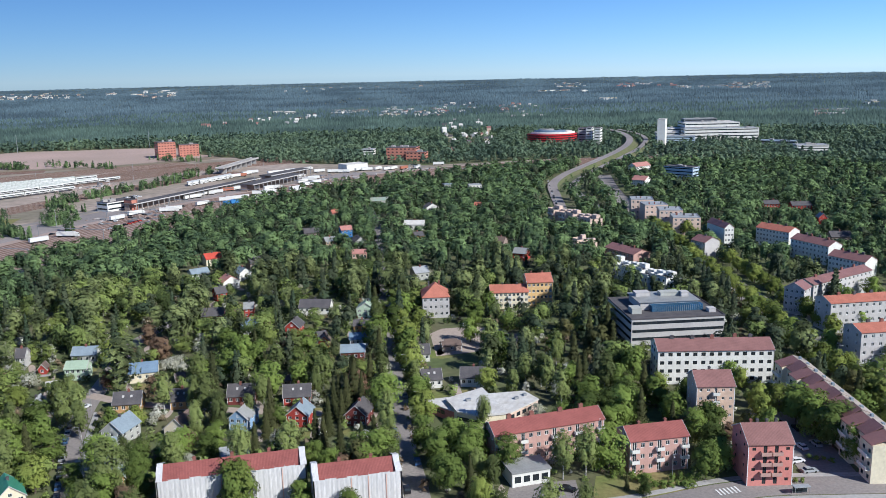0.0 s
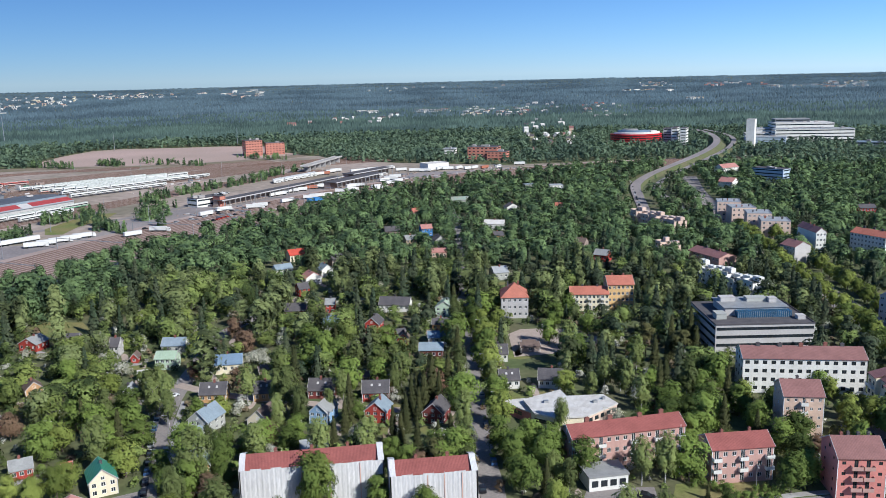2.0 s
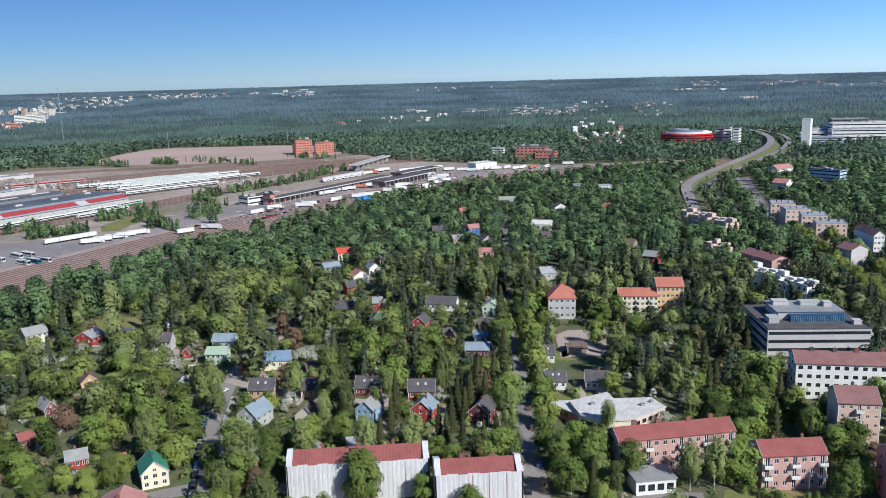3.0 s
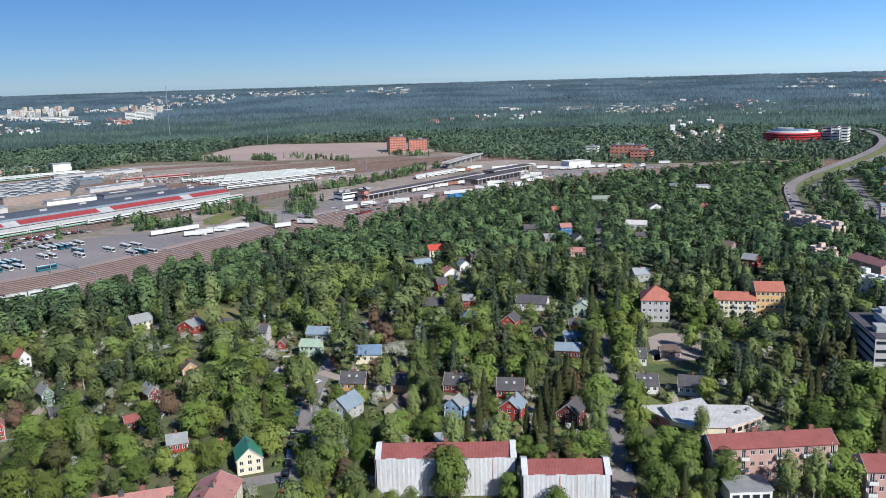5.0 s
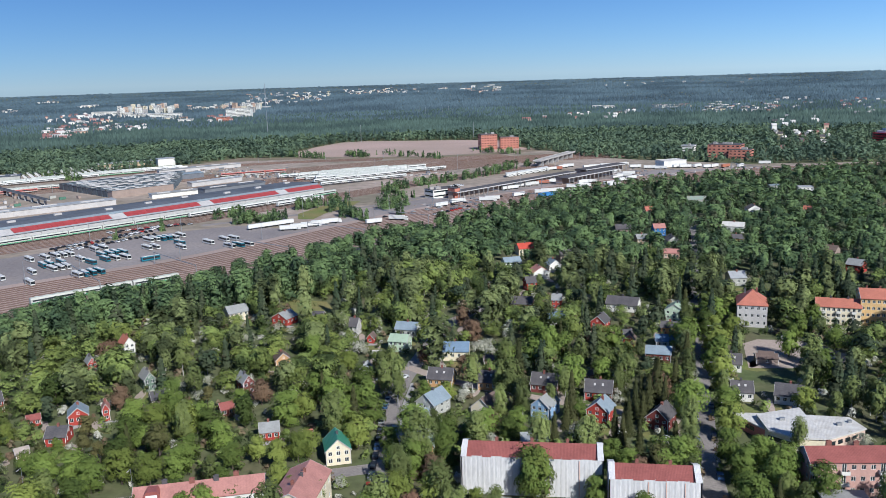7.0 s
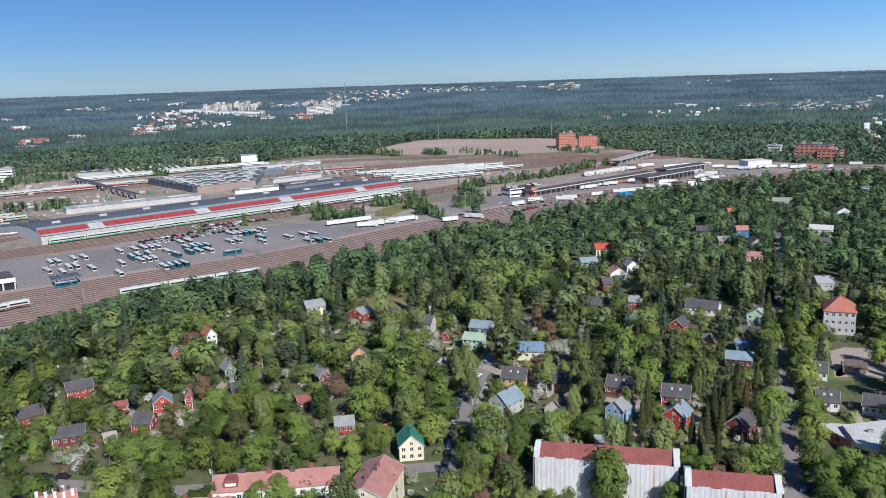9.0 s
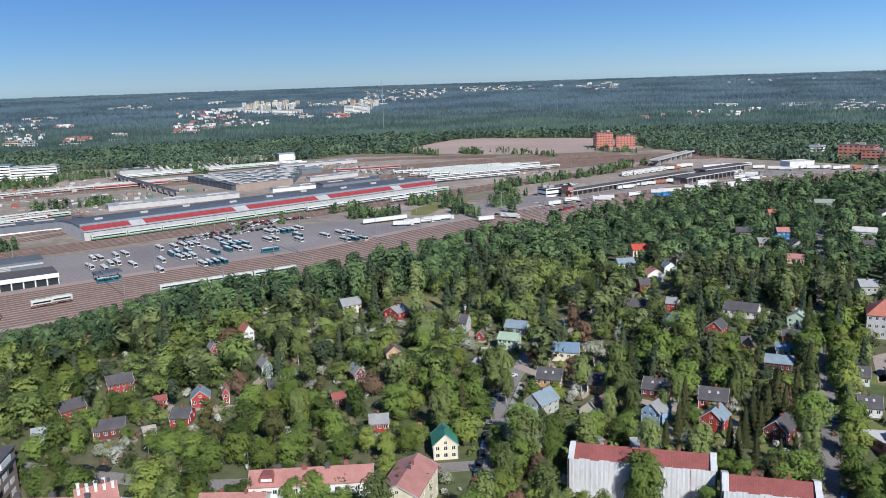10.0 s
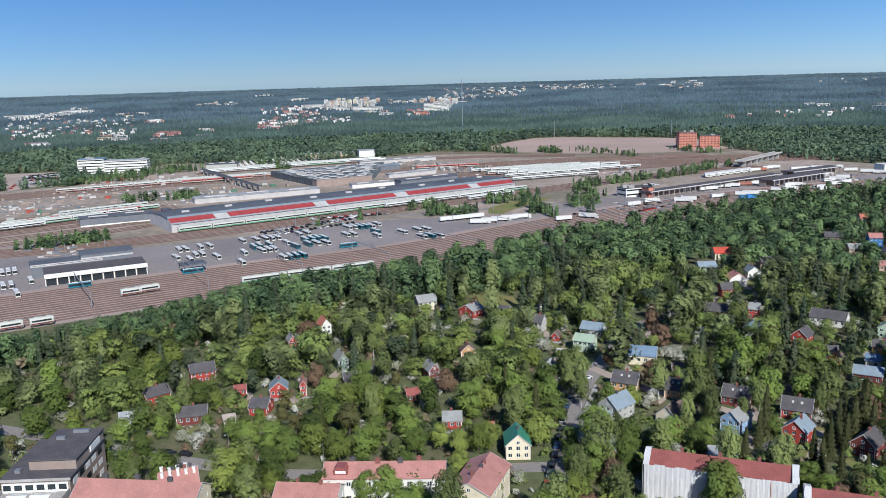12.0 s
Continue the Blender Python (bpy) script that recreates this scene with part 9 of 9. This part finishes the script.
def spires(name, r0, r1, mat, label, seed):
    """Far forest: rows of small pointed crowns, lower as the land climbs away, joined into one object."""
    g = np.random.default_rng(seed)
    rows, r = [], r0
    while r < r1:
        fall = (110 - far_rise(r)) / r ** 2 + (far_rise(r + 5) - far_rise(r - 5)) / 10 / r
        step = (0.00085 if r < 3200 else 0.00055) / fall
        az = np.radians(np.arange(-31.5, 66.5, 0.098))
        az = az + np.radians(0.098) * g.uniform(-0.5, 0.5, len(az))
        rows.append(np.stack([az, r + step * g.uniform(-0.5, 0.5, len(az))], 1))
        r += step
    q = np.concatenate(rows)
    xy = np.stack([-np.sin(q[:, 0]) * q[:, 1], np.cos(q[:, 0]) * q[:, 1]], 1)
    keep = free(xy[:, 0], xy[:, 1], 3.5)
    q, xy = q[keep], xy[keep]
    rise = np.array([far_rise(t) for t in q[:, 1]])
    tall = (110 - rise) / 110
    patch = np.array([noise.noise((x * 0.0035, y * 0.0035, 3.0)) for x, y in xy])
    h = (9.0 + 7.5 * g.uniform(0, 1, len(q)) ** 1.5 + 4.5 * patch) * np.maximum(tall, 0.42)
    w = np.maximum(0.0024 * q[:, 1], 6.6) * g.uniform(0.85, 1.3, len(q))
    turn = g.uniform(0, 1.57, len(q))
    n = len(q)
    V = np.zeros((n, 5, 3))
    N = np.zeros((n, 5, 3))
    for k in range(4):
        a = turn + k * math.pi / 2
        V[:, k] = np.stack([xy[:, 0] + w * 0.6 * np.cos(a), xy[:, 1] + w * 0.6 * np.sin(a), rise + h * g.uniform(0.05, 0.45, n)], 1)
        N[:, k] = np.stack([np.cos(a) * 0.7, np.sin(a) * 0.7, np.full(n, 0.7)], 1)
    V[:, 4] = np.stack([xy[:, 0] + w * g.uniform(-0.2, 0.2, n), xy[:, 1] + w * g.uniform(-0.2, 0.2, n), rise + h], 1)
    N[:, 4] = (0, 0, 1)
    F = (np.arange(n)[:, None, None] * 5 + np.array([[0, 1, 4], [1, 2, 4], [2, 3, 4], [3, 0, 4]])[None]).reshape(-1, 3)
    N /= np.linalg.norm(N, axis=2, keepdims=True)
    return tagged(new(name, big_mesh(name, V.reshape(-1, 3), F, mat, N.reshape(-1, 3))), label, "forest", kind="stuff")


spires("receding_forest", 1600, 2520, HAZED_RECEDING_WOOD, "mixed forest receding beyond the suburbs", 61)
spires("horizon_forest", 2140, 4930, HAZED_HORIZON_WOOD, "unbroken forest along the horizon with blue haze in its colour", 62)

# hedges and round shrubs before the apartment blocks
HEDGE = [(80.8, 209.9, 1.5), (82.5, 209.9, 1.5), (84.3, 210.0, 1.5), (86.0, 210.0, 1.5), (87.7, 210.1, 1.5), (89.5, 210.1, 1.5), (91.2, 210.2, 1.5), (92.9, 210.2, 1.5), (94.6, 210.3, 1.5), (49.5, 212.8, 3.2), (51.2, 212.0, 3.2), (53.0, 211.3, 3.2), (54.8, 209.3, 2.2), (56.8, 209.3, 2.2), (58.7, 209.2, 2.2), (60.7, 209.1, 2.2), (62.6, 209.0, 2.2), (64.6, 208.9, 2.2), (60.2, 212.3, 2.6), (62.5, 212.4, 2.6), (64.8, 212.6, 2.6), (67.2, 212.7, 2.6), (44.5, 214.9, 2.4), (47.1, 216.2, 2.4), (102.4, 224.3, 1.6), (104.1, 223.5, 1.6), (105.8, 222.7, 1.6), (107.5, 221.9, 1.6)]
stuff_trees("hedge_shrubs", [("shrub", x, y, h, -0.2) for x, y, h in HEDGE], 260, 0.09, LEAF["maple"], "clipped hedge and round shrubs before the blocks", 51)

stuff_trees("yard_bushes", YARD_GREEN, 110, 0.085, WOOD_DEEP, "bushes and small trees between the yards", 41)

# ---------------------------------------------------------------- cars, lamps and other small things
CAR_PAINT = [paint("car_black", (0.02, 0.02, 0.024), 0.25), paint("car_white", (0.7, 0.7, 0.7), 0.3), paint("car_silver", (0.35, 0.36, 0.37), 0.3), paint("car_red", (0.4, 0.03, 0.02), 0.3), paint("car_blue", (0.05, 0.1, 0.22), 0.3)]
CAR_LABEL = ["black car parked on asphalt", "white car parked on asphalt", "silver-grey car parked on asphalt", "red car parked on asphalt", "dark blue car parked on asphalt"]


def car_proto(k):
    root = tagged(new("car"), CAR_LABEL[k], "car", "parked cars")
    s = Soup()
    s.extrude([(-2.15, 0.3), (2.1, 0.3), (2.2, 0.6), (2.05, 0.85), (1.0, 0.95), (-1.7, 0.98), (-2.15, 0.9)], "y", -0.88, 0.88)
    part("body", s.done("body", CAR_PAINT[k]), root)
    s = Soup()
    s.extrude([(-1.75, 0.984), (1.0, 0.954), (0.35, 1.42), (-1.35, 1.44)], "y", -0.74, 0.74)
    part("glasshouse", s.done("glasshouse", GLASS), root)
    s = Soup()
    s.box(-1.3, 0.3, -0.72, 0.72, 1.43, 1.48)
    part("roof", s.done("roof", CAR_PAINT[k]), root)
    for x in (-1.35, 1.35):
        for y in (-0.8, 0.8):
            part("wheel", CAR_WHEEL, root, m=pose(x, y, 0))
    return root


CARS = [None] * 5


def car(k, x, y, rot, z=0.07):
    m = pose(x, y, z, 0, 0, rot)
    if CARS[k] is None:
        CARS[k] = car_proto(k)
        CARS[k].matrix_basis = m
    else:
        copy_thing(CARS[k], m)


def cars_along(line, off, d0, gap, kinds, rot_add=0.0):
    ln = [Vector(p) for p in offset_line(smooth_line(line), off)]
    acc, k, want = 0.0, 0, d0
    for a, b in zip(ln, ln[1:]):
        seg = (b - a).length
        while k < len(kinds) and acc + seg >= want:
            p = a.lerp(b, (want - acc) / seg)
            if kinds[k] >= 0:
                car(kinds[k], p.x, p.y, math.degrees(math.atan2(b.y - a.y, b.x - a.x)) + rot_add)
            k += 1
            want += gap
        acc += seg


cars_along([(-97, 190), (-109, 222), (-117, 243), (-124, 268)], 2.2, 2, 6.4, (3, 2, 0, 0, 4, 0, 0, 2, 0, 4, 2, 0))
cars_along([(-97, 190), (-109, 222), (-117, 243)], -2.3, 14, 9.0, (0, 4, 0, 2))
cars_along([(-9, 206), (-14, 238), (-19, 285), (-24, 329)], 2.5, 4, 19, (0, 2, 4, 2, 1, 0))
cars_along([(-9, 206), (-14, 238), (-19, 285), (-24, 329)], -2.6, 20, 26, (4, 0, 2))
for k, (x, y, r) in enumerate(((22, 201, -20), (31, 208, -20), (18, 199, -25), (103, 231, 100), (108, 233, 100), (98, 222, 15), (107, 244, 95), (111, 247, 95), (103, 248, 95), (99, 216, 10), (-136, 176, 60), (-131, 180, 60), (-208, 150, 20), (-203, 152, 20), (-151, 168, 110), (-148.5, 169, 110), (-146, 170.2, 110), (-143.5, 171.4, 110), (-83, 190, 75), (-86, 186, 80), (-127, 322, 10), (-125.5, 273, 60), (-94, 186, 100))):
    car((0, 0, 2, 1, 2, 1, 0, 2, 0, 2, 2, 4, 0, 0, 0, 0, 0, 2, 1, 2, 0, 1, 0)[k], x, y, r)
cr = random.Random(9)
for k in range(24):
    car(cr.choice((0, 0, 2, 1, 4)), -456 + k * 1.1 + cr.uniform(-1, 1), 418 + k * 3.6, -25)
for k in range(10):
    car(cr.choice((0, 2, 1, 4)), -290 + k * 6.5, 610 + k * 14.0, 62, 0.09)
for k in range(12):
    car(cr.choice((0, 2, 1)), 92 + 1.1 * k, 690 + 15 * k + cr.uniform(-4, 4), 84, 0.52)


def street_lamp(x, y, rot, h=8.0):
    root = thing("street_lamp", x, y, rot, "slim grey steel street lamp", "street lamp", "street lamps")
    s = Soup()
    s.tube(0, 0, 0, h, 0.08, 0.05, 6)
    part("pole", s.done("pole", STEEL), root)
    s = Soup()
    s.box(-0.05, 1.4, -0.05, 0.05, h - 0.004, h + 0.08)
    part("arm", s.done("arm", STEEL), root)
    s = Soup()
    s.box(1.1, 1.8, -0.14, 0.14, h - 0.12, h - 0.008)
    part("lamp_head", s.done("lamp_head", WALLS["palegrey"]), root)


for x, y, r in ((-4, 226, 180), (-10, 262, 180), (-16, 300, 180), (-20, 345, 180), (-112, 238, 180), (-105, 214, 180), (60, 212, -90), (86, 213, -90), (118, 214, -90), (-160, 167, -80), (-190, 158, -80), (-122, 270, 0), (145, 300, 0), (141, 350, 0), (139, 420, 0), (158, 290, 180)):
    street_lamp(x, y, r)
# flagpole and bus shelter by the pink blocks
fp = thing("flagpole", 41.5, 219.5, 0, "tall white flagpole on a lawn", "flagpole")
s = Soup()
s.tube(0, 0, 0, 15.5, 0.11, 0.05, 8)
part("pole", s.done("pole", FRAME_WHITE), fp)
s = Soup()
s.tube(0, 0, 15.5, 15.75, 0.12, 0.04, 8)
part("finial", s.done("finial", FRAME_WHITE), fp)
bs = thing("bus_shelter", 91.5, 203.6, 5, "glazed bus shelter with grey roof on the pavement", "bus shelter")
s = Soup()
s.box(-2.2, 2.2, -0.9, 0.9, 2.4, 2.55)
part("roof", s.done("roof", ROOFS["lightgrey"]), bs)
for x in (-2.0, 2.0):
    for y in (-0.7, 0.7):
        s = Soup()
        s.box(x - 0.05, x + 0.05, y - 0.05, y + 0.05, 0.05, 2.4)
        part("post", s.done("post", STEEL), bs)
s = Soup()
s.box(-1.95, 1.95, 0.66, 0.69, 0.3, 2.2)
part("pane", s.done("pane", GLASS), bs)

# long rows of parked cars in the yards, too many to tell apart
pk = random.Random(44)
ROW_PAINT = [(0, "dark"), (2, "silver"), (1, "white"), (3, "red")]
row_soup = [Soup() for _ in ROW_PAINT]
CAR_ROWS = [((-466, 436), (-447, 522), 19, 62), ((-461, 434), (-442, 520), 19, -28), ((-475, 500), (-436, 552), 14, 62), ((-470, 497), (-431, 549), 12, 62), ((-255, 626), (-240, 676), 9, 70), ((-312, 775), (-300, 812), 8, 20), ((-306, 772), (-294, 808), 8, 20)]
for k in range(9):
    CAR_ROWS.append(((-948 - k * 14, 512 + k * 10), (-958 - k * 12, 570 + k * 9), 13, 35))
for (x0, y0), (x1, y1), n, rot in CAR_ROWS:
    for k in range(n):
        if pk.random() < 0.12:
            continue
        f = (k + 0.5) / n
        c = pk.choice((0, 0, 0, 1, 1, 2, 2, 3))
        so = row_soup[c]
        v0 = len(so.v)
        so.extrude([(-2.15, 0.3), (2.1, 0.3), (2.2, 0.6), (2.05, 0.85), (1.0, 0.95), (-1.7, 0.98), (-2.15, 0.9)], "y", -0.88, 0.88)
        so.extrude([(-1.75, 0.984), (1.0, 0.954), (0.35, 1.4), (-1.35, 1.42)], "y", -0.74, 0.74, 1)
        so.box(-1.3, 0.3, -0.72, 0.72, 1.41, 1.46)
        for wx in (-1.35, 1.35):
            so.box(wx - 0.3, wx + 0.3, -0.9, 0.9, 0.0, 0.58, 2)
        m = pose(x0 + (x1 - x0) * f, y0 + (y1 - y0) * f, 0.1, 0, 0, rot + pk.uniform(-4, 4))
        so.v[v0:] = [tuple(m @ Vector(q)) for q in so.v[v0:]]
for (c, word), so in zip(ROW_PAINT, row_soup):
    tagged(new("parked_cars", so.done("parked_cars", CAR_PAINT[c], GLASS, RUBBER)), word + " cars parked in long rows on the yards", "cars", kind="stuff")

# garden paths, patios and mown patches beside the houses
gp = random.Random(17)


def blob(s, x, y, rx, ry, rot, z):
    c, d = math.cos(rot), math.sin(rot)
    n = 11
    pts = []
    for k in range(n):
        a = 2 * math.pi * k / n
        q = gp.uniform(0.75, 1.15)
        u, v = rx * q * math.cos(a), ry * q * math.sin(a)
        pts.append((x + u * c - v * d, y + u * d + v * c, z))
    s.face(pts)


lawns, paths, patios = Soup(), Soup(), Soup()
layer = 0
for x, y, rot, hl, hd, clear in list(FOOT):
    r = math.hypot(x, y)
    if not (5 <= clear <= 12 and 170 < r < 480):
        continue
    layer = (layer + 1) % 40
    a = radians(rot)
    ux, uy = -x / r, -y / r
    vx, vy = math.cos(a), math.sin(a)
    k = gp.uniform(-3, 3)
    blob(lawns, x + ux * (hd + 6) + vx * k, y + uy * (hd + 6) + vy * k, gp.uniform(5, 9), gp.uniform(3, 5.5), gp.uniform(0, 3), 0.012 + layer * 0.0008)
    k = gp.choice((-1, 1)) * (hl + 1.2)
    blob(paths, x + ux * (hd + 3) + vx * k, y + uy * (hd + 3) + vy * k, gp.uniform(4, 8), gp.uniform(1.0, 1.8), math.atan2(uy, ux) + gp.uniform(-0.4, 0.4), 0.05 + layer * 0.0008)
    if gp.random() < 0.6:
        blob(patios, x + ux * (hd + 1.8) - vx * k * 0.4, y + uy * (hd + 1.8) - vy * k * 0.4, gp.uniform(1.8, 3.4), gp.uniform(1.2, 2.0), a, 0.09 + layer * 0.0008)
tagged(new("garden_lawns", lawns.done("garden_lawns", LAWN, fix=False)), "patches of mown grass in front of the houses", "lawn", kind="stuff")
tagged(new("garden_paths", paths.done("garden_paths", GRAVEL, fix=False)), "pale gravel paths beside the houses", "path", kind="stuff")
tagged(new("garden_patios", patios.done("garden_patios", CONCRETE, fix=False)), "grey paved patios beside the houses", "patio", kind="stuff")
